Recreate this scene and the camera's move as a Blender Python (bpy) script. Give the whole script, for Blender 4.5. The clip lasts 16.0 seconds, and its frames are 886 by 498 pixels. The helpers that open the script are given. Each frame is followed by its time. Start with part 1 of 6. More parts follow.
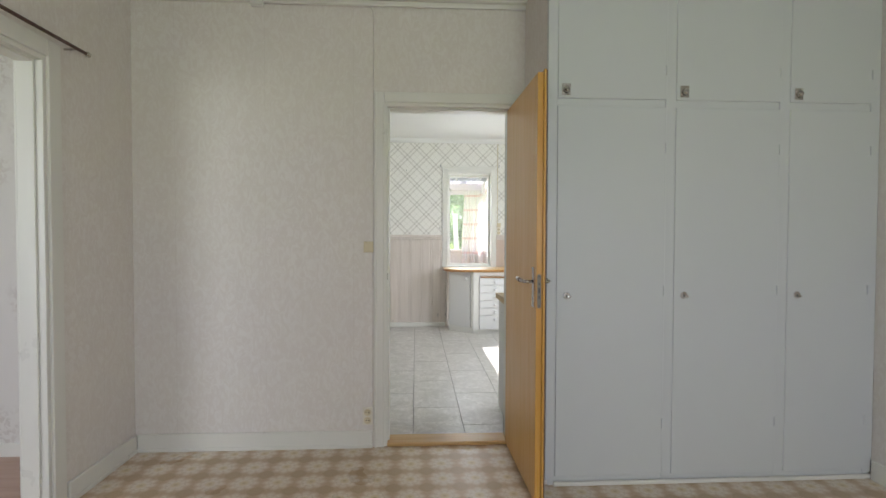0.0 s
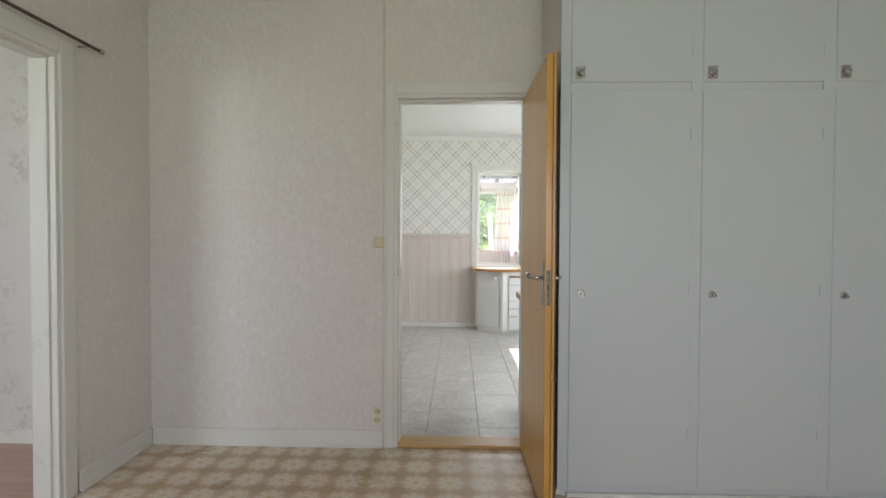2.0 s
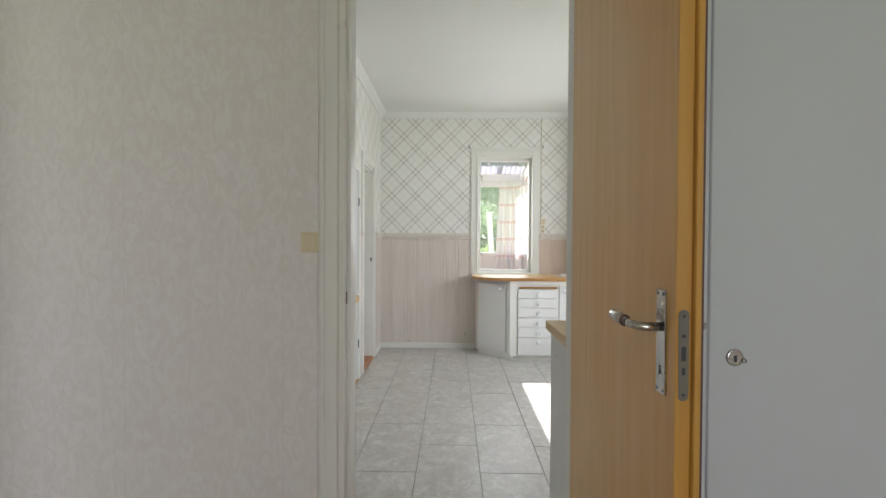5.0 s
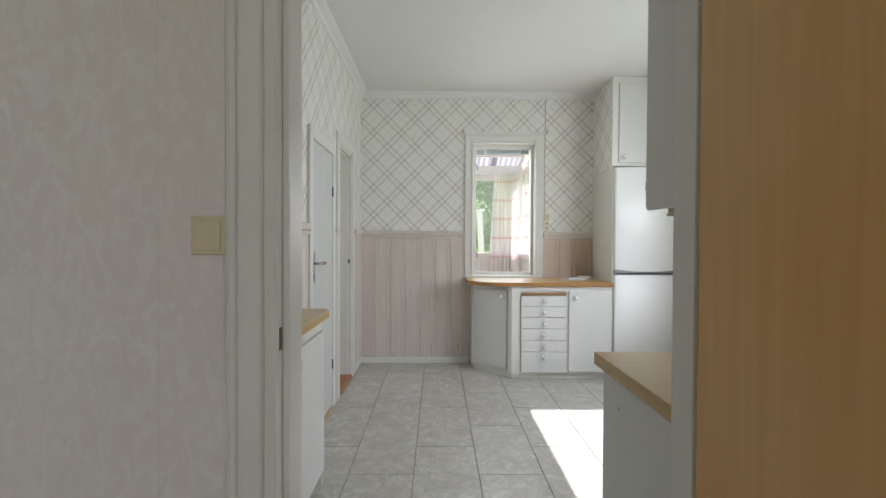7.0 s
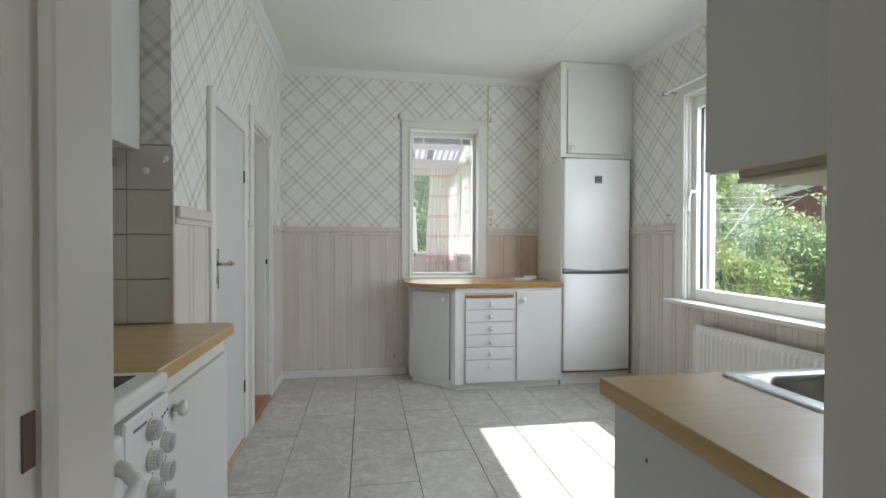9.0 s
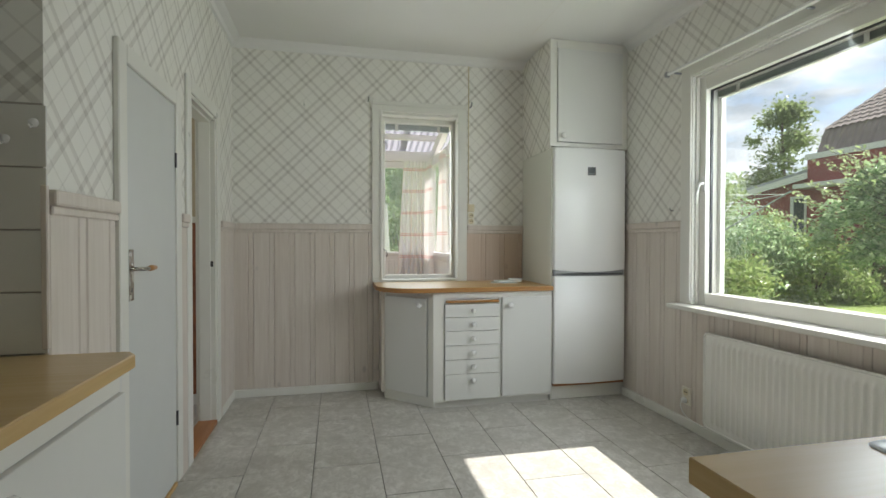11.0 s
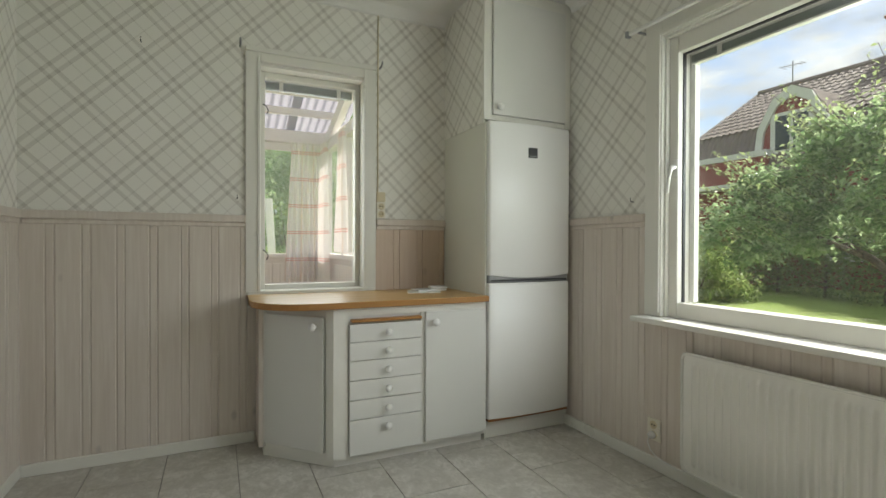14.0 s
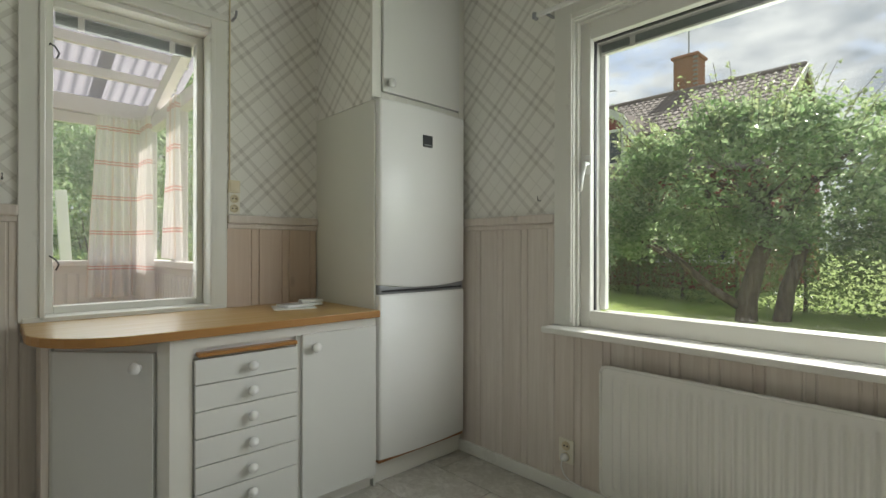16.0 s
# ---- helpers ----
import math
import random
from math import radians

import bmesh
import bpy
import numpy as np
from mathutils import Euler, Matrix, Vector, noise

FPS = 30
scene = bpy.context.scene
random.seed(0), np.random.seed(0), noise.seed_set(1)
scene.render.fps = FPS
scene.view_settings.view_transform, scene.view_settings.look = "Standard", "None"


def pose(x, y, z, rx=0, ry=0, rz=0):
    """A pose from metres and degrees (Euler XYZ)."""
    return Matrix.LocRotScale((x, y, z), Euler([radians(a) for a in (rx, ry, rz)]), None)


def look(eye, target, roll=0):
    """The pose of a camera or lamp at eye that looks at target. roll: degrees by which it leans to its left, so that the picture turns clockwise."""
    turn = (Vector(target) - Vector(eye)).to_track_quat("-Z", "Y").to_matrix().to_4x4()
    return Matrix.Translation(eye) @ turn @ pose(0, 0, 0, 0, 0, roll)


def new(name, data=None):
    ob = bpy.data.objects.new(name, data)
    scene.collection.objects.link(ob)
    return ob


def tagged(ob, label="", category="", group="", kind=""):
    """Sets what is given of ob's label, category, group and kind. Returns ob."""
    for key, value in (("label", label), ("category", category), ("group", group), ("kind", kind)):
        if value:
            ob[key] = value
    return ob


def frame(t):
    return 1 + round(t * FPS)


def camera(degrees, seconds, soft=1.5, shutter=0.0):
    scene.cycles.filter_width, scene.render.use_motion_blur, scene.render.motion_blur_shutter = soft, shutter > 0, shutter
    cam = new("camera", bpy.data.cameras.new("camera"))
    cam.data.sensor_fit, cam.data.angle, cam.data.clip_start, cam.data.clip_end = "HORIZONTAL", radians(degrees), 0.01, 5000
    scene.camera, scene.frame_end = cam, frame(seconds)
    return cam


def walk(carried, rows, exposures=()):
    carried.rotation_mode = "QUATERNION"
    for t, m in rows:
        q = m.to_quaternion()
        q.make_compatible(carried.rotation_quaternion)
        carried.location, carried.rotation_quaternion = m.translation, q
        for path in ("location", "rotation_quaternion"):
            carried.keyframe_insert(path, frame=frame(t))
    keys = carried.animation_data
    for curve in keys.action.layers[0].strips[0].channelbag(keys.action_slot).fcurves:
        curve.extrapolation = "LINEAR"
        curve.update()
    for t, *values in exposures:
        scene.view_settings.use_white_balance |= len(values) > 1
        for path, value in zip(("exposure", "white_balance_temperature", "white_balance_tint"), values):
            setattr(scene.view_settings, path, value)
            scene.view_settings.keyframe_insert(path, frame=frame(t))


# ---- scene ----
cam = camera(84.8, 16.0)
PATH = [
    (0, (0.212, 0.220, 1.299), (0.323, 2.217, 1.251), 0.2),
    (0.5, (0.273, 0.172, 1.295), (0.282, 2.171, 1.248), 0.25),
    (1, (0.336, 0.168, 1.287), (0.285, 2.167, 1.241), 0.25),
    (1.5, (0.362, 0.197, 1.275), (0.309, 2.195, 1.234), 0.25),
    (2, (0.393, 0.322, 1.261), (0.333, 2.320, 1.219), 0.27),
    (2.5, (0.410, 0.540, 1.264), (0.349, 2.539, 1.223), 0.28),
    (3, (0.416, 0.756, 1.258), (0.363, 2.755, 1.223), 0.28),
    (3.5, (0.424, 0.967, 1.249), (0.375, 2.966, 1.217), 0.27),
    (4, (0.427, 1.183, 1.249), (0.378, 3.182, 1.218), 0.28),
    (4.5, (0.411, 1.405, 1.249), (0.366, 3.404, 1.217), 0.3),
    (5, (0.389, 1.638, 1.244), (0.347, 3.638, 1.212), 0.3),
    (7.5, (0.291, 2.500, 1.219), (0.378, 4.498, 1.188), 0.3),
    (8, (0.268, 2.612, 1.205), (0.460, 4.602, 1.178), 0.3),
    (8.5, (0.259, 2.737, 1.201), (0.535, 4.717, 1.175), 0.22),
    (9, (0.269, 2.859, 1.195), (0.585, 4.834, 1.170), 0.15),
    (11.5, (0.340, 3.481, 1.192), (0.813, 5.424, 1.164), 0.13),
    (12, (0.379, 3.645, 1.191), (0.896, 5.577, 1.164), 0.17),
    (12.5, (0.421, 3.780, 1.189), (0.952, 5.708, 1.158), 0.15),
    (13, (0.442, 3.930, 1.178), (1.030, 5.841, 1.152), 0.18),
    (13.5, (0.452, 4.073, 1.176), (1.144, 5.949, 1.153), 0.2),
    (14, (0.446, 4.202, 1.165), (1.288, 6.016, 1.148), 0.2),
    (14.5, (0.437, 4.354, 1.154), (1.425, 6.093, 1.143), 0.2),
    (15, (0.464, 4.496, 1.147), (1.569, 6.163, 1.146), 0.2),
    (15.5, (0.488, 4.626, 1.145), (1.715, 6.205, 1.150), 0.17),
    (16, (0.504, 4.752, 1.163), (1.875, 6.208, 1.163), 0.1),
]
EXPOSURES = [(0.0, 1.50, 6180, 14), (3.0, 1.44, 6150, 14), (5.0, 1.29, 6200, 14), (7.5, 0.95, 6100, 14), (9.0, 0.86, 5980, 12), (11.5, 0.54, 6480, 7), (12.5, 0.50, 6620, 6), (14.5, 0.39, 6720, 6), (16.0, 0.26, 6650, 6)]
walk(cam, [(t, look(eye, target, roll)) for t, eye, target, roll in PATH], EXPOSURES)

# ---- light: sky, sun, daylight at the windows ----
SUN_ELEVATION = 51.5
world = bpy.data.worlds.new("sky")
scene.world = world
world.use_nodes = True
wt = world.node_tree
wt.nodes.clear()
w_out = wt.nodes.new("ShaderNodeOutputWorld")
w_bg = wt.nodes.new("ShaderNodeBackground")
w_sky = wt.nodes.new("ShaderNodeTexSky")
w_sky.sky_type, w_sky.sun_disc = "NISHITA", False
w_sky.sun_elevation, w_sky.sun_rotation = radians(SUN_ELEVATION), radians(90)
w_sky.air_density, w_sky.dust_density = 1.0, 1.5
w_coord = wt.nodes.new("ShaderNodeTexCoord")
w_map = wt.nodes.new("ShaderNodeMapping")
w_map.inputs["Scale"].default_value = (2.2, 2.2, 5.5)
w_noise = wt.nodes.new("ShaderNodeTexNoise")
w_noise.inputs["Scale"].default_value, w_noise.inputs["Detail"].default_value = 1.6, 9
w_noise.inputs["Roughness"].default_value = 0.58
w_ramp = wt.nodes.new("ShaderNodeValToRGB")
w_ramp.color_ramp.elements[0].position, w_ramp.color_ramp.elements[1].position = 0.39, 0.50
w_mix = wt.nodes.new("ShaderNodeMix")
w_mix.data_type = "RGBA"
w_noise2 = wt.nodes.new("ShaderNodeTexNoise")
w_noise2.inputs["Scale"].default_value, w_noise2.inputs["Detail"].default_value = 3.4, 6
w_ramp2 = wt.nodes.new("ShaderNodeValToRGB")
w_ramp2.color_ramp.elements[0].position, w_ramp2.color_ramp.elements[1].position = 0.34, 0.66
w_ramp2.color_ramp.elements[0].color = (3.1, 3.4, 3.9, 1)
w_ramp2.color_ramp.elements[1].color = (6.9, 7.0, 7.1, 1)
wt.links.new(w_coord.outputs["Generated"], w_map.inputs["Vector"])
wt.links.new(w_map.outputs["Vector"], w_noise.inputs["Vector"])
wt.links.new(w_map.outputs["Vector"], w_noise2.inputs["Vector"])
wt.links.new(w_noise.outputs["Fac"], w_ramp.inputs["Fac"])
wt.links.new(w_noise2.outputs["Fac"], w_ramp2.inputs["Fac"])
wt.links.new(w_ramp.outputs["Color"], w_mix.inputs["Factor"])
wt.links.new(w_sky.outputs["Color"], w_mix.inputs["A"])
wt.links.new(w_ramp2.outputs["Color"], w_mix.inputs["B"])
wt.links.new(w_mix.outputs["Result"], w_bg.inputs["Color"])
w_bg.inputs["Strength"].default_value = 0.12
wt.links.new(w_bg.outputs["Background"], w_out.inputs["Surface"])

sun_data = bpy.data.lights.new("sun", "SUN")
sun_data.energy, sun_data.angle, sun_data.color = 5.0, radians(0.5), (1.0, 0.95, 0.88)
sun = new("sun", sun_data)
sun.matrix_world = look((20, 4.9, 20 * math.tan(radians(SUN_ELEVATION))), (0, 4.9, 0))


def daylight(name, centre, target, width, height, power, colour=(0.93, 0.97, 1.0)):
    """Area lamp that stands in for sky light at a window opening."""
    data = bpy.data.lights.new(name, "AREA")
    data.shape, data.size, data.size_y, data.energy, data.color = "RECTANGLE", width, height, power, colour
    lamp = new(name, data)
    lamp.matrix_world = look(centre, target)
    return lamp


daylight("daylight_kitchen", (2.90, 4.98, 1.60), (1.6, 6.2, 0.6), 1.3, 1.25, 19)
daylight("daylight_porch", (1.0, 7.66, 1.6), (1.0, 4.0, 1.3), 0.55, 1.2, 3.5)
daylight("daylight_room", (0.9, -1.72, 1.35), (0.75, 2.2, -0.5), 1.7, 1.3, 15.5)
daylight("daylight_side_room", (-3.2, -0.86, 1.5), (-3.2, 3.0, 1.4), 1.3, 1.2, 12)
# fill lamp added to brighten the hall; its window is assumed, never in view
daylight("daylight_hall", (-2.25, 6.33, 1.6), (-0.5, 6.9, 1.2), 0.4, 1.0, 5)

# ---- materials ----
class Mat:
    """A small node builder."""

    def __init__(self, name, colour=(0.8, 0.8, 0.8), rough=0.5, metal=0.0, spec=0.5):
        self.m = bpy.data.materials.new(name)
        self.m.use_nodes = True
        self.t = self.m.node_tree
        self.b = self.t.nodes["Principled BSDF"]
        self.b.inputs["Base Color"].default_value = (*colour, 1)
        self.b.inputs["Roughness"].default_value = rough
        self.b.inputs["Metallic"].default_value = metal
        self.b.inputs["Specular IOR Level"].default_value = spec
        self.coord = None

    def node(self, kind, **inputs):
        n = self.t.nodes.new("ShaderNode" + kind)
        for key, value in inputs.items():
            self.put(n, key.replace("_", " "), value)
        return n

    def put(self, n, key, value):
        if isinstance(value, bpy.types.NodeSocket):
            self.t.links.new(value, n.inputs[key])
        else:
            n.inputs[key].default_value = value

    def pos(self):
        if self.coord is None:
            self.coord = self.t.nodes.new("ShaderNodeNewGeometry").outputs["Position"]
        return self.coord

    def axes(self):
        s = self.node("SeparateXYZ")
        self.put(s, "Vector", self.pos())
        return s.outputs

    def math(self, op, a, b=0.0, c=0.0):
        n = self.t.nodes.new("ShaderNodeMath")
        n.operation = op
        for i, v in enumerate((a, b, c)):
            if isinstance(v, bpy.types.NodeSocket):
                self.t.links.new(v, n.inputs[i])
            else:
                n.inputs[i].default_value = v
        return n.outputs[0]

    def scaled(self, scale, vector=None):
        n = self.t.nodes.new("ShaderNodeMapping")
        n.inputs["Scale"].default_value = scale
        self.t.links.new(vector or self.pos(), n.inputs["Vector"])
        return n.outputs[0]

    def noise(self, scale, detail=4, rough=0.5, stretch=(1, 1, 1), vector=None, distortion=0.0):
        n = self.node("TexNoise", Scale=scale, Detail=detail, Roughness=rough, Distortion=distortion)
        self.t.links.new(self.scaled(stretch, vector), n.inputs["Vector"])
        return n.outputs["Fac"]

    def ramp(self, fac, *stops):
        n = self.t.nodes.new("ShaderNodeValToRGB")
        r = n.color_ramp
        while len(r.elements) < len(stops):
            r.elements.new(0.5)
        for e, (p, c) in zip(r.elements, stops):
            e.position = p
            e.color = (*c, 1) if isinstance(c, tuple) else (c, c, c, 1)
        self.t.links.new(fac, n.inputs["Fac"])
        return n.outputs["Color"]

    def mix(self, fac, a, b, blend="MIX"):
        n = self.t.nodes.new("ShaderNodeMix")
        n.data_type, n.blend_type = "RGBA", blend
        for key, v in (("Factor", fac), ("A", a), ("B", b)):
            if isinstance(v, bpy.types.NodeSocket):
                self.t.links.new(v, n.inputs[key])
            elif key == "Factor":
                n.inputs[key].default_value = v
            else:
                n.inputs[key].default_value = (*v, 1)
        return n.outputs["Result"]

    def random(self):
        return self.t.nodes.new("ShaderNodeObjectInfo").outputs["Random"]

    def colour(self, c):
        self.t.links.new(c, self.b.inputs["Base Color"])
        return self

    def rough(self, c):
        self.t.links.new(c, self.b.inputs["Roughness"])
        return self

    def bump(self, h, strength=0.2, distance=0.002):
        n = self.node("Bump", Strength=strength, Distance=distance, Height=h)
        self.t.links.new(n.outputs[0], self.b.inputs["Normal"])
        return self


def paint(name, colour, rough=0.4, wear=0.06, bump=0.08, sheen=0.09):
    """Brushed paint: faint streaks, a little dirt, slight relief."""
    m = Mat(name, colour, rough)
    dark = tuple(c * (1 - wear) for c in colour)
    big = m.noise(1.7, 5, 0.6)
    fine = m.noise(40, 3, 0.5, (1, 1, 0.12))
    c = m.mix(m.ramp(big, (0.35, 0.0), (0.7, 1.0)), colour, dark)
    c = m.mix(m.ramp(fine, (0.3, 0.0), (0.75, 0.5)), c, tuple(c0 * (1 - wear * 0.7) for c0 in colour))
    m.colour(c)
    m.rough(m.ramp(m.noise(5, 4, 0.6), (0.3, rough - sheen), (0.7, rough + sheen)))
    m.bump(m.noise(70, 3, 0.6, (1, 1, 0.3)), bump, 0.001)
    return m.m


M_WHITE = paint("white_painted_wood", (0.78, 0.77, 0.715), 0.35)
M_WHITE2 = paint("white_cabinet_lacquer", (0.72, 0.72, 0.69), 0.38, 0.03, 0.05)
M_CLOSET = paint("closet_paint", (0.60, 0.62, 0.62), 0.34, 0.012, 0.05, 0.02)
M_CEIL = paint("ceiling_paint", (0.80, 0.80, 0.78), 0.7, 0.03, 0.05)
M_PVC = paint("window_white", (0.76, 0.75, 0.70), 0.3, 0.015, 0.02, 0.02)
M_RAD = paint("radiator_enamel", (0.85, 0.84, 0.80), 0.18, 0.015, 0.02, 0.02)
M_DIAL = Mat("grey_dial_face", (0.42, 0.43, 0.43), 0.35).m
M_PLASTIC = paint("cream_plastic", (0.70, 0.61, 0.41), 0.35, 0.05, 0.0)
M_SOCKET = paint("pale_socket_plastic", (0.79, 0.75, 0.64), 0.35, 0.04, 0.0)
M_KNOB = Mat("white_knob", (0.82, 0.82, 0.80), 0.25).m
M_FRIDGE = Mat("fridge_enamel", (0.90, 0.90, 0.885), 0.22, 0.0, 0.3).m
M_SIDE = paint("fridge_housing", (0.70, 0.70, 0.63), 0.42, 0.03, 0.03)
M_BLACK = Mat("black_glass", (0.012, 0.012, 0.013), 0.08).m
M_DARK = Mat("dark_grey_plastic", (0.045, 0.045, 0.05), 0.4).m
M_LOCK = paint("worn_lock_steel", (0.21, 0.19, 0.15), 0.4, 0.4, 0.1)
M_DOORGREY = paint("grey_white_door_paint", (0.62, 0.63, 0.615), 0.4, 0.02, 0.05)
M_GREY = Mat("grey_strip", (0.30, 0.31, 0.32), 0.35).m
M_BLIND = Mat("blind_slat", (0.30, 0.33, 0.31), 0.45).m
M_YELLOW = paint("aged_cream_enamel", (0.80, 0.74, 0.54), 0.35, 0.08)
m = Mat("chrome", (0.50, 0.48, 0.45), 0.22, 1.0)
m.rough(m.ramp(m.noise(30, 3), (0.3, 0.14), (0.7, 0.36)))
M_CHROME = m.m
m = Mat("brushed_steel", (0.40, 0.40, 0.40), 0.3, 1.0)
m.rough(m.ramp(m.noise(60, 3, 0.5, (0.05, 1, 1)), (0.3, 0.24), (0.7, 0.4)))
M_STEEL = m.m


def wallpaper_room():
    """Cream paper with a fine feathered leaf figure and vertical drops."""
    m = Mat("leaf_wallpaper", (0.68, 0.63, 0.57), 0.75)
    leaf = m.noise(23, 5, 0.62, (1, 1, 0.6), None, 2.0)
    big = m.noise(1.3, 4, 0.5)
    c = m.mix(m.ramp(leaf, (0.43, 0.0), (0.61, 1.0)), (0.735, 0.69, 0.645), (0.79, 0.757, 0.72))
    c = m.mix(m.ramp(big, (0.35, 0.0), (0.7, 0.4)), c, (0.72, 0.675, 0.61))
    x, y, z = m.axes()
    seam = m.math("LESS_THAN", m.math("PINGPONG", m.math("ADD", m.math("ADD", x, y), 0.13), 0.265), 0.0016)
    c = m.mix(m.math("MULTIPLY", seam, 0.10), c, (0.36, 0.31, 0.26))
    m.colour(c).bump(leaf, 0.12, 0.001)
    return m.m


def wallpaper_plaid():
    """Off-white paper with a diagonal plaid of grey-beige double bands."""
    m = Mat("plaid_wallpaper", (0.78, 0.76, 0.70), 0.7)
    x, y, z = m.axes()
    s = m.math("ADD", x, y)
    period = 0.1945
    total = None
    for sign, shift in ((1, 0.0), (-1, 0.0)):
        u = m.math("MULTIPLY", m.math("ADD", s, m.math("MULTIPLY", z, float(sign))), 0.70711)
        u = m.math("ADD", u, PLAID_SHIFT[0 if sign > 0 else 1])
        d = m.math("PINGPONG", u, period / 2)
        band = m.math("LESS_THAN", m.math("ABSOLUTE", m.math("SUBTRACT", d, 0.0225)), 0.0080)
        edge = m.math("LESS_THAN", m.math("ABSOLUTE", m.math("SUBTRACT", d, 0.0315)), 0.0018)
        edge2 = m.math("LESS_THAN", m.math("ABSOLUTE", m.math("SUBTRACT", d, 0.0130)), 0.0014)
        thin = m.math("LESS_THAN", m.math("ABSOLUTE", m.math("SUBTRACT", d, 0.0955)), 0.0016)
        v = m.math("MULTIPLY", band, 0.29)
        v = m.math("MULTIPLY_ADD", edge, 0.25, v)
        v = m.math("MULTIPLY_ADD", edge2, 0.12, v)
        v = m.math("MULTIPLY_ADD", thin, 0.19, v)
        total = v if total is None else m.math("ADD", total, v)
    weave = m.noise(260, 2, 0.5)
    total = m.math("MULTIPLY", total, m.math("MULTIPLY_ADD", weave, 0.5, 0.75))
    big = m.noise(1.6, 4, 0.5)
    base = m.mix(m.ramp(big, (0.3, 0.0), (0.7, 1.0)), (0.83, 0.82, 0.775), (0.80, 0.785, 0.73))
    m.colour(m.mix(total, base, (0.36, 0.33, 0.29))).bump(weave, 0.1, 0.0006)
    return m.m


PLAID_SHIFT = (0.0545, 0.0285)
M_PAPER = wallpaper_room()
M_PLAID = wallpaper_plaid()


def floral():
    m = Mat("floral_wallpaper", (0.72, 0.68, 0.63), 0.75)
    v = m.node("TexVoronoi", Scale=4.2, Randomness=0.75)
    m.t.links.new(m.scaled((1, 1, 0.8)), v.inputs["Vector"])
    d = v.outputs["Distance"]
    spray = m.noise(26, 4, 0.6, (1, 1, 1), None, 0.8)
    blob = m.math("MULTIPLY", m.ramp(d, (0.25, 1.0), (0.55, 0.0)), m.ramp(spray, (0.48, 0.0), (0.58, 1.0)))
    tint = m.mix(m.noise(7, 2), (0.50, 0.36, 0.31), (0.44, 0.45, 0.42))
    m.colour(m.mix(m.math("MULTIPLY", blob, 0.42), (0.71, 0.685, 0.65), tint))
    return m.m


M_FLORAL = floral()


def panel_wood(name="whitewashed_pine", raw=0.0):
    """White-washed pine boarding with grain and grey knots."""
    m = Mat(name, (0.6, 0.52, 0.46), 0.5)
    r = m.random()
    shift = m.node("CombineXYZ", X=m.math("MULTIPLY", r, 37.0), Y=m.math("MULTIPLY", r, 91.0), Z=m.math("MULTIPLY", r, 53.0))
    vec = m.node("VectorMath")
    m.t.links.new(m.pos(), vec.inputs[0])
    m.t.links.new(shift.outputs[0], vec.inputs[1])
    v = vec.outputs[0]
    grain = m.noise(55, 5, 0.6, (1, 1, 0.045), v, 0.4)
    big = m.noise(3, 4, 0.55, (1, 1, 0.3), v)
    c = m.mix(m.ramp(grain, (0.35, 0.0), (0.7, 1.0)), (0.65, 0.588, 0.528), (0.755, 0.703, 0.645))
    c = m.mix(m.ramp(big, (0.3, 0.0), (0.75, 0.42)), c, (0.56, 0.485, 0.415))
    c = m.mix(m.math("MULTIPLY", r, 0.16), c, (0.52, 0.42, 0.35))
    knot = m.node("TexVoronoi", Scale=5.0)
    m.t.links.new(m.scaled((1, 1, 0.55), v), knot.inputs["Vector"])
    k = m.ramp(knot.outputs["Distance"], (0.045, 1.0), (0.10, 0.0))
    c = m.mix(m.math("MULTIPLY", k, 0.45), c, (0.33, 0.30, 0.30))
    c = m.mix(raw, c, (0.50, 0.30, 0.17))
    m.colour(c).bump(grain, 0.25, 0.0015)
    m.rough(m.ramp(grain, (0.3, 0.42), (0.7, 0.6)))
    return m.m


M_PANEL = panel_wood()
M_PANEL2 = panel_wood("unfaded_pine", 0.45)


def wood(name, light, dark, rough, axis, scale=30, coat=0.0, streak=0.55):
    m = Mat(name, light, rough)
    stretch = [1, 1, 1]
    stretch[axis] = 0.05
    grain = m.noise(scale, 5, 0.6, tuple(stretch), None, 0.5)
    big = m.noise(scale / 9, 3, 0.5, tuple(stretch))
    c = m.mix(m.ramp(grain, (0.32, 0.0), (0.72, 1.0)), light, dark)
    c = m.mix(m.ramp(big, (0.35, 0.0), (0.7, streak)), c, dark)
    m.colour(c).bump(grain, 0.03, 0.0005)
    m.rough(m.ramp(grain, (0.3, rough - 0.05), (0.7, rough + 0.08)))
    m.b.inputs["Coat Weight"].default_value = coat
    m.b.inputs["Coat Roughness"].default_value = 0.15
    return m.m


M_TOP = wood("beech_laminate", (0.55, 0.35, 0.13), (0.50, 0.305, 0.105), 0.34, 0, 30, 0.12, 0.4)
M_TOP2 = wood("pale_beech_laminate", (0.57, 0.40, 0.185), (0.535, 0.365, 0.16), 0.32, 0, 30, 0.15, 0.4)
M_TOPEDGE = wood("beech_edge", (0.44, 0.225, 0.07), (0.36, 0.17, 0.045), 0.35, 0, 45, 0.2)
M_TOPEDGE2 = wood("pale_beech_edge", (0.60, 0.42, 0.18), (0.52, 0.34, 0.13), 0.35, 1, 45, 0.2)
M_DOOR = wood("door_veneer", (0.76, 0.46, 0.15), (0.69, 0.385, 0.105), 0.34, 2, 34, 0.2, 0.35)
M_DOOREDGE = wood("door_edge_wood", (0.62, 0.35, 0.075), (0.54, 0.27, 0.045), 0.3, 2, 30, 0.25, 0.3)
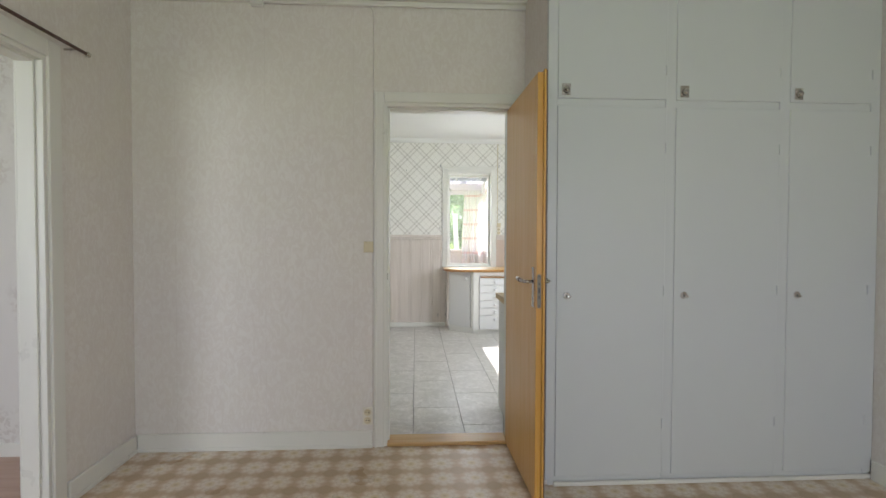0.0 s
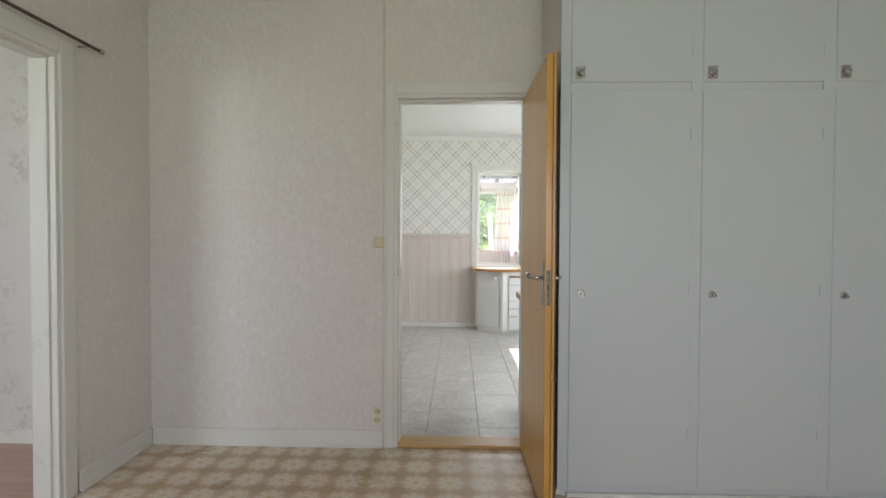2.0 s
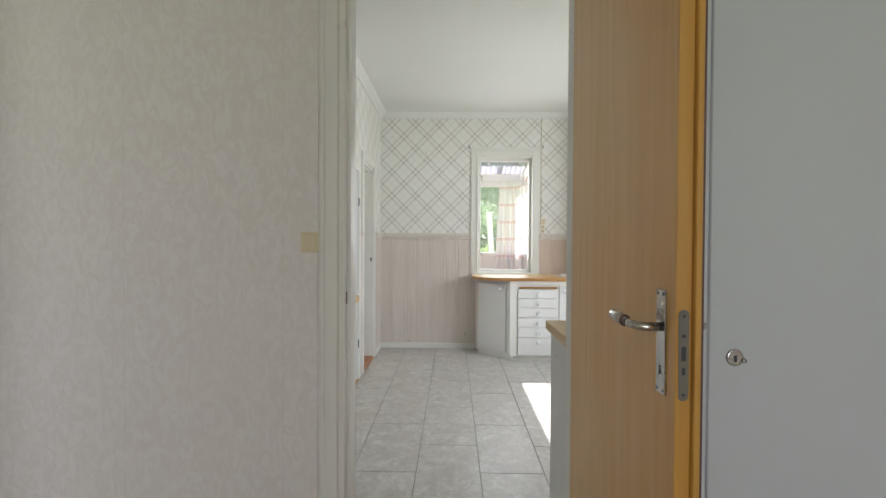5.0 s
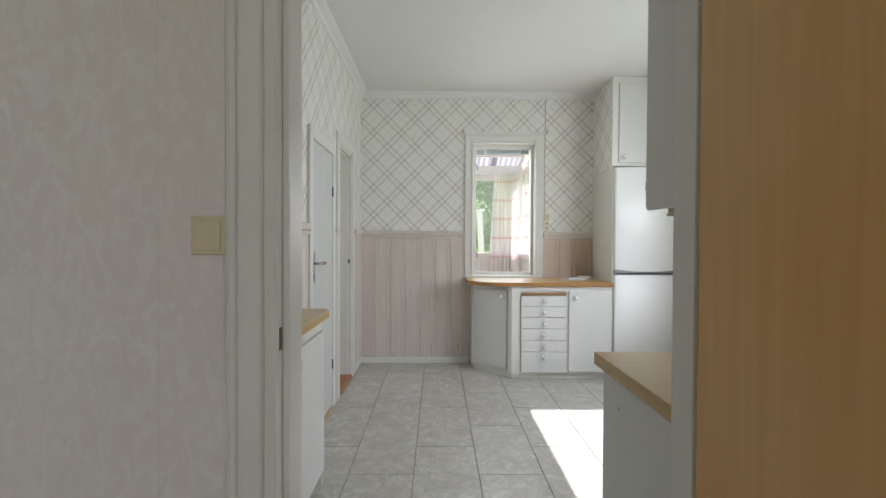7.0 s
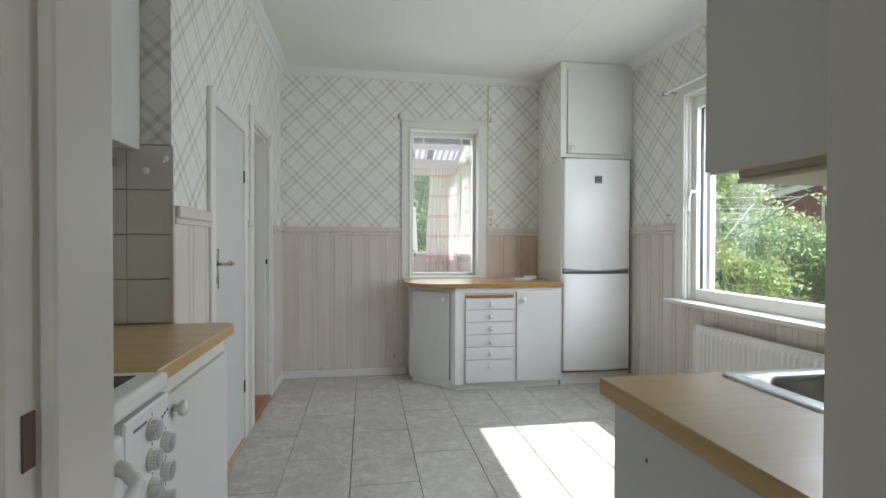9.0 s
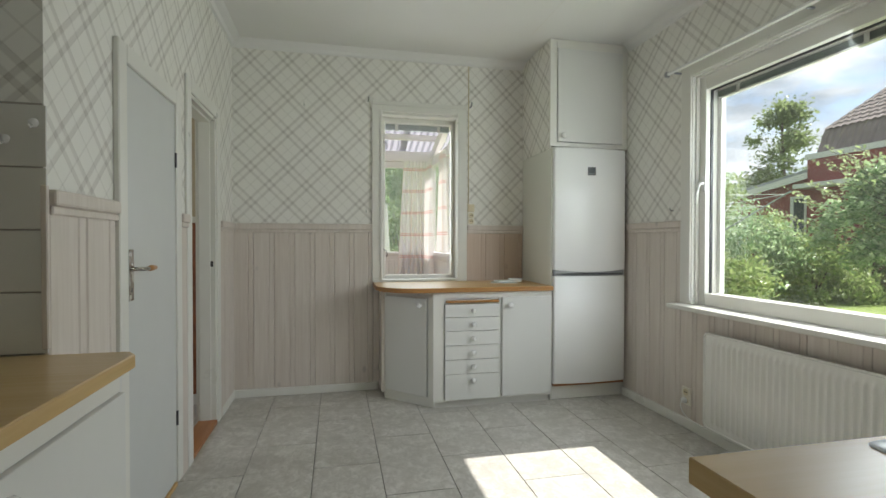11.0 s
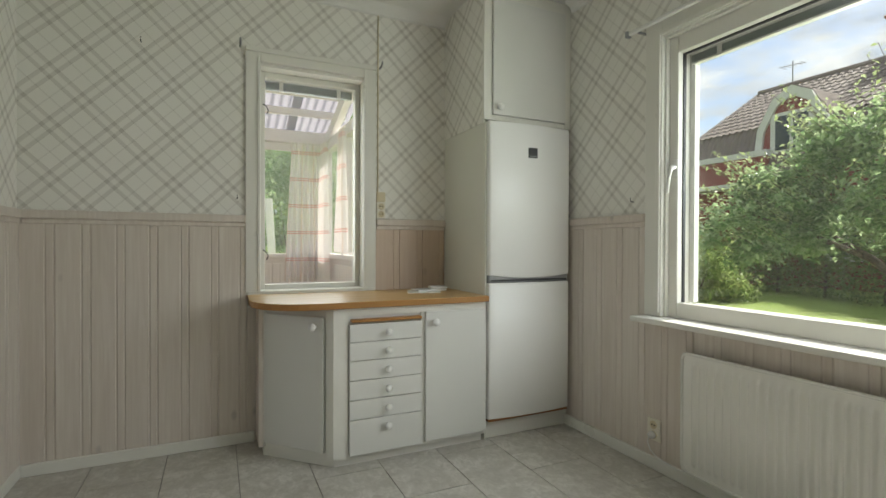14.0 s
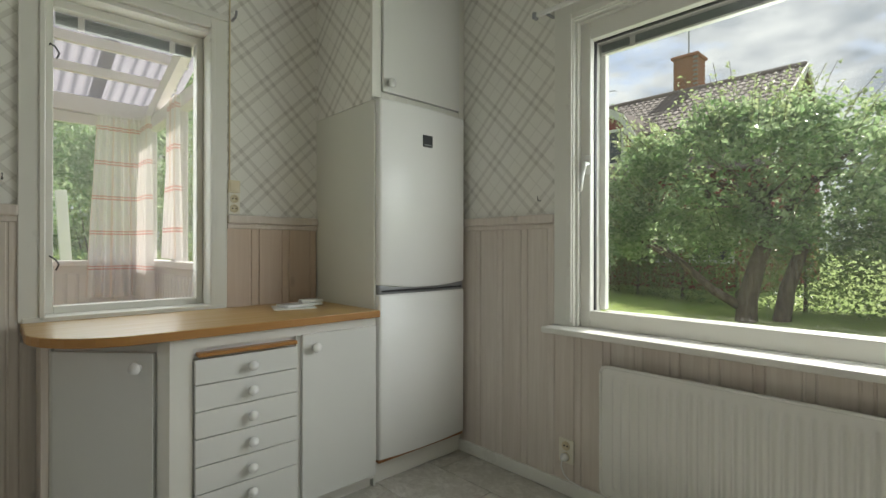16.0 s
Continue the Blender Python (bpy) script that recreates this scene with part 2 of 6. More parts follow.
M_DARKEDGE = wood("door_back_dark", (0.16, 0.085, 0.06), (0.10, 0.05, 0.035), 0.5, 2, 60)
M_SILL = wood("threshold_pine", (0.62, 0.42, 0.18), (0.52, 0.31, 0.11), 0.4, 0, 30, 0.1)
M_SILL2 = wood("threshold_orange", (0.43, 0.20, 0.075), (0.32, 0.13, 0.045), 0.4, 1, 30, 0.1)
M_LAM = wood("rose_laminate", (0.56, 0.39, 0.31), (0.46, 0.30, 0.23), 0.35, 0, 14)
M_REDBOARD = wood("red_brown_board", (0.34, 0.13, 0.055), (0.20, 0.07, 0.035), 0.4, 0, 22)
M_BEIGE = paint("beige_wall", (0.50, 0.42, 0.30), 0.6)


def vinyl():
    """Printed vinyl: a square lattice of pale rosettes, brown medallions between."""
    m = Mat("rosette_vinyl", (0.4, 0.3, 0.2), 0.32)
    x, y, z = m.axes()
    p = 0.175

    def cell(dx, dy):
        u = m.math("SUBTRACT", m.math("FLOORED_MODULO", m.math("ADD", x, 1.216 + p / 2 + 10 * p + dx), p), p / 2)
        v = m.math("SUBTRACT", m.math("FLOORED_MODULO", m.math("ADD", y, -2.625 + p / 2 + 40 * p + dy), p), p / 2)
        r = m.math("SQRT", m.math("ADD", m.math("MULTIPLY", u, u), m.math("MULTIPLY", v, v)))
        return r, m.math("ARCTAN2", v, u)

    r, a = cell(0, 0)
    r2, a2 = cell(p / 2, p / 2)
    lobe = m.math("COSINE", m.math("MULTIPLY", a, 8.0))
    body = m.ramp(m.math("MULTIPLY_ADD", m.math("SUBTRACT", m.math("MULTIPLY_ADD", lobe, 0.006, 0.072), r), 26.0, 0.32), (0.05, 0.0), (0.9, 1.0))
    n = m.noise(190, 3, 0.6)
    n2 = m.noise(60, 4, 0.6)
    c = m.mix(m.ramp(n, (0.35, 0.0), (0.65, 1.0)), (0.50, 0.355, 0.225), (0.61, 0.46, 0.32))
    # brown medallion with two rings and spokes, in the gaps
    ring = m.ramp(m.math("ABSOLUTE", m.math("SUBTRACT", m.math("PINGPONG", r2, 0.012), 0.006)), (0.0015, 0.0), (0.0045, 1.0))
    inside = m.ramp(m.math("SUBTRACT", m.math("MULTIPLY_ADD", m.math("COSINE", m.math("MULTIPLY", a2, 8.0)), 0.003, 0.046), r2), (0.0, 0.0), (0.006, 1.0))
    c = m.mix(m.math("MULTIPLY", inside, 0.65), c, (0.39, 0.26, 0.145))
    c = m.mix(m.math("MULTIPLY", m.math("MULTIPLY", inside, ring), 0.4), c, (0.56, 0.44, 0.28))
    # pale rosette: petals parted by thin lines, a yellow flower in the middle
    pale = m.mix(m.ramp(n2, (0.3, 0.0), (0.7, 1.0)), (0.72, 0.64, 0.54), (0.84, 0.775, 0.69))
    gap = m.ramp(m.math("ABSOLUTE", m.math("COSINE", m.math("MULTIPLY", a, 4.0))), (0.10, 1.0), (0.42, 0.0))
    c = m.mix(m.math("MULTIPLY", body, m.math("MULTIPLY_ADD", gap, -0.28, 0.88)), c, pale)
    line = m.ramp(m.math("ABSOLUTE", m.math("SUBTRACT", r, m.math("MULTIPLY_ADD", lobe, 0.004, 0.046))), (0.0012, 1.0), (0.004, 0.0))
    c = m.mix(m.math("MULTIPLY", line, 0.5), c, (0.46, 0.35, 0.22))
    flower = m.ramp(m.math("SUBTRACT", m.math("MULTIPLY_ADD", lobe, 0.004, 0.026), r), (0.0, 0.0), (0.006, 1.0))
    c = m.mix(m.math("MULTIPLY", flower, m.ramp(n2, (0.3, 0.35), (0.7, 0.75))), c, (0.66, 0.53, 0.28))
    core = m.ramp(r, (0.006, 1.0), (0.010, 0.0))
    c = m.mix(m.math("MULTIPLY", core, 0.5), c, (0.42, 0.30, 0.14))
    worn = m.ramp(m.noise(2.2, 4, 0.6), (0.40, 0.0), (0.75, 0.10))
    m.colour(m.mix(worn, c, (0.60, 0.52, 0.40))).bump(n, 0.12, 0.0008)
    m.rough(m.ramp(m.noise(3, 3), (0.3, 0.26), (0.7, 0.42)))
    return m.m


M_VINYL = vinyl()


def stone_tile():
    m = Mat("marbled_floor_tile", (0.55, 0.55, 0.52), 0.28)
    r = m.random()
    shift = m.node("CombineXYZ", X=m.math("MULTIPLY", r, 71.0), Y=m.math("MULTIPLY", r, 33.0))
    vec = m.node("VectorMath")
    m.t.links.new(m.pos(), vec.inputs[0])
    m.t.links.new(shift.outputs[0], vec.inputs[1])
    v = vec.outputs[0]
    cloud = m.noise(7.5, 5, 0.62, (1, 1, 1), v, 1.1)
    fleck = m.noise(24, 5, 0.68, (1, 0.7, 1), v, 1.3)
    c = m.mix(m.ramp(cloud, (0.36, 0.0), (0.64, 1.0)), (0.46, 0.44, 0.395), (0.68, 0.66, 0.615))
    c = m.mix(m.ramp(fleck, (0.40, 0.0), (0.66, 0.8)), c, (0.39, 0.365, 0.32))
    c = m.mix(m.ramp(m.noise(150, 3, 0.6, (1, 1, 1), v), (0.35, 0.0), (0.70, 0.3)), c, (0.60, 0.585, 0.55))
    c = m.mix(m.math("MULTIPLY", r, 0.12), c, (0.5, 0.48, 0.44))
    m.colour(c).bump(fleck, 0.015, 0.0004)
    m.rough(m.ramp(cloud, (0.3, 0.32), (0.7, 0.4)))
    return m.m


M_TILE = stone_tile()
M_JOINT = paint("floor_joint", (0.30, 0.285, 0.26), 0.7)
M_GROUT = paint("wall_grout", (0.36, 0.34, 0.30), 0.8)
M_WTILE = Mat("glazed_wall_tile", (0.70, 0.69, 0.64), 0.15).m


def glass(name, haze=0.0, gloss=0.018):
    """Clear pane: part mirror, part see-through, with a thin streaky film that imitates a veil of haze."""
    m = Mat(name)
    t, out = m.t, m.t.nodes["Material Output"]
    tr, gl, lw = m.node("BsdfTransparent"), m.node("BsdfGlossy", Roughness=0.0), m.node("LayerWeight", Blend=0.5)
    tr.inputs[0].default_value = (0.985, 0.99, 0.987, 1)
    fr = m.math("MULTIPLY_ADD", m.math("POWER", lw.outputs["Facing"], 4.0), 0.3, gloss)
    clear, pane, film = m.node("MixShader"), m.node("MixShader"), m.node("BsdfTranslucent")
    film.inputs[0].default_value = (0.90, 0.86, 0.86, 1)
    t.links.new(fr, clear.inputs[0])
    t.links.new(tr.outputs[0], clear.inputs[1])
    t.links.new(gl.outputs[0], clear.inputs[2])
    # pale film mixed in to veil the view and lower its contrast
    streak = m.ramp(m.noise(3.5, 4, 0.6, (1, 1, 0.35)), (0.30, 0.6 * haze), (0.72, 1.4 * haze))
    t.links.new(streak, pane.inputs[0])
    t.links.new(clear.outputs[0], pane.inputs[1])
    t.links.new(film.outputs[0], pane.inputs[2])
    t.links.new(pane.outputs[0], out.inputs[0])
    return m.m


M_GLASS = glass("window_glass", 0.0025)
M_GLASS2 = glass("hazy_porch_window_glass", 0.042)


def translucent(name, colour, amount, build=None):
    """Thin cloth, plastic or leaf: part of the light passes through."""
    m = Mat(name, colour, 0.6)
    t = m.t
    tl, mx = t.nodes.new("ShaderNodeBsdfTranslucent"), t.nodes.new("ShaderNodeMixShader")
    out = t.nodes["Material Output"]
    mx.inputs[0].default_value = amount
    c = build(m) if build else None
    if c is not None:
        m.colour(c)
        t.links.new(c, tl.inputs["Color"])
    else:
        tl.inputs["Color"].default_value = (*colour, 1)
    t.links.new(m.b.outputs[0], mx.inputs[1])
    t.links.new(tl.outputs[0], mx.inputs[2])
    t.links.new(mx.outputs[0], out.inputs[0])
    return m.m


def curtain_colour(m):
    x, y, z = m.axes()
    h = m.math("LESS_THAN", m.math("ABSOLUTE", m.math("SUBTRACT", m.math("PINGPONG", m.math("ADD", z, 0.02), 0.13), 0.010)), 0.0045)
    uv = m.node("TexCoord").outputs["UV"]
    s = m.node("SeparateXYZ")
    m.put(s, "Vector", uv)
    vline = m.math("LESS_THAN", m.math("PINGPONG", s.outputs[0], 0.11), 0.012)
    c = m.mix(m.math("MULTIPLY", vline, 0.4), (0.93, 0.90, 0.90), (0.88, 0.64, 0.48))
    return m.mix(m.math("MULTIPLY", h, 0.62), c, (0.72, 0.20, 0.13))


M_CURTAIN = translucent("checked_curtain_cloth", (0.8, 0.78, 0.76), 0.55, curtain_colour)
M_ROOFPLASTIC = translucent("corrugated_plastic", (0.30, 0.285, 0.32), 0.85)
M_STRIP = translucent("dark_roof_strip", (0.25, 0.25, 0.28), 0.5)


def leaf(name, a, b, amount=0.35):
    def build(m):
        g = m.t.nodes.new("ShaderNodeNewGeometry").outputs["Random Per Island"]
        return m.mix(g, a, b)
    mat = translucent(name, a, amount, build)
    mat.node_tree.nodes["Principled BSDF"].inputs["Roughness"].default_value = 0.32
    return mat


M_APPLE = leaf("apple_leaves", (0.22, 0.36, 0.15), (0.60, 0.70, 0.44), 0.6)
M_SHOOT = leaf("young_apple_leaves", (0.42, 0.52, 0.22), (0.62, 0.69, 0.40), 0.5)
M_HEDGE = leaf("hedge_leaves", (0.15, 0.25, 0.08), (0.32, 0.41, 0.16), 0.5)
M_BUSH = leaf("bush_leaves", (0.26, 0.37, 0.11), (0.48, 0.56, 0.23), 0.5)
M_BIRCH = leaf("far_leaves", (0.20, 0.26, 0.11), (0.34, 0.41, 0.19), 0.55)
m = Mat("bark", (0.16, 0.12, 0.09), 0.9)
n = m.noise(14, 6, 0.65, (1, 1, 0.3), None, 0.6)
m.colour(m.mix(m.ramp(n, (0.35, 0.0), (0.7, 1.0)), (0.085, 0.062, 0.045), (0.24, 0.195, 0.155))).bump(n, 0.8, 0.02)
M_BARK = m.m
m = Mat("lawn", (0.1, 0.16, 0.04), 0.9)
n = m.noise(0.9, 6, 0.65)
n2 = m.noise(45, 3, 0.6)
c = m.mix(m.ramp(n, (0.35, 0.0), (0.7, 1.0)), (0.22, 0.32, 0.06), (0.34, 0.42, 0.11))
m.colour(m.mix(m.ramp(n2, (0.4, 0.0), (0.7, 0.5)), c, (0.10, 0.16, 0.03))).bump(n2, 0.6, 0.02)
M_LAWN = m.m
M_RED = paint("falu_red_boarding", (0.30, 0.085, 0.07), 0.85, 0.25, 0.3)
M_TRIM = paint("house_trim_white", (0.72, 0.71, 0.68), 0.6)
M_ROOF = paint("clay_roof_tile", (0.26, 0.21, 0.19), 0.8, 0.35, 0.3)
M_METALROOF = paint("sheet_roof", (0.32, 0.33, 0.34), 0.5)
M_BRICK = paint("chimney_brick", (0.42, 0.20, 0.11), 0.85, 0.3, 0.4)
M_STONE = paint("grey_rock", (0.17, 0.165, 0.155), 0.9, 0.4, 0.8)
M_PANE = Mat("dark_pane", (0.04, 0.05, 0.06), 0.08).m
M_LOGO = Mat("fridge_badge", (0.05, 0.055, 0.06), 0.3).m
M_BLUE = Mat("badge_ink", (0.12, 0.16, 0.36), 0.4).m
M_PORCH = paint("porch_white_paint", (0.86, 0.82, 0.82), 0.5)

# ---- mesh helpers ----
def box(bm, x0, x1, y0, y1, z0, z1, bevel=0.0, seg=1):
    """Adds a box to bm, with rounded edges if asked."""
    r = bmesh.ops.create_cube(bm, size=1.0, matrix=Matrix.LocRotScale(((x0 + x1) / 2, (y0 + y1) / 2, (z0 + z1) / 2), None, (x1 - x0, y1 - y0, z1 - z0)))
    if bevel:
        edges = list({e for v in r["verts"] for e in v.link_edges})
        bmesh.ops.bevel(bm, geom=edges, offset=bevel, segments=seg, affect="EDGES", profile=0.5)
    return bm


def boxes(*rows, bevel=0.0, seg=1):
    bm = bmesh.new()
    for r in rows:
        box(bm, *r, bevel=bevel, seg=seg)
    return bm


def rod(bm, a, b, r, r2=None, seg=12):
    """Adds a capped cylinder or cone from a to b."""
    a, b = Vector(a), Vector(b)
    d = b - a
    m = Matrix.Translation((a + b) / 2) @ d.to_track_quat("Z", "Y").to_matrix().to_4x4()
    bmesh.ops.create_cone(bm, cap_ends=True, segments=seg, radius1=r, radius2=r if r2 is None else r2, depth=d.length, matrix=m)
    return bm


def rods(*rows, seg=12):
    bm = bmesh.new()
    for a, b, r in rows:
        rod(bm, a, b, r, seg=seg)
    return bm


def lathe(profile, axis_from, axis_dir, seg=20):
    """Turns (radius, height) points about an axis."""
    bm = bmesh.new()
    q = Vector(axis_dir).to_track_quat("Z", "Y")
    rings = []
    for r, h in profile:
        rings.append([bm.verts.new(Vector(axis_from) + q @ Vector((r * math.cos(2 * math.pi * i / seg), r * math.sin(2 * math.pi * i / seg), h))) for i in range(seg)])
    for p, n in zip(rings, rings[1:]):
        for i in range(seg):
            bm.faces.new((p[i], p[(i + 1) % seg], n[(i + 1) % seg], n[i]))
    bm.faces.new(rings[0][::-1])
    bm.faces.new(rings[-1])
    return bm


def prism(points, z0, z1, bevel=0.0, seg=2):
    """A plan outline pulled up from z0 to z1."""
    bm = bmesh.new()
    lo = [bm.verts.new((x, y, z0)) for x, y in points]
    hi = [bm.verts.new((x, y, z1)) for x, y in points]
    n = len(points)
    bm.faces.new(lo[::-1])
    bm.faces.new(hi)
    for i in range(n):
        bm.faces.new((lo[i], lo[(i + 1) % n], hi[(i + 1) % n], hi[i]))
    bmesh.ops.recalc_face_normals(bm, faces=bm.faces)
    if bevel:
        edges = [e for e in bm.edges if abs(e.verts[0].co.z - e.verts[1].co.z) < 1e-6]
        bmesh.ops.bevel(bm, geom=edges, offset=bevel, segments=seg, affect="EDGES", profile=0.5)
    return bm


def tube(points, r, seg=8, smooth=True):
    """A bent round bar along points."""
    bm = bmesh.new()
    pts = [Vector(p) for p in points]
    rings = []
    for i, p in enumerate(pts):
        d = (pts[min(i + 1, len(pts) - 1)] - pts[max(i - 1, 0)]).normalized()
        q = d.to_track_quat("Z", "Y")
        rr = r[i] if isinstance(r, (list, tuple)) else r
        rings.append([bm.verts.new(p + q @ Vector((rr * math.cos(2 * math.pi * k / seg), rr * math.sin(2 * math.pi * k / seg), 0))) for k in range(seg)])
    for a, b in zip(rings, rings[1:]):
        for k in range(seg):
            bm.faces.new((a[k], a[(k + 1) % seg], b[(k + 1) % seg], b[k]))
    bm.faces.new(rings[0][::-1])
    bm.faces.new(rings[-1])
    bmesh.ops.recalc_face_normals(bm, faces=bm.faces)
    return bm


def mesh_of(name, bm, material, smooth=False):
    me = bpy.data.meshes.new(name)
    bm.to_mesh(me)
    bm.free()
    me.materials.append(material)
    if smooth:
        for p in me.polygons:
            p.use_smooth = True
    return me


def part(name, bm, material, parent, label="", smooth=False):
    ob = new(name, mesh_of(name, bm, material, smooth))
    ob.parent = parent
    if label:
        ob["label"] = label
    return ob


def thing(name, label, category, group="", at=(0, 0, 0)):
    """An Empty at the base of a thing; its parts are given in the world's metres."""
    ob = new(name)
    ob.empty_display_size = 0.1
    return tagged(ob, label, category, group)


def solid(name, bm, material, label, category="", kind="structure", smooth=False, group=""):
    ob = new(name, mesh_of(name, bm, material, smooth))
    return tagged(ob, label, category, group, kind)


def wall_with_holes(axis, c0, c1, a0, a1, z0, z1, holes):
    """A wall between c0 and c1 across axis ('x' or 'y'), from a0 to a1 along the other, with openings (a0, a1, z0, z1)."""
    bm = bmesh.new()
    cuts = sorted({a0, a1, *(h[0] for h in holes), *(h[1] for h in holes)})
    for p, q in zip(cuts, cuts[1:]):
        spans = [(z0, z1)]
        for h in holes:
            if h[0] <= p and q <= h[1]:
                spans = [s for lo, hi in spans for s in ((lo, min(hi, h[2])), (max(lo, h[3]), hi)) if s[1] - s[0] > 1e-6]
        for lo, hi in spans:
            if axis == "x":
                box(bm, c0, c1, p, q, lo, hi)
            else:
                box(bm, p, q, c0, c1, lo, hi)
    bmesh.ops.remove_doubles(bm, verts=bm.verts, dist=1e-5)
    seen = {}
    for f in bm.faces:
        seen.setdefault(tuple(round(c, 4) for c in f.calc_center_median()), []).append(f)
    bmesh.ops.delete(bm, geom=[f for fs in seen.values() if len(fs) > 1 for f in fs], context="FACES_ONLY")
    return bm


def casing(name, axis, face, out, a0, a1, z0, z1, w, d, material, bottom=False):
    """Three or four moulded boards round an opening, proud of the wall face. out: +1 or -1."""
    rows = [(a0 - w, a0, z0, z1 + w), (a1, a1 + w, z0, z1 + w), (a0, a1, z1, z1 + w)]
    if bottom:
        rows.append((a0, a1, z0, z0 + w))
    obs = []
    for p, q, lo, hi in rows:
        bm = bmesh.new()
        c = sorted((face, face + out * d))
        e = sorted((face, face + out * (d + 0.006)))
        if axis == "x":
            box(bm, c[0], c[1], p, q, lo, hi, 0.004)
        else:
            box(bm, p, q, c[0], c[1], lo, hi, 0.004)
        obs.append(bm)
    return obs


# ---- measures of the place ----
R_Y, K_Y0, K_Y1 = 3.22, 3.34, 7.284          # dividing wall, kitchen's near and far faces
R_X0, R_X1, R_Y0 = -1.477, 2.68, -1.6
K_X0, K_X1 = -0.46, 2.528
A_X0, A_Y1 = -0.83, 4.85                      # cooking alcove
R_H, K_H = 2.755, 2.72
DADO = 1.335

# ---- shell: the first room ----
solid("floor_room", boxes((R_X0 - 0.1, R_X1 + 0.1, R_Y0 - 0.2, R_Y + 0.02, -0.12, 0.0)), M_VINYL, "brown printed vinyl floor with pale rosettes")
solid("ceiling_room", boxes((R_X0 - 0.1, R_X1 + 0.1, R_Y0 - 0.2, R_Y + 0.12, R_H, R_H + 0.12)), M_CEIL, "plain white ceiling")
DOOR0, DOOR1, DOOR_H = 0.045, 0.785, 2.09
bm = wall_with_holes("y", R_Y, K_Y0 - 0.004, -5.2, R_X1 + 0.1, 0, R_H, [(DOOR0 - 0.04, DOOR1 + 0.04, 0, DOOR_H + 0.04)])
solid("wall_dividing", bm, M_PAPER, "wall with cream leaf-figured wallpaper and a doorway")
bm = wall_with_holes("x", R_X0 - 0.11, R_X0, R_Y0, R_Y, 0, R_H, [(1.55, 2.555, 0, 2.125)])
solid("wall_side", bm, M_PAPER, "wall with cream leaf-figured wallpaper and an open doorway")
solid("wall_closet_side", boxes((R_X1, R_X1 + 0.12, R_Y0 - 0.2, R_Y, 0, R_H)), M_PAPER, "plain papered wall")
bm = wall_with_holes("y", R_Y0 - 0.2, R_Y0, R_X0 - 0.11, R_X1, 0, R_H, [(0.0, 1.8, 0.85, 2.2)])
solid("wall_window_room", bm, M_PAPER, "papered wall with a window opening")


def baseboard(name, rows, parent_label="white painted skirting board"):
    for r in rows:
        solid(name, boxes(r, bevel=0.004), M_WHITE, parent_label)


baseboard("baseboard", [(R_X0 + 0.018, -0.052, R_Y - 0.018, R_Y, 0, 0.105), (R_X0, R_X0 + 0.018, 2.64, R_Y - 0.018, 0, 0.105), (R_X0, R_X0 + 0.018, R_Y0, 1.43, 0, 0.105)])
for r in ((R_X0 + 0.026, -0.052, R_Y - 0.026, R_Y - 0.0185, 0, 0.022), (R_X0 + 0.0185, R_X0 + 0.026, 2.64, R_Y - 0.0185, 0, 0.022)):
    solid("baseboard_bead", boxes(r, bevel=0.003, seg=2), M_WHITE, "thin white bead along the foot of the skirting")
# cornice: stepped white moulding under the ceiling
for r in ((R_X0, 0.885, R_Y - 0.05, R_Y, R_H - 0.03, R_H), (R_X0, 0.885, R_Y - 0.025, R_Y - 0.002, R_H - 0.06, R_H - 0.03), (R_X0, R_X0 + 0.05, R_Y0, R_Y - 0.05, R_H - 0.03, R_H)):
    solid("cornice", boxes(r, bevel=0.006, seg=2), M_WHITE, "white painted ceiling moulding")


def door_frame(name, label, axis, face, out, depth, a0, a1, top, w, material, sides=(1, 1), sill=None, sill_mat=None, back_off=0.02):
    """Casing boards on the faces of a wall and a lining through it."""
    f = thing(name, label, "door frame")
    f["kind"] = "structure"
    for bm in casing("casing", axis, face, out, a0 - back_off, a1 + back_off, 0, top + back_off, w - back_off, 0.016, material):
        part("casing_board", bm, material, f)
    back = face - out * depth
    if sides[1]:
        for bm in casing("casing", axis, back, -out, a0, a1, 0, top, w, 0.016, material):
            part("casing_board", bm, material, f)
    lo, hi = sorted((face + out * 0.004, back - out * 0.004))
    for p, q, z0, z1 in ((a0 - 0.027, a0, 0, top), (a1, a1 + 0.027, 0, top), (a0 - 0.027, a1 + 0.027, top, top + 0.027)):
        r = (lo, hi, p, q, z0, z1) if axis == "x" else (p, q, lo, hi, z0, z1)
        part("lining", boxes(r, bevel=0.002), material, f)
    mid0, mid1 = face - out * (depth * 0.26), face - out * (depth - 0.006)
    lo, hi = sorted((mid0, mid1))
    for p, q, z0, z1 in ((a0, a0 + 0.012, 0, top), (a1 - 0.012, a1, 0, top), (a0 + 0.012, a1 - 0.012, top - 0.012, top)):
        r = (lo, hi, p, q, z0, z1) if axis == "x" else (p, q, lo, hi, z0, z1)
        part("stop_bead", boxes(r, bevel=0.002), material, f)
    if sill:
        lo, hi = sorted((face + out * 0.012, back - out * 0.004))
        r = (lo, hi, a0, a1, 0.0, sill) if axis == "x" else (a0, a1, lo, hi, 0.0, sill)
        part("threshold", boxes(r, bevel=0.006, seg=2), sill_mat, f, "worn varnished pine threshold")
    return f


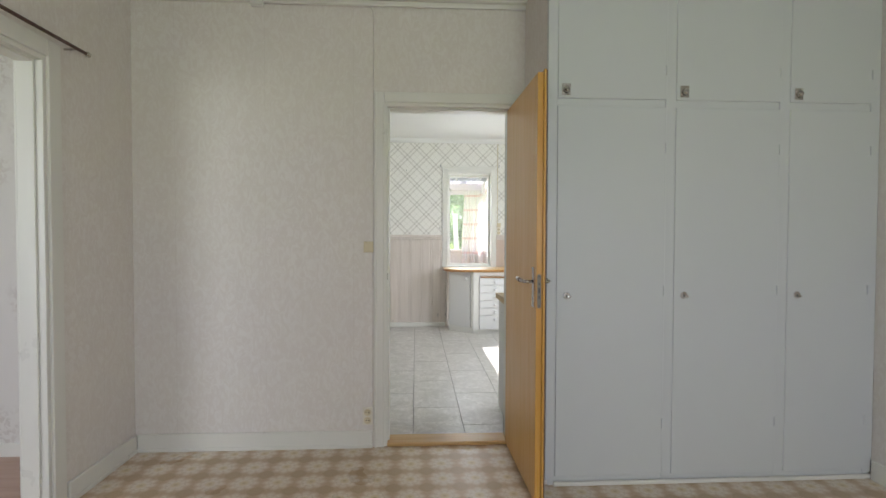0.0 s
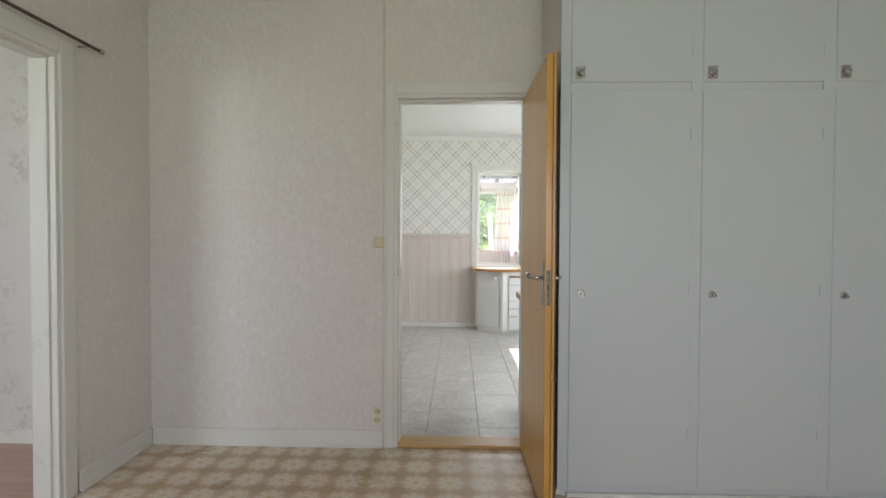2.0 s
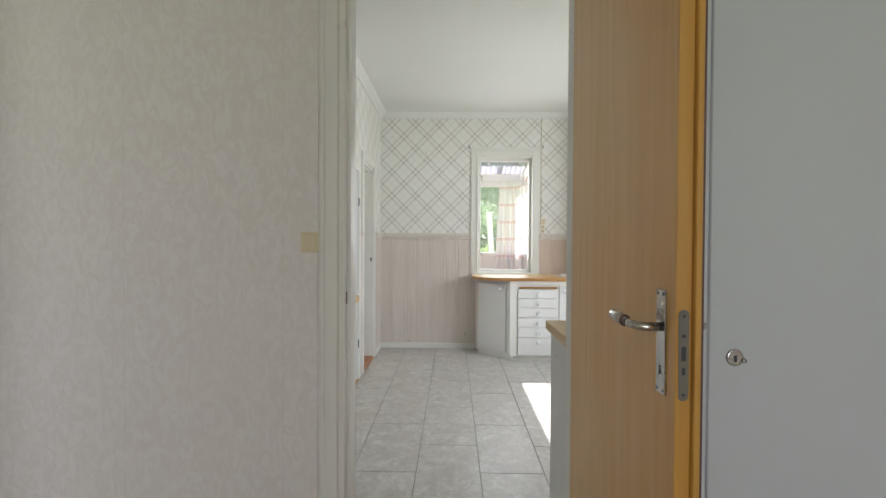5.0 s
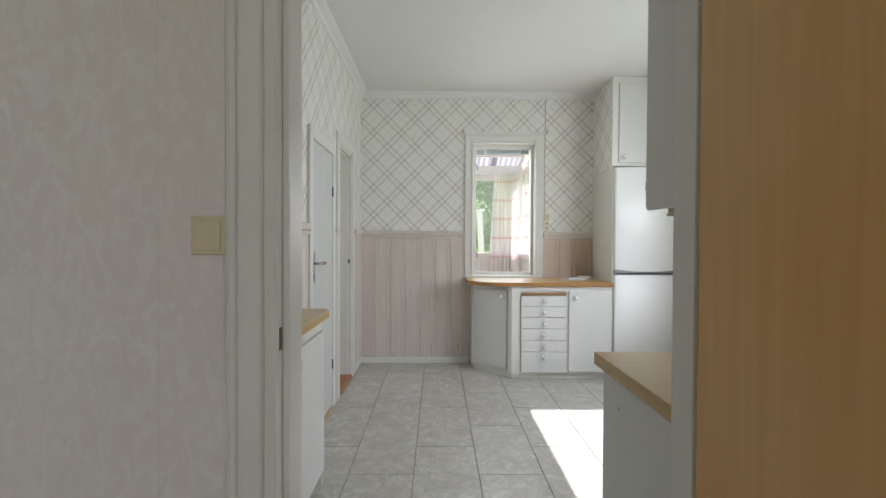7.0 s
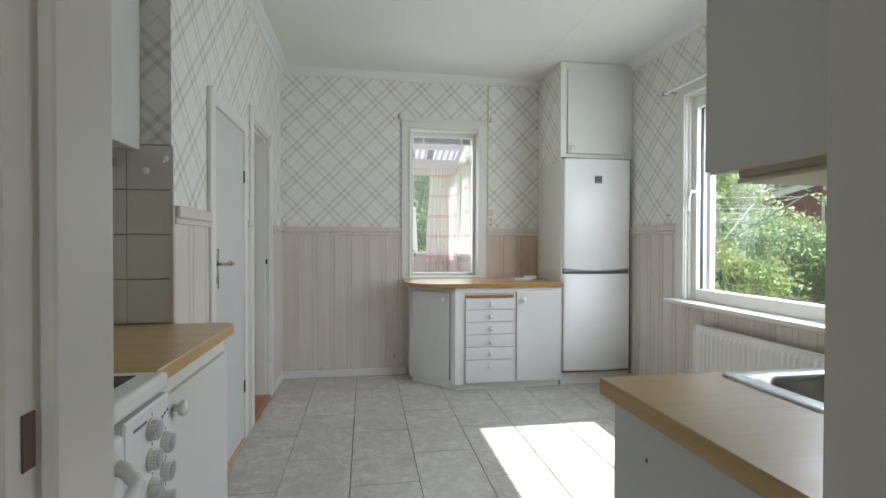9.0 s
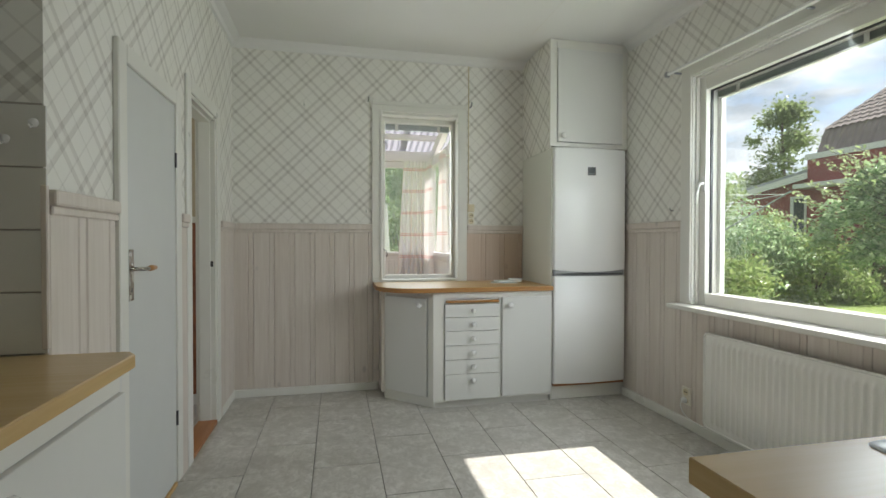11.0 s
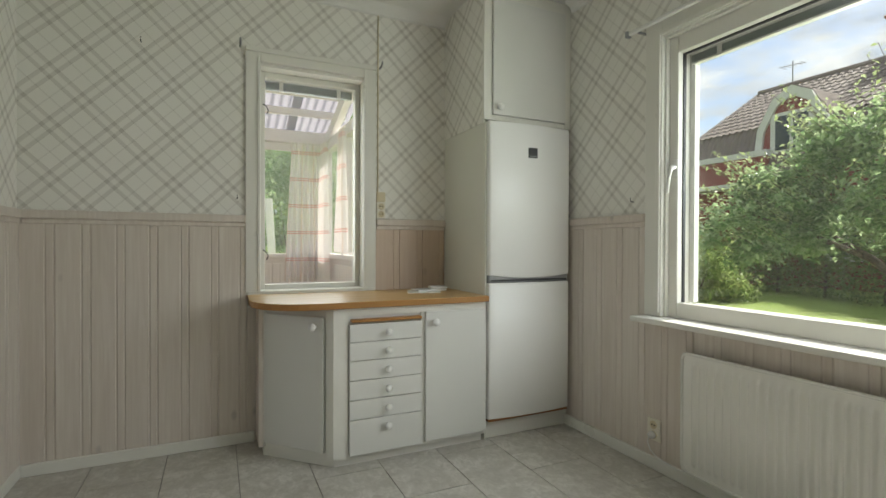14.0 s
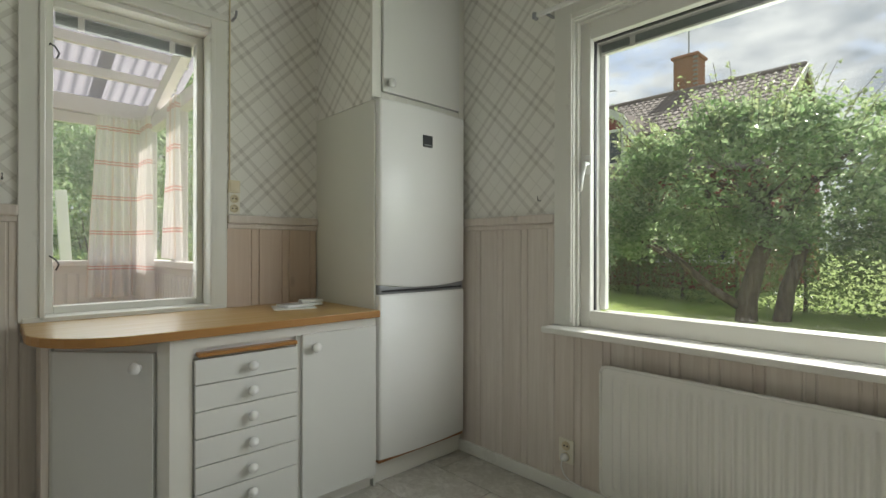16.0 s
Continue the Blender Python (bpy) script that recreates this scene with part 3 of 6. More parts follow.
frame_main = door_frame("door_frame_kitchen", "white painted door frame with a pine threshold", "y", R_Y, -1, 0.12, DOOR0 - 0.010, DOOR1 + 0.010, DOOR_H + 0.010, 0.083, M_WHITE, (1, 0), 0.025, M_SILL)
part("strike_plate", boxes((0.0345, 0.0362, 3.233, 3.246, 1.035, 1.075)), M_DARKEDGE, frame_main, "dark metal strike plate")
part("casing_bead", boxes((DOOR0 - 0.086, DOOR0 - 0.072, R_Y - 0.022, R_Y - 0.0165, 0.0, DOOR_H + 0.088), bevel=0.003), M_WHITE, frame_main)
frame_side = door_frame("door_frame_side_room", "white painted door frame of an open doorway", "x", R_X0, 1, 0.11, 1.58, 2.525, 2.095, 0.10, M_WHITE, (1, 1), 0.02, M_SILL2)
part("strike_plate", boxes((R_X0 - 0.075, R_X0 - 0.055, 2.5225, 2.526, 0.98, 1.05)), M_DARKEDGE, frame_side, "small dark lock hole")

# ---- side room, seen through its doorway ----
solid("floor_side_room", boxes((-5.2, R_X0 - 0.1, -0.8, R_Y, -0.12, 0.002)), M_JOINT, "sub-floor under rose-brown laminate")
solid("wall_side_room_far", boxes((-5.2, R_X0 - 0.11, 3.176, R_Y - 0.004, 0, R_H)), M_FLORAL, "wall with pale floral wallpaper")
solid("wall_side_room_end", boxes((-5.3, -5.2, -0.8, R_Y, 0, R_H)), M_FLORAL, "wall with pale floral wallpaper")
solid("wall_side_room_window", wall_with_holes("y", -0.95, -0.8, -5.3, R_X0 - 0.11, 0, R_H, [(-3.9, -2.5, 0.85, 2.15)]), M_FLORAL, "papered wall with a window opening")
solid("ceiling_side_room", boxes((-5.3, R_X0 - 0.1, -0.95, R_Y, R_H, R_H + 0.12)), M_CEIL, "white ceiling")
baseboard("baseboard_side_room", [(-5.2, R_X0 - 0.11, 3.160, 3.176, 0, 0.085)])

# ---- shell: the kitchen ----
solid("floor_kitchen", boxes((A_X0 - 0.1, K_X1 + 0.05, R_Y + 0.02, K_Y1 + 0.1, -0.12, -0.006)), M_JOINT, "dark joints under marbled grey floor tiles")
solid("ceiling_kitchen", boxes((A_X0 - 0.2, K_X1 + 0.3, R_Y + 0.12, K_Y1 + 0.25, K_H, K_H + 0.12)), M_CEIL, "white ceiling")
WIN = (4.30, 5.99, 0.80, 2.235)                # kitchen window hole
BWIN = (0.655, 1.325, 0.875, 2.245)              # porch window hole
solid("wall_kitchen_near", wall_with_holes("y", K_Y0 - 0.004, K_Y0, A_X0, K_X1, 0, K_H, [(DOOR0 - 0.04, DOOR1 + 0.04, 0, DOOR_H + 0.04)]), M_PLAID, "wall with diagonal plaid wallpaper")
solid("wall_kitchen_window", wall_with_holes("x", K_X1, K_X1 + 0.22, K_Y0, K_Y1 + 0.2, 0, K_H, [WIN]), M_PLAID, "wall with diagonal plaid wallpaper and a large window")
solid("wall_kitchen_far", wall_with_holes("y", K_Y1, K_Y1 + 0.2, K_X0 - 0.1, K_X1, 0, K_H, [BWIN]), M_PLAID, "wall with diagonal plaid wallpaper and a window to the porch")
solid("wall_kitchen_doors", wall_with_holes("x", K_X0 - 0.1, K_X0, A_Y1, K_Y1, 0, K_H, [(6.165, 6.765, 0, 2.005), (5.325, 5.925, 0.03, 1.87)]), M_PLAID, "wall with diagonal plaid wallpaper and two doorways")
solid("wall_alcove_end", boxes((A_X0, K_X0 - 0.1, A_Y1, A_Y1 + 0.1, 0, K_H)), M_PLAID, "alcove wall with plaid wallpaper above tiles")
solid("wall_alcove_back", boxes((A_X0 - 0.1, A_X0, K_Y0, A_Y1 + 0.1, 0, K_H)), M_PLAID, "alcove wall with plaid wallpaper")
# coved ceiling edge
for a, b, ax in (((K_X0, K_Y1), (1.88, K_Y1), "y"), ((K_X1, K_Y0), (K_X1, 6.70), "x"), ((K_X0, A_Y1), (K_X0, K_Y1), "x2")):
    bm = bmesh.new()
    prof = [(0.0, -0.055), (0.018, -0.05), (0.03, -0.03), (0.06, -0.012), (0.075, 0.0), (0.0, 0.0)]
    rows = []
    for p in (a, b):
        d = {"y": (0, -1), "x": (-1, 0), "x2": (1, 0)}[ax]
        rows.append([bm.verts.new((p[0] + d[0] * o, p[1] + d[1] * o, K_H + h)) for o, h in prof])
    k = len(prof)
    for i in range(k):
        bm.faces.new((rows[0][i], rows[0][(i + 1) % k], rows[1][(i + 1) % k], rows[1][i]))
    bm.faces.new(rows[0])
    bm.faces.new(rows[1][::-1])
    bmesh.ops.recalc_face_normals(bm, faces=bm.faces)
    solid("cove", bm, M_CEIL, "white coved moulding under the ceiling")
solid("ceiling_seam", boxes((0.52, 0.523, K_Y0, K_Y1, K_H - 0.0015, K_H), (1.72, 1.723, K_Y0, 6.7, K_H - 0.0015, K_H)), M_WHITE, "fine joint between ceiling boards")
baseboard("baseboard_kitchen", [(K_X0 + 0.016, 0.64, K_Y1 - 0.030, K_Y1 - 0.012, 0, 0.062), (K_X0, K_X0 + 0.018, 6.87, K_Y1 - 0.012, 0, 0.062), (K_X1 - 0.03, K_X1 - 0.012, 3.96, 6.74, 0, 0.065)])

# hall behind the second doorway
solid("floor_hall", boxes((-2.2, K_X0 - 0.1, 5.9, 7.25, -0.12, 0.0)), M_TILE, "marbled grey hall floor")
solid("wall_hall_far", boxes((-2.2, K_X0 - 0.1, 7.19, 7.27, 0, K_H)), M_BEIGE, "beige hall wall")
# the opening in the end wall is unseen, added for the fill lamp
solid("wall_hall_end", wall_with_holes("x", -2.3, -2.2, 5.9, 7.27, 0, K_H, [(6.10, 6.55, 1.0, 2.1)]), M_BEIGE, "beige hall wall")
solid("wall_hall_near", boxes((-2.3, K_X0 - 0.1, 5.95, 6.02, 0, K_H)), M_BEIGE, "beige hall wall")
solid("ceiling_hall", boxes((-2.3, K_X0 - 0.1, 5.9, 7.27, K_H, K_H + 0.1)), M_CEIL, "white ceiling")
hall_dado = thing("wall_panel", "red-brown board dado on the hall wall", "wall panel")
part("board", boxes((-2.2, K_X0 - 0.102, 7.176, 7.19, 0.075, 1.33), bevel=0.002), M_REDBOARD, hall_dado)
part("skirting", boxes((-2.2, K_X0 - 0.102, 7.168, 7.19, 0, 0.075), bevel=0.002), M_WHITE, hall_dado)
peg = thing("peg_rail", "white painted peg rail on the hall wall", "peg rail")
part("rail", boxes((-1.6, K_X0 - 0.104, 7.165, 7.19, 1.33, 1.375), bevel=0.004), M_WHITE, peg)
for i in range(5):
    part("peg", rod(bmesh.new(), (-1.4 + i * 0.17, 7.165, 1.35), (-1.4 + i * 0.17, 7.125, 1.36), 0.008), M_SILL, peg)

# ---- built-in closet of the first room ----
CY = 2.69


def ring_knob(parent, x, y, z, d=(0, -1, 0)):
    """Round key escutcheon with a small key in it."""
    k = part("escutcheon", lathe([(0.0, 0.0), (0.0185, 0.0), (0.0185, 0.002), (0.0165, 0.0045), (0.012, 0.003), (0.007, 0.0035), (0.0, 0.0035)], (x, y, z), d), M_CHROME, parent, "round metal key plate", True)
    part("keyhole", boxes((x - 0.0025, x + 0.0025, y - 0.006, y - 0.003, z - 0.009, z + 0.005)), M_DARK, k)
    part("cover_flap", lathe([(0.0, 0.0), (0.006, 0.0), (0.005, 0.003), (0.0, 0.003)], (x + 0.018, y - 0.003, z - 0.006), d, 12), M_CHROME, k, "", True)
    return k


closet = thing("closet", "white painted built-in closet with three tall doors and top cupboards", "closet")
part("side_panel", boxes((0.885, 0.905, CY + 0.02, R_Y - 0.002, 0, R_H - 0.004)), M_PAPER, closet, "closet side covered with cream wallpaper")
part("back_fill", boxes((0.905, R_X1 - 0.004, CY + 0.031, CY + 0.05, 0.02, R_H - 0.004)), M_CLOSET, closet)
edges = [(0.885, 0.937), (1.505, 1.560), (2.120, 2.178), (2.625, R_X1 - 0.003)]
for a, b in edges:
    part("stile", boxes((a, b, CY - 0.004, CY + 0.03, 0.035, R_H - 0.003), bevel=0.002), M_CLOSET, closet)
for (a, b), (c, d) in zip(edges, edges[1:]):
    part("rail", boxes((b, c, CY, CY + 0.03, 1.972, 2.018), bevel=0.002), M_CLOSET, closet)
    part("rail", boxes((b, c, CY, CY + 0.03, 0.035, 0.06)), M_CLOSET, closet)
part("plinth", boxes((0.905, R_X1 - 0.003, CY + 0.012, CY + 0.03, 0.0, 0.035)), M_CLOSET, closet)
part("toe_strip", boxes((0.93, R_X1 - 0.003, CY - 0.008, CY + 0.012, 0.0, 0.022), bevel=0.004), M_WHITE, closet)
for i, ((a, b), (c, d)) in enumerate(zip(edges, edges[1:])):
    x0, x1 = b - 0.003, c + 0.003
    d1 = part("door", boxes((x0, x1, CY - 0.010, CY + 0.015, 0.056, 1.976), bevel=0.003), M_CLOSET, closet)
    ring_knob(d1, b + 0.052, CY - 0.010, 1.0)
    for z in (0.30, 1.0, 1.74):
        part("hinge", rods(((x1 - 0.004, CY - 0.012, z), (x1 - 0.004, CY - 0.012, z + 0.05), 0.004)), M_CLOSET, d1)
    d2 = part("cupboard_door", boxes((x0, x1, CY - 0.010, CY + 0.015, 2.014, R_H - 0.012), bevel=0.003), M_CLOSET, closet)
    for z in (2.14, 2.56):
        part("hinge", rods(((x1 - 0.004, CY - 0.012, z), (x1 - 0.004, CY - 0.012, z + 0.05), 0.004)), M_CLOSET, d2)
    lx = b + 0.040
    l = part("latch_plate", boxes((lx - 0.023, lx + 0.023, CY - 0.014, CY - 0.010, 2.028, 2.088), bevel=0.0015), M_CHROME, d2, "square metal thumb latch")
    part("thumb_turn", lathe([(0.0, 0.0), (0.015, 0.0), (0.017, 0.006), (0.012, 0.016), (0.0, 0.02)], (lx + 0.002, CY - 0.014, 2.055), (0, -1, 0)), M_CHROME, l, "", True)
baseboard("baseboard_closet_side", [(R_X1 - 0.018, R_X1, R_Y0, CY - 0.012, 0, 0.105)])

# ---- kitchen door, standing open against the closet ----
door_main = thing("open_door", "open varnished wooden door standing against the closet", "door")
D = pose(0.815, 3.225, 0.012, 0, 0, 1.0)
DL, DH = 0.712, 2.085


def local_part(name, bm, mat, parent, m, label="", smooth=False):
    bm.transform(m)
    return part(name, bm, mat, parent, label, smooth)


local_part("leaf", boxes((-0.040, -0.012, -DL, 0, 0, DH - 0.012), bevel=0.002), M_DOOR, door_main, D)
local_part("rebate_lip", boxes((-0.012, 0.0, -DL - 0.014, 0, 0, DH), bevel=0.002), M_DOOREDGE, door_main, D, "orange varnished door edge")
local_part("edge_strip", boxes((-0.0395, -0.0125, -DL - 0.0015, -DL + 0.0, 0.0, DH - 0.0125)), M_DOOREDGE, door_main, D, "orange varnished door edge")
local_part("back_face", boxes((0.0, 0.005, -DL - 0.010, -0.002, 0.004, DH - 0.004)), M_DARKEDGE, door_main, D, "dark brown back face")
bm = prism([(0.0095 * math.cos(radians(a)), (0.0725 if a <= 180 else -0.0725) + 0.0095 * math.sin(radians(a))) for a in list(range(0, 181, 30)) + list(range(180, 361, 30))], 0.0, 0.002)
bm.transform(Matrix.Translation((-0.0265, -DL - 0.0015, 1.030)) @ Matrix.Rotation(radians(90), 4, "X"))
lock = local_part("lock_plate", bm, M_LOCK, door_main, D, "worn grey lock plate with rounded ends")
for z0, z1, w in ((1.020, 1.046, 0.008), (0.995, 1.008, 0.006), (1.062, 1.068, 0.006), (0.957, 0.962, 0.005), (1.098, 1.103, 0.005)):
    local_part("lock_hole", boxes((-0.0265 - w / 2, -0.0265 + w / 2, -DL - 0.0045, -DL - 0.003, z0, z1)), M_DARK, lock, D)
hp = local_part("handle_plate", boxes((-0.0435, -0.040, -DL + 0.034, -DL + 0.072, 0.945, 1.143), bevel=0.002, seg=2), M_CHROME, door_main, D, "long chrome handle plate", False)
hb = tube([(-0.042, -DL + 0.053, 1.072), (-0.072, -DL + 0.053, 1.072), (-0.086, -DL + 0.058, 1.073), (-0.092, -DL + 0.072, 1.074), (-0.093, -DL + 0.098, 1.076)], 0.0085, 14)
local_part("lever", hb, M_CHROME, hp, D, "bent chrome lever", True)
local_part("collar", lathe([(0.0, 0.0), (0.011, 0.0), (0.012, 0.003), (0.011, 0.006), (0.0, 0.006)], (-0.093, -DL + 0.097, 1.076), (0, 1, 0.035), 16), M_DARKEDGE, hp, D, "dark ring on the lever", True)
local_part("grip", tube([(-0.093, -DL + 0.103, 1.0762), (-0.093, -DL + 0.135, 1.0775), (-0.092, -DL + 0.168, 1.079)], [0.0112, 0.0118, 0.0105], 16), M_CHROME, hp, D, "straight lever grip", True)
local_part("keyhole", boxes((-0.0445, -0.0425, -DL + 0.050, -DL + 0.056, 0.982, 0.999)), M_DARK, hp, D)
for zz in (0.953, 1.135):
    for yy in (0.041, 0.065):
        local_part("screw", lathe([(0, 0), (0.004, 0), (0.003, 0.0015), (0, 0.0015)], (-0.0435, -DL + yy, zz), (-1, 0, 0), 10), M_GREY, hp, D, "", True)
hb = tube([(0.004, -DL + 0.053, 1.072), (0.030, -DL + 0.053, 1.072), (0.042, -DL + 0.065, 1.072), (0.044, -DL + 0.16, 1.076)], 0.0095, 14)
local_part("lever", hb, M_CHROME, door_main, D, "chrome lever on the back face", True)
for z in (0.25, 1.85):
    local_part("hinge", rods(((0.004, 0.006, z), (0.004, 0.006, z + 0.09), 0.007)), M_CHROME, door_main, D)


# ---- switches, sockets, cables ----
def wall_plate(name, label, axis, face, out, a0, a1, z0, z1, kind):
    """A cream plastic switch or a double socket on a wall."""
    t = thing(name, label, "switch" if kind == "switch" else "socket")
    def b(p, q, lo, hi, d0, d1, bev=0.002):
        c = sorted((face + out * d0, face + out * d1))
        return boxes((c[0], c[1], p, q, lo, hi) if axis == "x" else (p, q, c[0], c[1], lo, hi), bevel=bev, seg=2)
    part("plate", b(a0, a1, z0, z1, 0.0, 0.011), M_PLASTIC if kind == "switch" else M_SOCKET, t)
    am, zm = (a0 + a1) / 2, (z0 + z1) / 2
    def spot(a, z, d):
        return (face + out * d, a, z) if axis == "x" else (a, face + out * d, z)
    n = (out, 0, 0) if axis == "x" else (0, out, 0)
    if kind == "switch":
        part("rocker", b(a0 + 0.008, a1 - 0.008, z0 + 0.008, z1 - 0.008, 0.011, 0.016), M_PLASTIC, t)
    else:
        zs = (z0 + (z1 - z0) * 0.27, z0 + (z1 - z0) * 0.73) if kind == "double" else (zm,)
        for z in zs:
            w = part("well", lathe([(0.0, 0.001), (0.016, 0.001), (0.018, 0.004), (0.021, 0.004), (0.021, 0.0), (0.0, 0.0)][::-1], spot(am, z, 0.011), n, 18), M_PLASTIC, t, "", True)
            for s in (-0.008, 0.008):
                part("pin_hole", rod(bmesh.new(), spot(am + s, z, 0.0125), spot(am + s, z, 0.0165), 0.0036, seg=8), M_DARK, w)
    return t


wall_plate("light_switch", "cream plastic light switch beside the door frame", "y", R_Y, -1, -0.108, -0.049, 1.205, 1.272, "switch")
wall_plate("double_socket", "cream double wall socket above the skirting", "y", R_Y, -1, -0.115, -0.054, 0.14, 0.247, "double")
wall_plate("light_switch", "cream plastic switch beside the porch window", "y", K_Y1, -1, 1.392, 1.450, 1.447, 1.510, "switch")
wall_plate("double_socket", "cream double wall socket above the dado rail", "y", K_Y1, -1, 1.392, 1.450, 1.338, 1.445, "double")
s2 = wall_plate("double_socket", "white wall socket with a plug beside the radiator", "x", K_X1 - 0.012, -1, 5.985, 6.065, 0.150, 0.262, "double")
plug = thing("plug_cord", "white plug and cord of the radiator", "plug")
part("plug", lathe([(0.0, 0.0), (0.019, 0.0), (0.019, 0.016), (0.012, 0.03), (0.0, 0.034)], (K_X1 - 0.025, 6.025, 0.180), (-1, 0, 0.1), 16), M_KNOB, plug, "", True)
part("cord", tube([(K_X1 - 0.055, 6.025, 0.182), (K_X1 - 0.065, 6.025, 0.15), (K_X1 - 0.055, 6.015, 0.11), (K_X1 - 0.045, 5.99, 0.085), (K_X1 - 0.045, 5.93, 0.075), (K_X1 - 0.05, 5.86, 0.07), (K_X1 - 0.06, 5.80, 0.09)], 0.0032, 6), M_KNOB, plug, "", True)
pipe = thing("cable_conduit", "painted cable conduit along wall and ceiling", "cable")
part("conduit", tube([(-0.046, R_Y - 0.006, 1.272), (-0.046, R_Y - 0.006, 2.66), (-0.06, R_Y - 0.006, 2.69), (-0.09, R_Y - 0.006, 2.695), (-0.70, R_Y - 0.006, 2.70)], 0.006, 8), M_PAPER, pipe, "", True)
part("junction_box", boxes((-0.775, -0.70, R_Y - 0.03, R_Y, 2.675, 2.735), bevel=0.004), M_WHITE, pipe)
part("conduit", tube([(-0.050, R_Y - 0.005, 0.247), (-0.050, R_Y - 0.005, 1.205)], 0.005, 8), M_PAPER, pipe, "", True)
kc = thing("cable_conduit", "thin painted cable from ceiling to switch", "cable")
part("conduit", tube([(1.400, K_Y1 - 0.004, 1.510), (1.400, K_Y1 - 0.004, 2.665)], 0.004, 8), M_PLASTIC, kc, "", True)
rodt = thing("curtain_rod", "brown metal curtain rod above the doorway", "curtain rod")
part("pole", rods(((R_X0 + 0.05, 1.2, 2.205), (R_X0 + 0.05, 2.745, 2.205), 0.008)), M_DARKEDGE, rodt, "", True)
part("finial", lathe([(0.0, 0.0), (0.009, 0.0), (0.014, 0.012), (0.011, 0.026), (0.0, 0.03)], (R_X0 + 0.05, 2.745, 2.205), (0, 1, 0), 14), M_CHROME, rodt, "", True)
for y in (1.35, 2.67):
    part("bracket", rods(((R_X0, y, 2.195), (R_X0 + 0.05, y, 2.197), 0.005)), M_CHROME, rodt)


def nail(x, y, z, d):
    t = thing("wall_hook", "small dark hook screwed into the wall", "hook", "wall hooks")
    p = Vector((x, y, z))
    d = Vector(d)
    part("hook", tube([p, p + d * 0.018, p + d * 0.026 + Vector((0, 0, 0.004)), p + d * 0.026 + Vector((0, 0, 0.022))], 0.0028, 6), M_DARK, t, "", True)


nail(0.070, K_Y1, 2.258, (0, -1, 0))
nail(0.548, K_Y1, 1.43, (0, -1, 0))
nail(K_X1, 6.188, 1.405, (-1, 0, 0))

# ---- dado rail ----
for r in ((K_X0 + 0.02, 0.595, K_Y1 - 0.030, K_Y1, DADO - 0.045, DADO), (1.385, 1.885, K_Y1 - 0.030, K_Y1, DADO - 0.045, DADO), (K_X1 - 0.030, K_X1, 6.095, 6.70, DADO - 0.045, DADO), (K_X0, K_X0 + 0.03, 6.85, K_Y1 - 0.03, DADO - 0.045, DADO), (K_X0, K_X0 + 0.03, A_Y1 + 0.0, 5.262, DADO - 0.045, DADO), (K_X0, K_X0 + 0.03, 5.99, 6.10, DADO - 0.045, DADO)):
    bm = boxes(r, bevel=0.008, seg=2)
    if r[1] - r[0] > 0.1:
        box(bm, r[0], r[1], r[2] + 0.01, r[3], DADO - 0.07, DADO - 0.045, 0.004)
    else:
        x = (r[0], r[1] - 0.01) if r[0] < 0 else (r[0] + 0.01, r[1])
        box(bm, x[0], x[1], r[2], r[3], DADO - 0.07, DADO - 0.045, 0.004)
    solid("dado_rail", bm, M_PANEL, "whitewashed wooden dado rail")
part_corner = thing("corner_trim", "whitewashed wooden corner trim beside the tiles", "trim")
part("post", boxes((K_X0 - 0.004, K_X0 + 0.013, A_Y1 - 0.014, A_Y1 - 0.001, 0.90, DADO + 0.01), bevel=0.003), M_PANEL, part_corner)

# ---- kitchen doors in the panelled wall ----
cup = thing("closed_door", "white painted narrow cupboard door, closed", "door")
part("leaf", boxes((K_X0 - 0.03, K_X0 + 0.012, 5.339, 5.9045, 0.03, 1.8515), bevel=0.003), M_DOORGREY, cup)
for bm in casing("casing", "x", K_X0, 1, 5.335, 5.905, 0.02, 1.852, 0.07, 0.022, M_WHITE):
    part("casing_board", bm, M_WHITE, cup)
part("sill", boxes((K_X0 - 0.02, K_X0 + 0.016, 5.335, 5.905, 0.0, 0.022), bevel=0.003), M_SILL, cup)
hp = part("handle_plate", boxes((K_X0 + 0.012, K_X0 + 0.015, 5.359, 5.401, 0.967, 1.163), bevel=0.001), M_CHROME, cup, "long metal handle plate")
part("lever", tube([(K_X0 + 0.015, 5.382, 1.088), (K_X0 + 0.045, 5.382, 1.088), (K_X0 + 0.055, 5.392, 1.088), (K_X0 + 0.056, 5.43, 1.088)], 0.0075, 12), M_CHROME, hp, "", True)
part("grip", tube([(K_X0 + 0.056, 5.43, 1.088), (K_X0 + 0.056, 5.46, 1.088), (K_X0 + 0.056, 5.50, 1.088)], [0.0095, 0.012, 0.009], 12), M_TOPEDGE, hp, "turned wooden grip", True)
part("keyhole", boxes((K_X0 + 0.0148, K_X0 + 0.0158, 5.379, 5.385, 1.0, 1.015)), M_DARK, hp)
for z in (0.30, 1.55):
    part("hinge", rods(((K_X0 + 0.016, 5.903, z), (K_X0 + 0.016, 5.903, z + 0.07), 0.0055)), M_DARK, cup)
f2 = door_frame("door_frame_hall", "white painted frame of an open doorway to the hall", "x", K_X0, 1, 0.10, 6.195, 6.735, 1.975, 0.098, M_WHITE, (1, 1), 0.03, M_SILL2)
part("strike_plate", boxes((K_X0 - 0.026, K_X0 - 0.010, 6.7325, 6.736, 1.03, 1.065)), M_DARK, f2, "small dark strike plate")

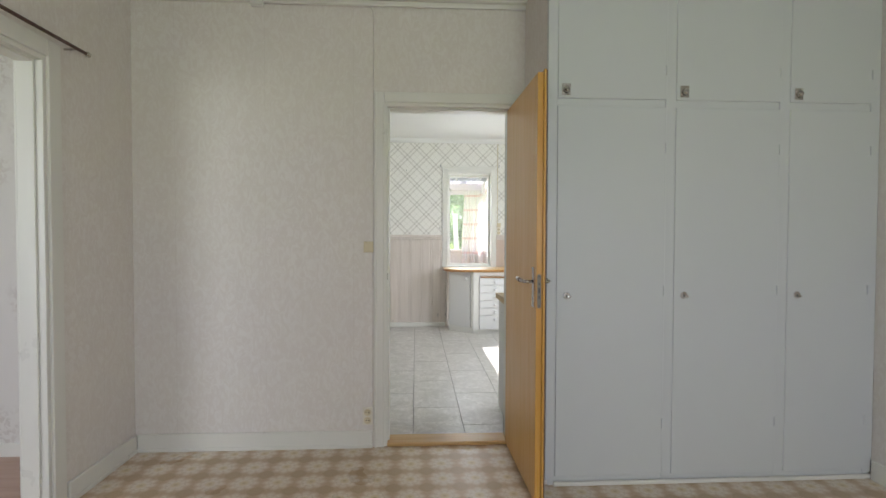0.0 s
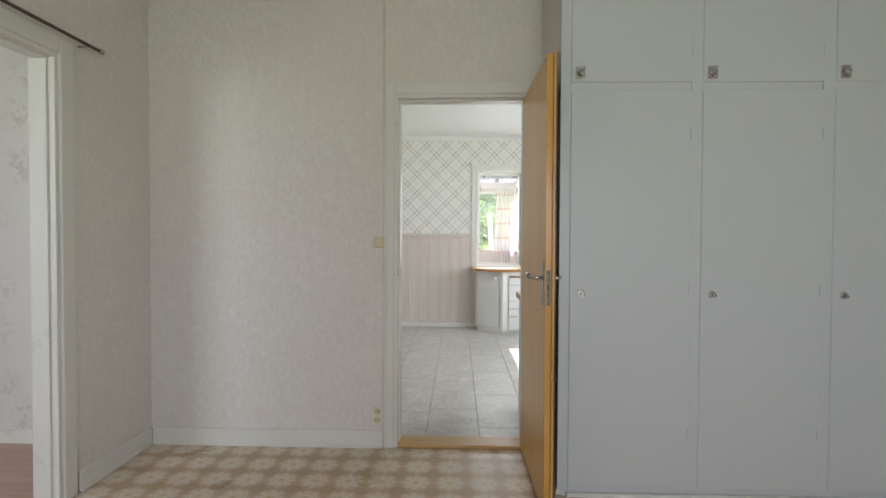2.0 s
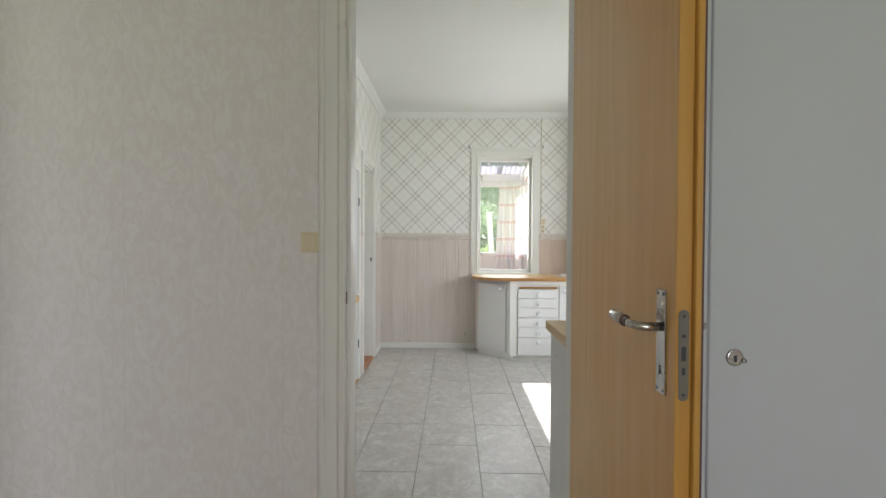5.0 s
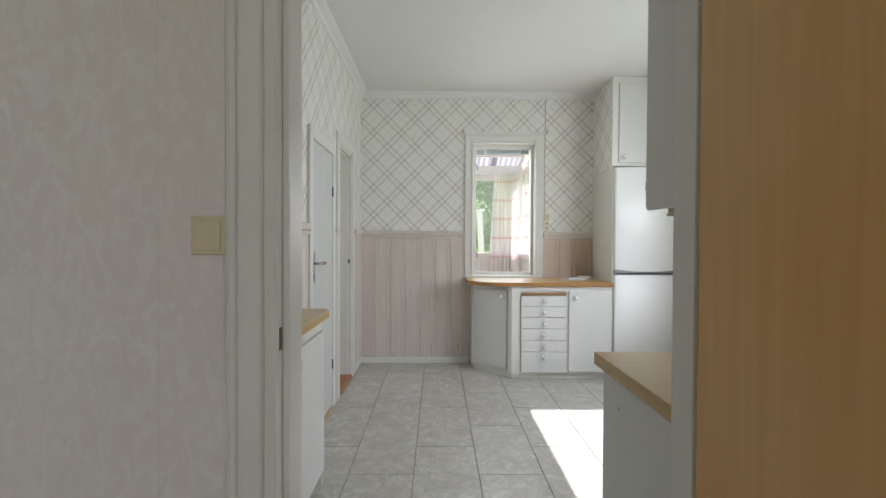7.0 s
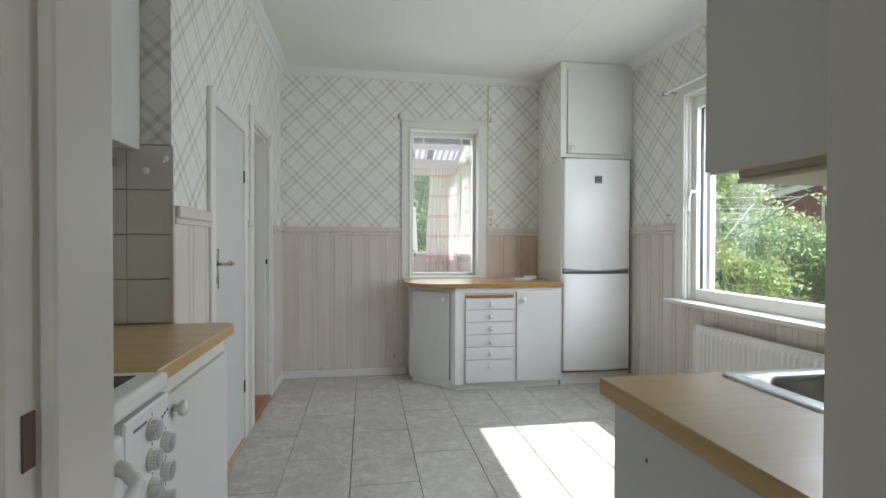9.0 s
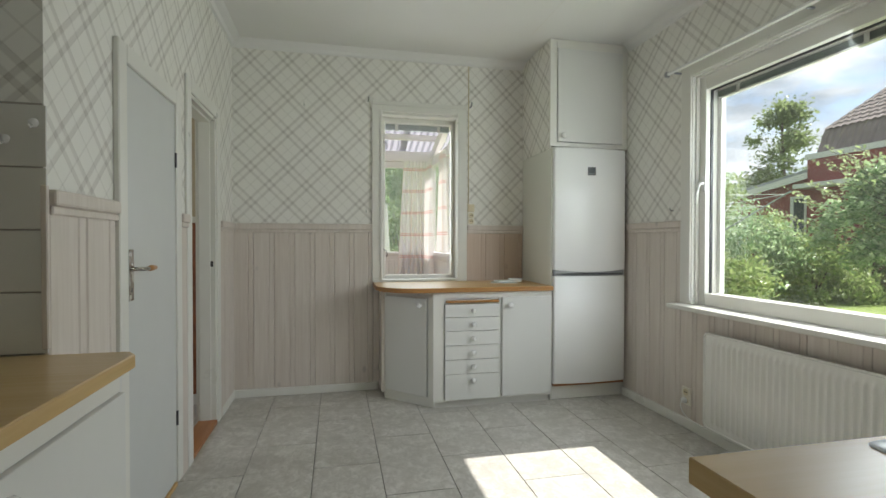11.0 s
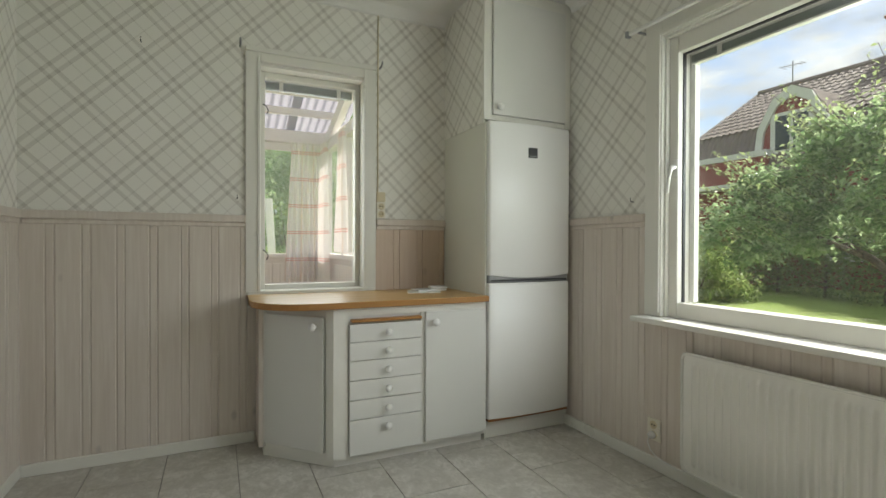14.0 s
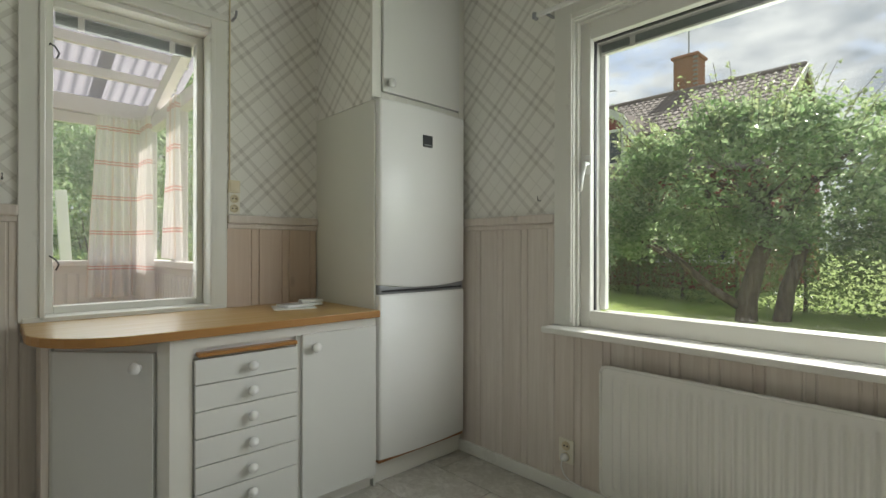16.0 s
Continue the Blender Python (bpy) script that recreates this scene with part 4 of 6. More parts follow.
# ---- windows ----
def win_board(t, name, mat, rows, bevel=0.003, label=""):
    for r in rows:
        part(name, boxes(r, bevel=bevel, seg=2), mat, t, label)


GX = K_X1 + 0.085
w1 = thing("window_1", "large white framed kitchen window with raised blind", "window")
w1["kind"] = "structure"
y0, y1, z0, z1 = WIN
win_board(w1, "casing_board", M_WHITE, [(K_X1 - 0.020, K_X1, y1, y1 + 0.105, z0, z1 + 0.085), (K_X1 - 0.020, K_X1, y0 - 0.105, y0, z0, z1 + 0.085), (K_X1 - 0.020, K_X1, y0, y1, z1, z1 + 0.085)])
win_board(w1, "casing_bead", M_WHITE, [(K_X1 - 0.030, K_X1 - 0.0205, y1 + 0.006, y1 + 0.03, z0 + 0.02, z1 + 0.03), (K_X1 - 0.030, K_X1 - 0.0205, y0, y1 + 0.006, z1 + 0.006, z1 + 0.03)])
win_board(w1, "reveal", M_WHITE, [(K_X1 + 0.0, K_X1 + 0.05, y1 - 0.012, y1 - 0.001, z0, z1), (K_X1, K_X1 + 0.05, y0 + 0.001, y0 + 0.012, z0, z1), (K_X1, K_X1 + 0.05, y0 + 0.012, y1 - 0.012, z1 - 0.012, z1 - 0.001)], 0.001)
sy0, sy1, sz0, sz1 = y0 + 0.012, y1 - 0.012, z0 + 0.0, z1 - 0.012
gy0, gy1, gz0, gz1 = sy0 + 0.052, sy1 - 0.052, sz0 + 0.077, sz1 - 0.085
win_board(w1, "window_frame", M_PVC, [(K_X1 + 0.022, K_X1 + 0.12, sy0, gy0, sz0, sz1), (K_X1 + 0.022, K_X1 + 0.12, gy1, sy1, sz0, sz1), (K_X1 + 0.022, K_X1 + 0.12, gy0, gy1, gz1, sz1), (K_X1 + 0.022, K_X1 + 0.052, gy0, gy1, sz0, gz0)], 0.005)
win_board(w1, "lower_rail", M_PVC, [(K_X1 + 0.0525, K_X1 + 0.15, gy0, gy1, sz0, gz0 - 0.014)], 0.003)
win_board(w1, "glazing_bead", M_DARK, [(GX - 0.030, GX - 0.012, gy1 - 0.006, gy1, gz0, gz1), (GX - 0.030, GX - 0.012, gy0, gy1 - 0.006, gz1 - 0.006, gz1)], 0.001)
win_board(w1, "outer_sash", M_PVC, [(GX + 0.022, GX + 0.056, gy1 - 0.030, gy1, gz0, gz1), (GX + 0.022, GX + 0.056, gy0, gy0 + 0.03, gz0, gz1), (GX + 0.022, GX + 0.056, gy0 + 0.03, gy1 - 0.03, gz0 - 0.0135, gz0 - 0.004)], 0.003)
for x in (GX, GX + 0.06):
    p = part("pane", boxes((x, x + 0.004, gy0 - 0.004, gy1 + 0.004, gz0 - 0.004, gz1 + 0.004)), M_GLASS, w1)
    p.visible_shadow = False
bl = part("blind", boxes(*[(GX + 0.014, GX + 0.040, gy0 + 0.02, gy1 - 0.012, gz1 - 0.010 - 0.006 * i - 0.003, gz1 - 0.010 - 0.006 * i) for i in range(6)]), M_BLIND, w1, "raised grey venetian blind")
part("head_rail", boxes((GX + 0.012, GX + 0.042, gy0 + 0.02, gy1 - 0.012, gz1 - 0.008, gz1 + 0.002), bevel=0.002), M_PVC, bl)
part("bottom_rail", boxes((GX + 0.012, GX + 0.042, gy0 + 0.02, gy1 - 0.012, gz1 - 0.056, gz1 - 0.046), bevel=0.002), M_PVC, bl)
for y in (5.76, 5.05, 4.5):
    part("cord_clip", boxes((GX + 0.010, GX + 0.0125, y - 0.012, y + 0.012, gz1 - 0.058, gz1 - 0.004)), M_PVC, bl)
wh = part("window_handle", tube([(K_X1 + 0.022, sy1 - 0.045, 1.56), (K_X1 - 0.012, sy1 - 0.045, 1.56), (K_X1 - 0.024, sy1 - 0.048, 1.545), (K_X1 - 0.028, sy1 - 0.040, 1.50), (K_X1 - 0.026, sy1 - 0.030, 1.43)], [0.010, 0.010, 0.011, 0.010, 0.007], 12), M_KNOB, w1, "white window handle", True)
part("handle_base", boxes((K_X1 + 0.012, K_X1 + 0.022, sy1 - 0.06, sy1 - 0.03, 1.51, 1.60), bevel=0.003), M_KNOB, wh)
sill = thing("window_sill", "white painted window sill above the radiator", "window sill")
sill["kind"] = "structure"
part("board", boxes((K_X1 - 0.115, K_X1 + 0.02, y0 - 0.12, y1 + 0.115, z0 - 0.030, z0 - 0.002), bevel=0.006, seg=2), M_WHITE, sill)
solid("outer_reveal", boxes((K_X1 + 0.12, K_X1 + 0.24, y0, y1, z0 - 0.02, z0 + 0.018)), M_METALROOF, "sheet metal outer sill")
cr = thing("curtain_rail", "white curtain rail above the window", "curtain rail")
part("rail", boxes((K_X1 - 0.075, K_X1 - 0.055, 4.0, 6.165, 2.295, 2.315), bevel=0.004), M_KNOB, cr)
part("end_cap", boxes((K_X1 - 0.082, K_X1 - 0.048, 6.165, 6.185, 2.288, 2.322), bevel=0.004), M_GREY, cr)
for y in (4.3, 5.2, 6.11):
    part("bracket", boxes((K_X1 - 0.06, K_X1, y - 0.008, y + 0.008, 2.29, 2.30), bevel=0.002), M_GREY, cr)

w2 = thing("window_2", "white framed window to the porch with raised blind", "window")
w2["kind"] = "structure"
x0, x1, z0, z1 = BWIN
GY = K_Y1 + 0.12
win_board(w2, "casing_board", M_WHITE, [(x0 - 0.062, x0 + 0.022, K_Y1 - 0.022, K_Y1, z0 - 0.006, z1 + 0.075), (x1 - 0.022, x1 + 0.058, K_Y1 - 0.022, K_Y1, z0 - 0.006, z1 + 0.075), (x0 + 0.022, x1 - 0.022, K_Y1 - 0.022, K_Y1, z1 - 0.0, z1 + 0.075)])
win_board(w2, "casing_bead", M_WHITE, [(x0 - 0.060, x1 + 0.056, K_Y1 - 0.035, K_Y1 - 0.0225, z1 + 0.050, z1 + 0.078), (x0 + 0.002, x0 + 0.02, K_Y1 - 0.030, K_Y1 - 0.0225, z0, z1 + 0.02), (x1 - 0.02, x1 - 0.002, K_Y1 - 0.030, K_Y1 - 0.0225, z0, z1 + 0.02)])
win_board(w2, "reveal", M_WHITE, [(x0 + 0.001, x0 + 0.022, K_Y1 + 0.001, K_Y1 + 0.19, z0, z1), (x1 - 0.022, x1 - 0.001, K_Y1 + 0.001, K_Y1 + 0.19, z0, z1), (x0 + 0.022, x1 - 0.022, K_Y1 + 0.001, K_Y1 + 0.19, z1 - 0.02, z1 - 0.001)], 0.001)
gx0, gx1, gz0, gz1 = x0 + 0.055, x1 - 0.052, z0 + 0.042, z1 - 0.058
win_board(w2, "window_frame", M_WHITE, [(x0 + 0.022, gx0, GY - 0.03, GY + 0.03, z0, z1 - 0.02), (gx1, x1 - 0.022, GY - 0.03, GY + 0.03, z0, z1 - 0.02), (gx0, gx1, GY - 0.03, GY + 0.03, gz1, z1 - 0.02), (gx0, gx1, GY - 0.03, GY + 0.03, z0, gz0)], 0.004)
win_board(w2, "window_stool", M_WHITE, [(x0 - 0.05, x1 + 0.05, K_Y1 - 0.03, GY - 0.03, z0 - 0.012, z0 + 0.012)], 0.004)
p = part("pane", boxes((gx0 - 0.004, gx1 + 0.004, GY, GY + 0.004, gz0 - 0.004, gz1 + 0.004)), M_GLASS2, w2)
p.visible_shadow = False
bl = part("blind", boxes(*[(gx0 + 0.01, gx1 - 0.01, GY + 0.02, GY + 0.045, gz1 - 0.004 - 0.0075 * i - 0.0035, gz1 - 0.004 - 0.0075 * i) for i in range(7)]), M_BLIND, w2, "raised grey venetian blind")
for x in (gx0 + 0.10, gx1 - 0.10):
    part("cord_clip", boxes((x - 0.012, x + 0.012, GY + 0.012, GY + 0.018, gz1 - 0.06, gz1 + 0.0)), M_PVC, bl)
for z in (2.02, 1.13):
    part("catch", tube([(gx0 - 0.012, GY - 0.03, z), (gx0 - 0.012, GY - 0.05, z), (gx0 + 0.004, GY - 0.055, z - 0.012), (gx0 + 0.018, GY - 0.05, z - 0.035), (gx0 + 0.008, GY - 0.045, z - 0.06)], 0.0035, 6), M_DARK, w2, "dark iron window hook", True)
for z in (1.05, 1.30, 1.62, 1.95):
    part("hinge", rods(((gx1 + 0.008, GY - 0.033, z), (gx1 + 0.008, GY - 0.033, z + 0.04), 0.005)), M_WHITE, w2)
for x in (0.565, 1.412):
    t = thing("curtain_hook", "grey metal curtain rod holder beside the window", "hook", "curtain hooks")
    part("arm", tube([(x, K_Y1, 2.322), (x, K_Y1 - 0.045, 2.322), (x, K_Y1 - 0.06, 2.335), (x, K_Y1 - 0.062, 2.35)], 0.006, 8), M_GREY, t, "", True)

# ---- radiator ----
rad = thing("radiator", "white enamelled panel radiator on the wall under the window", "radiator")
RX = K_X1 - 0.056
ry0, ry1, rz0, rz1 = 4.25, 5.828, 0.088, 0.652
bm = bmesh.new()
n_rib, per = 39, 8
pitch = (ry1 - ry0 - 0.09) / n_rib
nz = [rz0, rz0 + 0.030, rz0 + 0.042, rz0 + 0.058, rz1 - 0.062, rz1 - 0.046, rz1 - 0.034, rz1]
swell = [0, 0, 0.35, 1, 1, 0.35, 0, 0]
cols, depth = [ry1], [0.0]
for i in range(n_rib * per + 1):
    cols.append(ry1 - 0.045 - i * pitch / per)
    depth.append(0.0125 * (0.5 - 0.5 * math.cos(2 * math.pi * i / per)) ** 2)
cols.append(ry0)
depth.append(0.0)
grid = [[bm.verts.new((RX - d * k, y, z)) for z, k in zip(nz, swell)] for y, d in zip(cols, depth)]
for a, b in zip(grid, grid[1:]):
    for j in range(len(nz) - 1):
        bm.faces.new((a[j], a[j + 1], b[j + 1], b[j]))
bmesh.ops.recalc_face_normals(bm, faces=bm.faces)
part("front_panel", bm, M_RAD, rad, "", True)
R = 0.03
loop = []
for cy, cz, a0 in ((ry1 - R, rz1 - R, 0), (ry0 + R, rz1 - R, 90), (ry0 + R, rz0 + R, 180), (ry1 - R, rz0 + R, 270)):
    for k in range(5):
        a = radians(a0 + 22.5 * k)
        loop.append((cy + R * math.cos(a), cz + R * math.sin(a)))
part("rim", tube([(RX - 0.002, y, z) for y, z in loop + loop[:1]], 0.007, 8), M_RAD, rad, "", True)
part("body", prism([(RX + 0.004, ry0 + 0.006), (K_X1 - 0.03, ry0 + 0.006), (K_X1 - 0.03, ry1 - 0.006), (RX + 0.004, ry1 - 0.006)], rz0 + 0.004, rz1 - 0.004), M_RAD, rad)
for y in (ry0 + 0.2, ry1 - 0.2):
    part("bracket", boxes((K_X1 - 0.03, K_X1 - 0.0125, y - 0.02, y + 0.02, 0.15, 0.58)), M_RAD, rad)


# ---- kitchen units ----
def knob(parent, p, d, r=0.0225):
    q = Vector(p)
    return part("knob", lathe([(0.0, 0.0), (0.011, 0.0), (0.009, 0.010), (r * 0.85, 0.018), (r, 0.026), (r * 0.85, 0.034), (0.0, 0.038)], q, d, 18), M_KNOB, parent, "round white knob", True)


def two_tone(ob, edge=None):
    """Gives the upright edges of a board the edge band's wood."""
    ob.data.materials.append(edge or M_TOPEDGE)
    for p in ob.data.polygons:
        p.material_index = 0 if p.normal.z > 0.3 else 1
    return ob


def edge_band(points, z0, z1, t=0.0016):
    """A thin upright strip along the outer edge of a board; the outside is to the right of the points' order."""
    bm = bmesh.new()
    p = [Vector(q) for q in points]
    rows = []
    for i, q in enumerate(p):
        d = (p[min(i + 1, len(p) - 1)] - p[max(i - 1, 0)]).normalized()
        n = Vector((d.y, -d.x))
        a, b = q + n * 0.0002, q + n * t
        rows.append([bm.verts.new(v) for v in ((a.x, a.y, z0), (b.x, b.y, z0), (b.x, b.y, z1), (a.x, a.y, z1))])
    for a, b in zip(rows, rows[1:]):
        for k in range(4):
            bm.faces.new((a[k], b[k], b[(k + 1) % 4], a[(k + 1) % 4]))
    bm.faces.new(rows[0])
    bm.faces.new(rows[-1][::-1])
    bmesh.ops.recalc_face_normals(bm, faces=bm.faces)
    return bm


FY = 6.70                                       # front of the far unit
unit = thing("base_cabinet", "white base cabinet with angled door, six drawers and door", "cabinet")
corner = [(0.655, 7.05), (0.985, FY), (1.885, FY), (1.885, K_Y1 - 0.032), (0.655, K_Y1 - 0.032)]
part("carcass", prism([(0.672, 7.05), (0.992, FY + 0.012), (1.880, FY + 0.012), (1.880, K_Y1 - 0.034), (0.672, K_Y1 - 0.034)], 0.07, 0.834), M_WHITE2, unit)
part("plinth", prism([(0.675, 7.045), (0.997, FY + 0.030), (1.876, FY + 0.030), (1.876, K_Y1 - 0.036), (0.675, K_Y1 - 0.036)], 0.0, 0.07), M_WHITE, unit)
part("side_stile", boxes((0.648, 0.672, 7.03, K_Y1 - 0.034, 0.05, 0.834), bevel=0.002), M_PANEL, unit, "whitewashed wooden end board")
part("face_stile", prism([(0.955, FY + 0.03), (0.985, FY - 0.003), (1.062, FY - 0.003), (1.062, FY + 0.011), (0.992, FY + 0.0115)], 0.045, 0.834), M_WHITE, unit)
part("face_rail", boxes((1.062, 1.880, FY - 0.003, FY + 0.011, 0.790, 0.834)), M_WHITE, unit)
part("face_stile", boxes((1.472, 1.500, FY - 0.003, FY + 0.011, 0.0755, 0.7895)), M_WHITE2, unit)
part("base_rail", boxes((1.062, 1.880, FY - 0.003, FY + 0.011, 0.05, 0.075)), M_WHITE, unit)
part("bread_board", boxes((1.076, 1.468, FY - 0.028, FY + 0.2, 0.758, 0.774), bevel=0.003), M_TOPEDGE, unit, "pull-out wooden cutting board")
zs = [0.750, 0.654, 0.555, 0.453, 0.350, 0.247, 0.060]
for hi, lo in zip(zs, zs[1:]):
    d = part("drawer", boxes((1.066, 1.470, FY - 0.020, FY + 0.010, lo + 0.002, hi - 0.0015), bevel=0.002), M_WHITE2, unit)
    knob(d, (1.273, FY - 0.020, (hi - 0.045) if hi - lo > 0.12 else (hi + lo) / 2), (0, -1, 0), 0.0205)
d = part("door", boxes((1.494, 1.878, FY - 0.020, FY + 0.010, 0.070, 0.793), bevel=0.002), M_WHITE2, unit)
knob(d, (1.548, FY - 0.020, 0.735), (0, -1, 0))
for z in (0.15, 0.70):
    part("hinge", rods(((1.878, FY - 0.012, z), (1.878, FY - 0.012, z + 0.05), 0.004)), M_CHROME, d)
a, b = Vector((0.672, 7.05, 0)), Vector((0.975, FY + 0.022, 0))
u = (b - a).normalized()
n = Vector((-u.y, u.x, 0)) * -1
if n.y > 0:
    n = -n
pts = [a + u * 0.025 + n * 0.016, b - u * 0.035 + n * 0.016, b - u * 0.035 - n * 0.006, a + u * 0.025 - n * 0.006]
d = part("angled_door", prism([(p.x, p.y) for p in pts], 0.078, 0.786, 0.002, 1), M_WHITE2, unit)
kp = b - u * 0.085 + n * 0.016
knob(d, (kp.x, kp.y, 0.735), n)
pts = [a - u * 0.002 + n * 0.012, a + u * 0.02 + n * 0.012, a + u * 0.02 - n * 0.006, a - u * 0.002 - n * 0.006]
part("door_stile", prism([(p.x, p.y) for p in pts], 0.05, 0.834), M_WHITE, unit)
top = thing("worktop", "beech laminate worktop with a rounded corner", "worktop")
out = [(1.884, K_Y1 - 0.012), (0.602, K_Y1 - 0.012), (0.602, 7.12)]
cx, cy, r = 0.905, 6.965, 0.305
for k in range(11):
    t = radians(180 + 9 * k)
    out.append((cx + r * math.cos(t), cy + r * math.sin(t)))
out.append((1.884, 6.66))
two_tone(part("board", prism(out, 0.834, 0.868, 0.003, 2), M_TOP, top))
part("edge_band", edge_band([(0.602, K_Y1 - 0.014)] + out[2:], 0.8365, 0.8655), M_TOPEDGE, top, "darker beech edge strip")
booklet = thing("papers", "white papers and a small switch lying on the worktop", "papers")
part("sheet", prism([(1.50, 6.98), (1.70, 6.93), (1.76, 7.10), (1.56, 7.15)], 0.8685, 0.8715), M_KNOB, booklet)
part("booklet", prism([(1.58, 7.00), (1.78, 7.02), (1.77, 7.13), (1.57, 7.11)], 0.872, 0.884, 0.002, 1), M_KNOB, booklet)
part("small_box", prism([(1.68, 7.05), (1.79, 7.03), (1.80, 7.09), (1.69, 7.11)], 0.8845, 0.900, 0.003, 1), M_KNOB, booklet)

# ---- fridge in its housing ----
house = thing("fridge_housing", "white painted housing panel beside the fridge with plaid paper above", "cabinet")
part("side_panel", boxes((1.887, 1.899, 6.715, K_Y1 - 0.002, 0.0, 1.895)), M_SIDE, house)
part("upper_side", boxes((1.885, 1.899, 6.735, K_Y1 - 0.002, 1.897, K_H - 0.002)), M_PLAID, house, "plaid papered side of the upper cupboard")
part("upper_box", boxes((1.899, K_X1 - 0.002, 6.742, K_Y1 - 0.002, 1.92, K_H - 0.003)), M_WHITE, house)
part("frame_stile", boxes((1.880, 1.935, 6.722, 6.742, 1.915, K_H - 0.003), bevel=0.002), M_WHITE, house)
part("frame_stile", boxes((2.478, K_X1 - 0.002, 6.722, 6.742, 1.915, K_H - 0.003), bevel=0.002), M_WHITE, house)
part("frame_rail", boxes((1.935, 2.478, 6.722, 6.742, 1.915, 1.945), bevel=0.002), M_WHITE, house)
part("frame_rail", boxes((1.935, 2.478, 6.722, 6.742, K_H - 0.07, K_H - 0.003), bevel=0.002), M_WHITE, house)
d = part("cupboard_door", boxes((1.938, 2.475, 6.708, 6.728, 1.948, K_H - 0.073), bevel=0.003), M_WHITE2, house)
knob(d, (1.975, 6.708, 1.99), (0, -1, 0))
part("plinth", boxes((1.90, 2.50, 6.735, 6.755, 0.0, 0.105), bevel=0.002), M_WHITE, house)
part("filler", boxes((2.497, 2.515, 6.74, 6.76, 0.0, 1.91)), M_WHITE, house)

fr = thing("fridge_freezer", "tall white fridge-freezer with curved doors and grey grips", "fridge")
part("body", boxes((1.905, 2.492, 6.735, 7.27, 0.105, 1.900)), M_FRIDGE, fr)
part("foot_strip", boxes((1.908, 2.490, 6.700, 6.735, 0.108, 0.124)), M_SILL2, fr, "brown strip under the doors")


def bowed(x0, x1, y, bow, z0, z1, dip=0.0, up=True, n=16):
    """A door bowed in plan; dip hollows its lower or upper edge."""
    bm = bmesh.new()
    rows = []
    ends = [0.0, 0.003, 0.008, 0.016, 0.026]
    for s in ends + [0.026 + 0.948 * i / n for i in range(1, n)] + [1 - e for e in ends[::-1]]:
        k = 1 - (2 * s - 1) ** 2
        x = x0 + (x1 - x0) * s
        e = min(1.0, min(s, 1 - s) / 0.026)
        f = y - bow * k - 0.012 * math.sqrt(1 - (1 - e) ** 2)
        lo = z0 - (dip * k if up else 0)
        rows.append([bm.verts.new(p) for p in ((x, y + 0.035, z0), (x, f + 0.006, lo), (x, f, lo + 0.006), (x, f, z1 - 0.008), (x, f + 0.008, z1), (x, y + 0.035, z1))])
    for p, q in zip(rows, rows[1:]):
        for j in range(6):
            bm.faces.new((p[j], q[j], q[(j + 1) % 6], p[(j + 1) % 6]))
    bm.faces.new(rows[0])
    bm.faces.new(rows[-1][::-1])
    bmesh.ops.recalc_face_normals(bm, faces=bm.faces)
    return bm


fd = part("fridge_door", bowed(1.900, 2.492, 6.697, 0.021, 0.985, 1.902, 0.018), M_FRIDGE, fr, "", True)
zd = part("freezer_door", bowed(1.900, 2.492, 6.697, 0.021, 0.128, 0.938), M_FRIDGE, fr, "", True)
for ob in (fd, zd):
    for p in ob.data.polygons:
        p.use_smooth = abs(p.normal.z) < 0.5 and p.normal.y < 0 and abs(p.normal.x) < 0.9
part("grip_strip", bowed(1.902, 2.490, 6.705, 0.012, 0.938, 0.990), M_GREY, fr, "grey recessed grip strip", True)
part("grip_shadow", bowed(1.915, 2.478, 6.699, 0.016, 0.950, 0.958), M_DARK, fr, "", True)
part("badge", boxes((2.160, 2.222, 6.6575, 6.666, 1.697, 1.757)), M_LOGO, fr, "dark square badge")
part("badge_line", boxes((2.165, 2.217, 6.656, 6.658, 1.704, 1.709)), M_GREY, fr)
part("lower_hinge", boxes((2.40, 2.47, 6.690, 6.712, 0.948, 0.958)), M_DARK, fr)

# ---- sink counter beside the doorway ----
sink_unit = thing("sink_cabinet", "white sink cabinet with a plain end panel", "cabinet")
part("end_panel", boxes((0.852, 0.872, K_Y0 + 0.004, 3.925, 0.0, 0.828), bevel=0.002), M_WHITE2, sink_unit)
part("carcass", boxes((0.872, K_X1 - 0.016, K_Y0 + 0.004, 3.905, 0.07, 0.70)), M_WHITE2, sink_unit)
part("plinth", boxes((0.872, K_X1 - 0.016, 3.84, 3.86, 0.0, 0.07)), M_WHITE, sink_unit)
for i in range(3):
    x = 0.885 + i * 0.54
    d = part("door", boxes((x, x + 0.53, 3.905, 3.925, 0.09, 0.80), bevel=0.002), M_WHITE2, sink_unit)
    knob(d, (x + 0.47, 3.925, 0.74), (0, 1, 0))
for y, z in ((3.46, 0.70), (3.79, 0.74), (3.60, 0.35)):
    part("screw", lathe([(0, 0), (0.005, 0), (0.004, 0.002), (0, 0.002)], (0.852, y, z), (-1, 0, 0), 10), M_CHROME, sink_unit, "", True)
st = thing("worktop", "beech laminate worktop with an inset steel sink", "worktop")
SX0, SX1, SY0, SY1 = 1.135, 2.05, 3.44, 3.945
bm = bmesh.new()
ringed = []
for z in (0.829, 0.869):
    ringed.append([[bm.verts.new((x, y, z)) for x, y in ((a, c), (b, c), (b, d), (a, d))] for a, b, c, d in ((0.834, K_X1 - 0.014, K_Y0 + 0.002, 3.960), (SX0 + 0.02, SX1 - 0.02, SY0 + 0.02, SY1 - 0.03))])
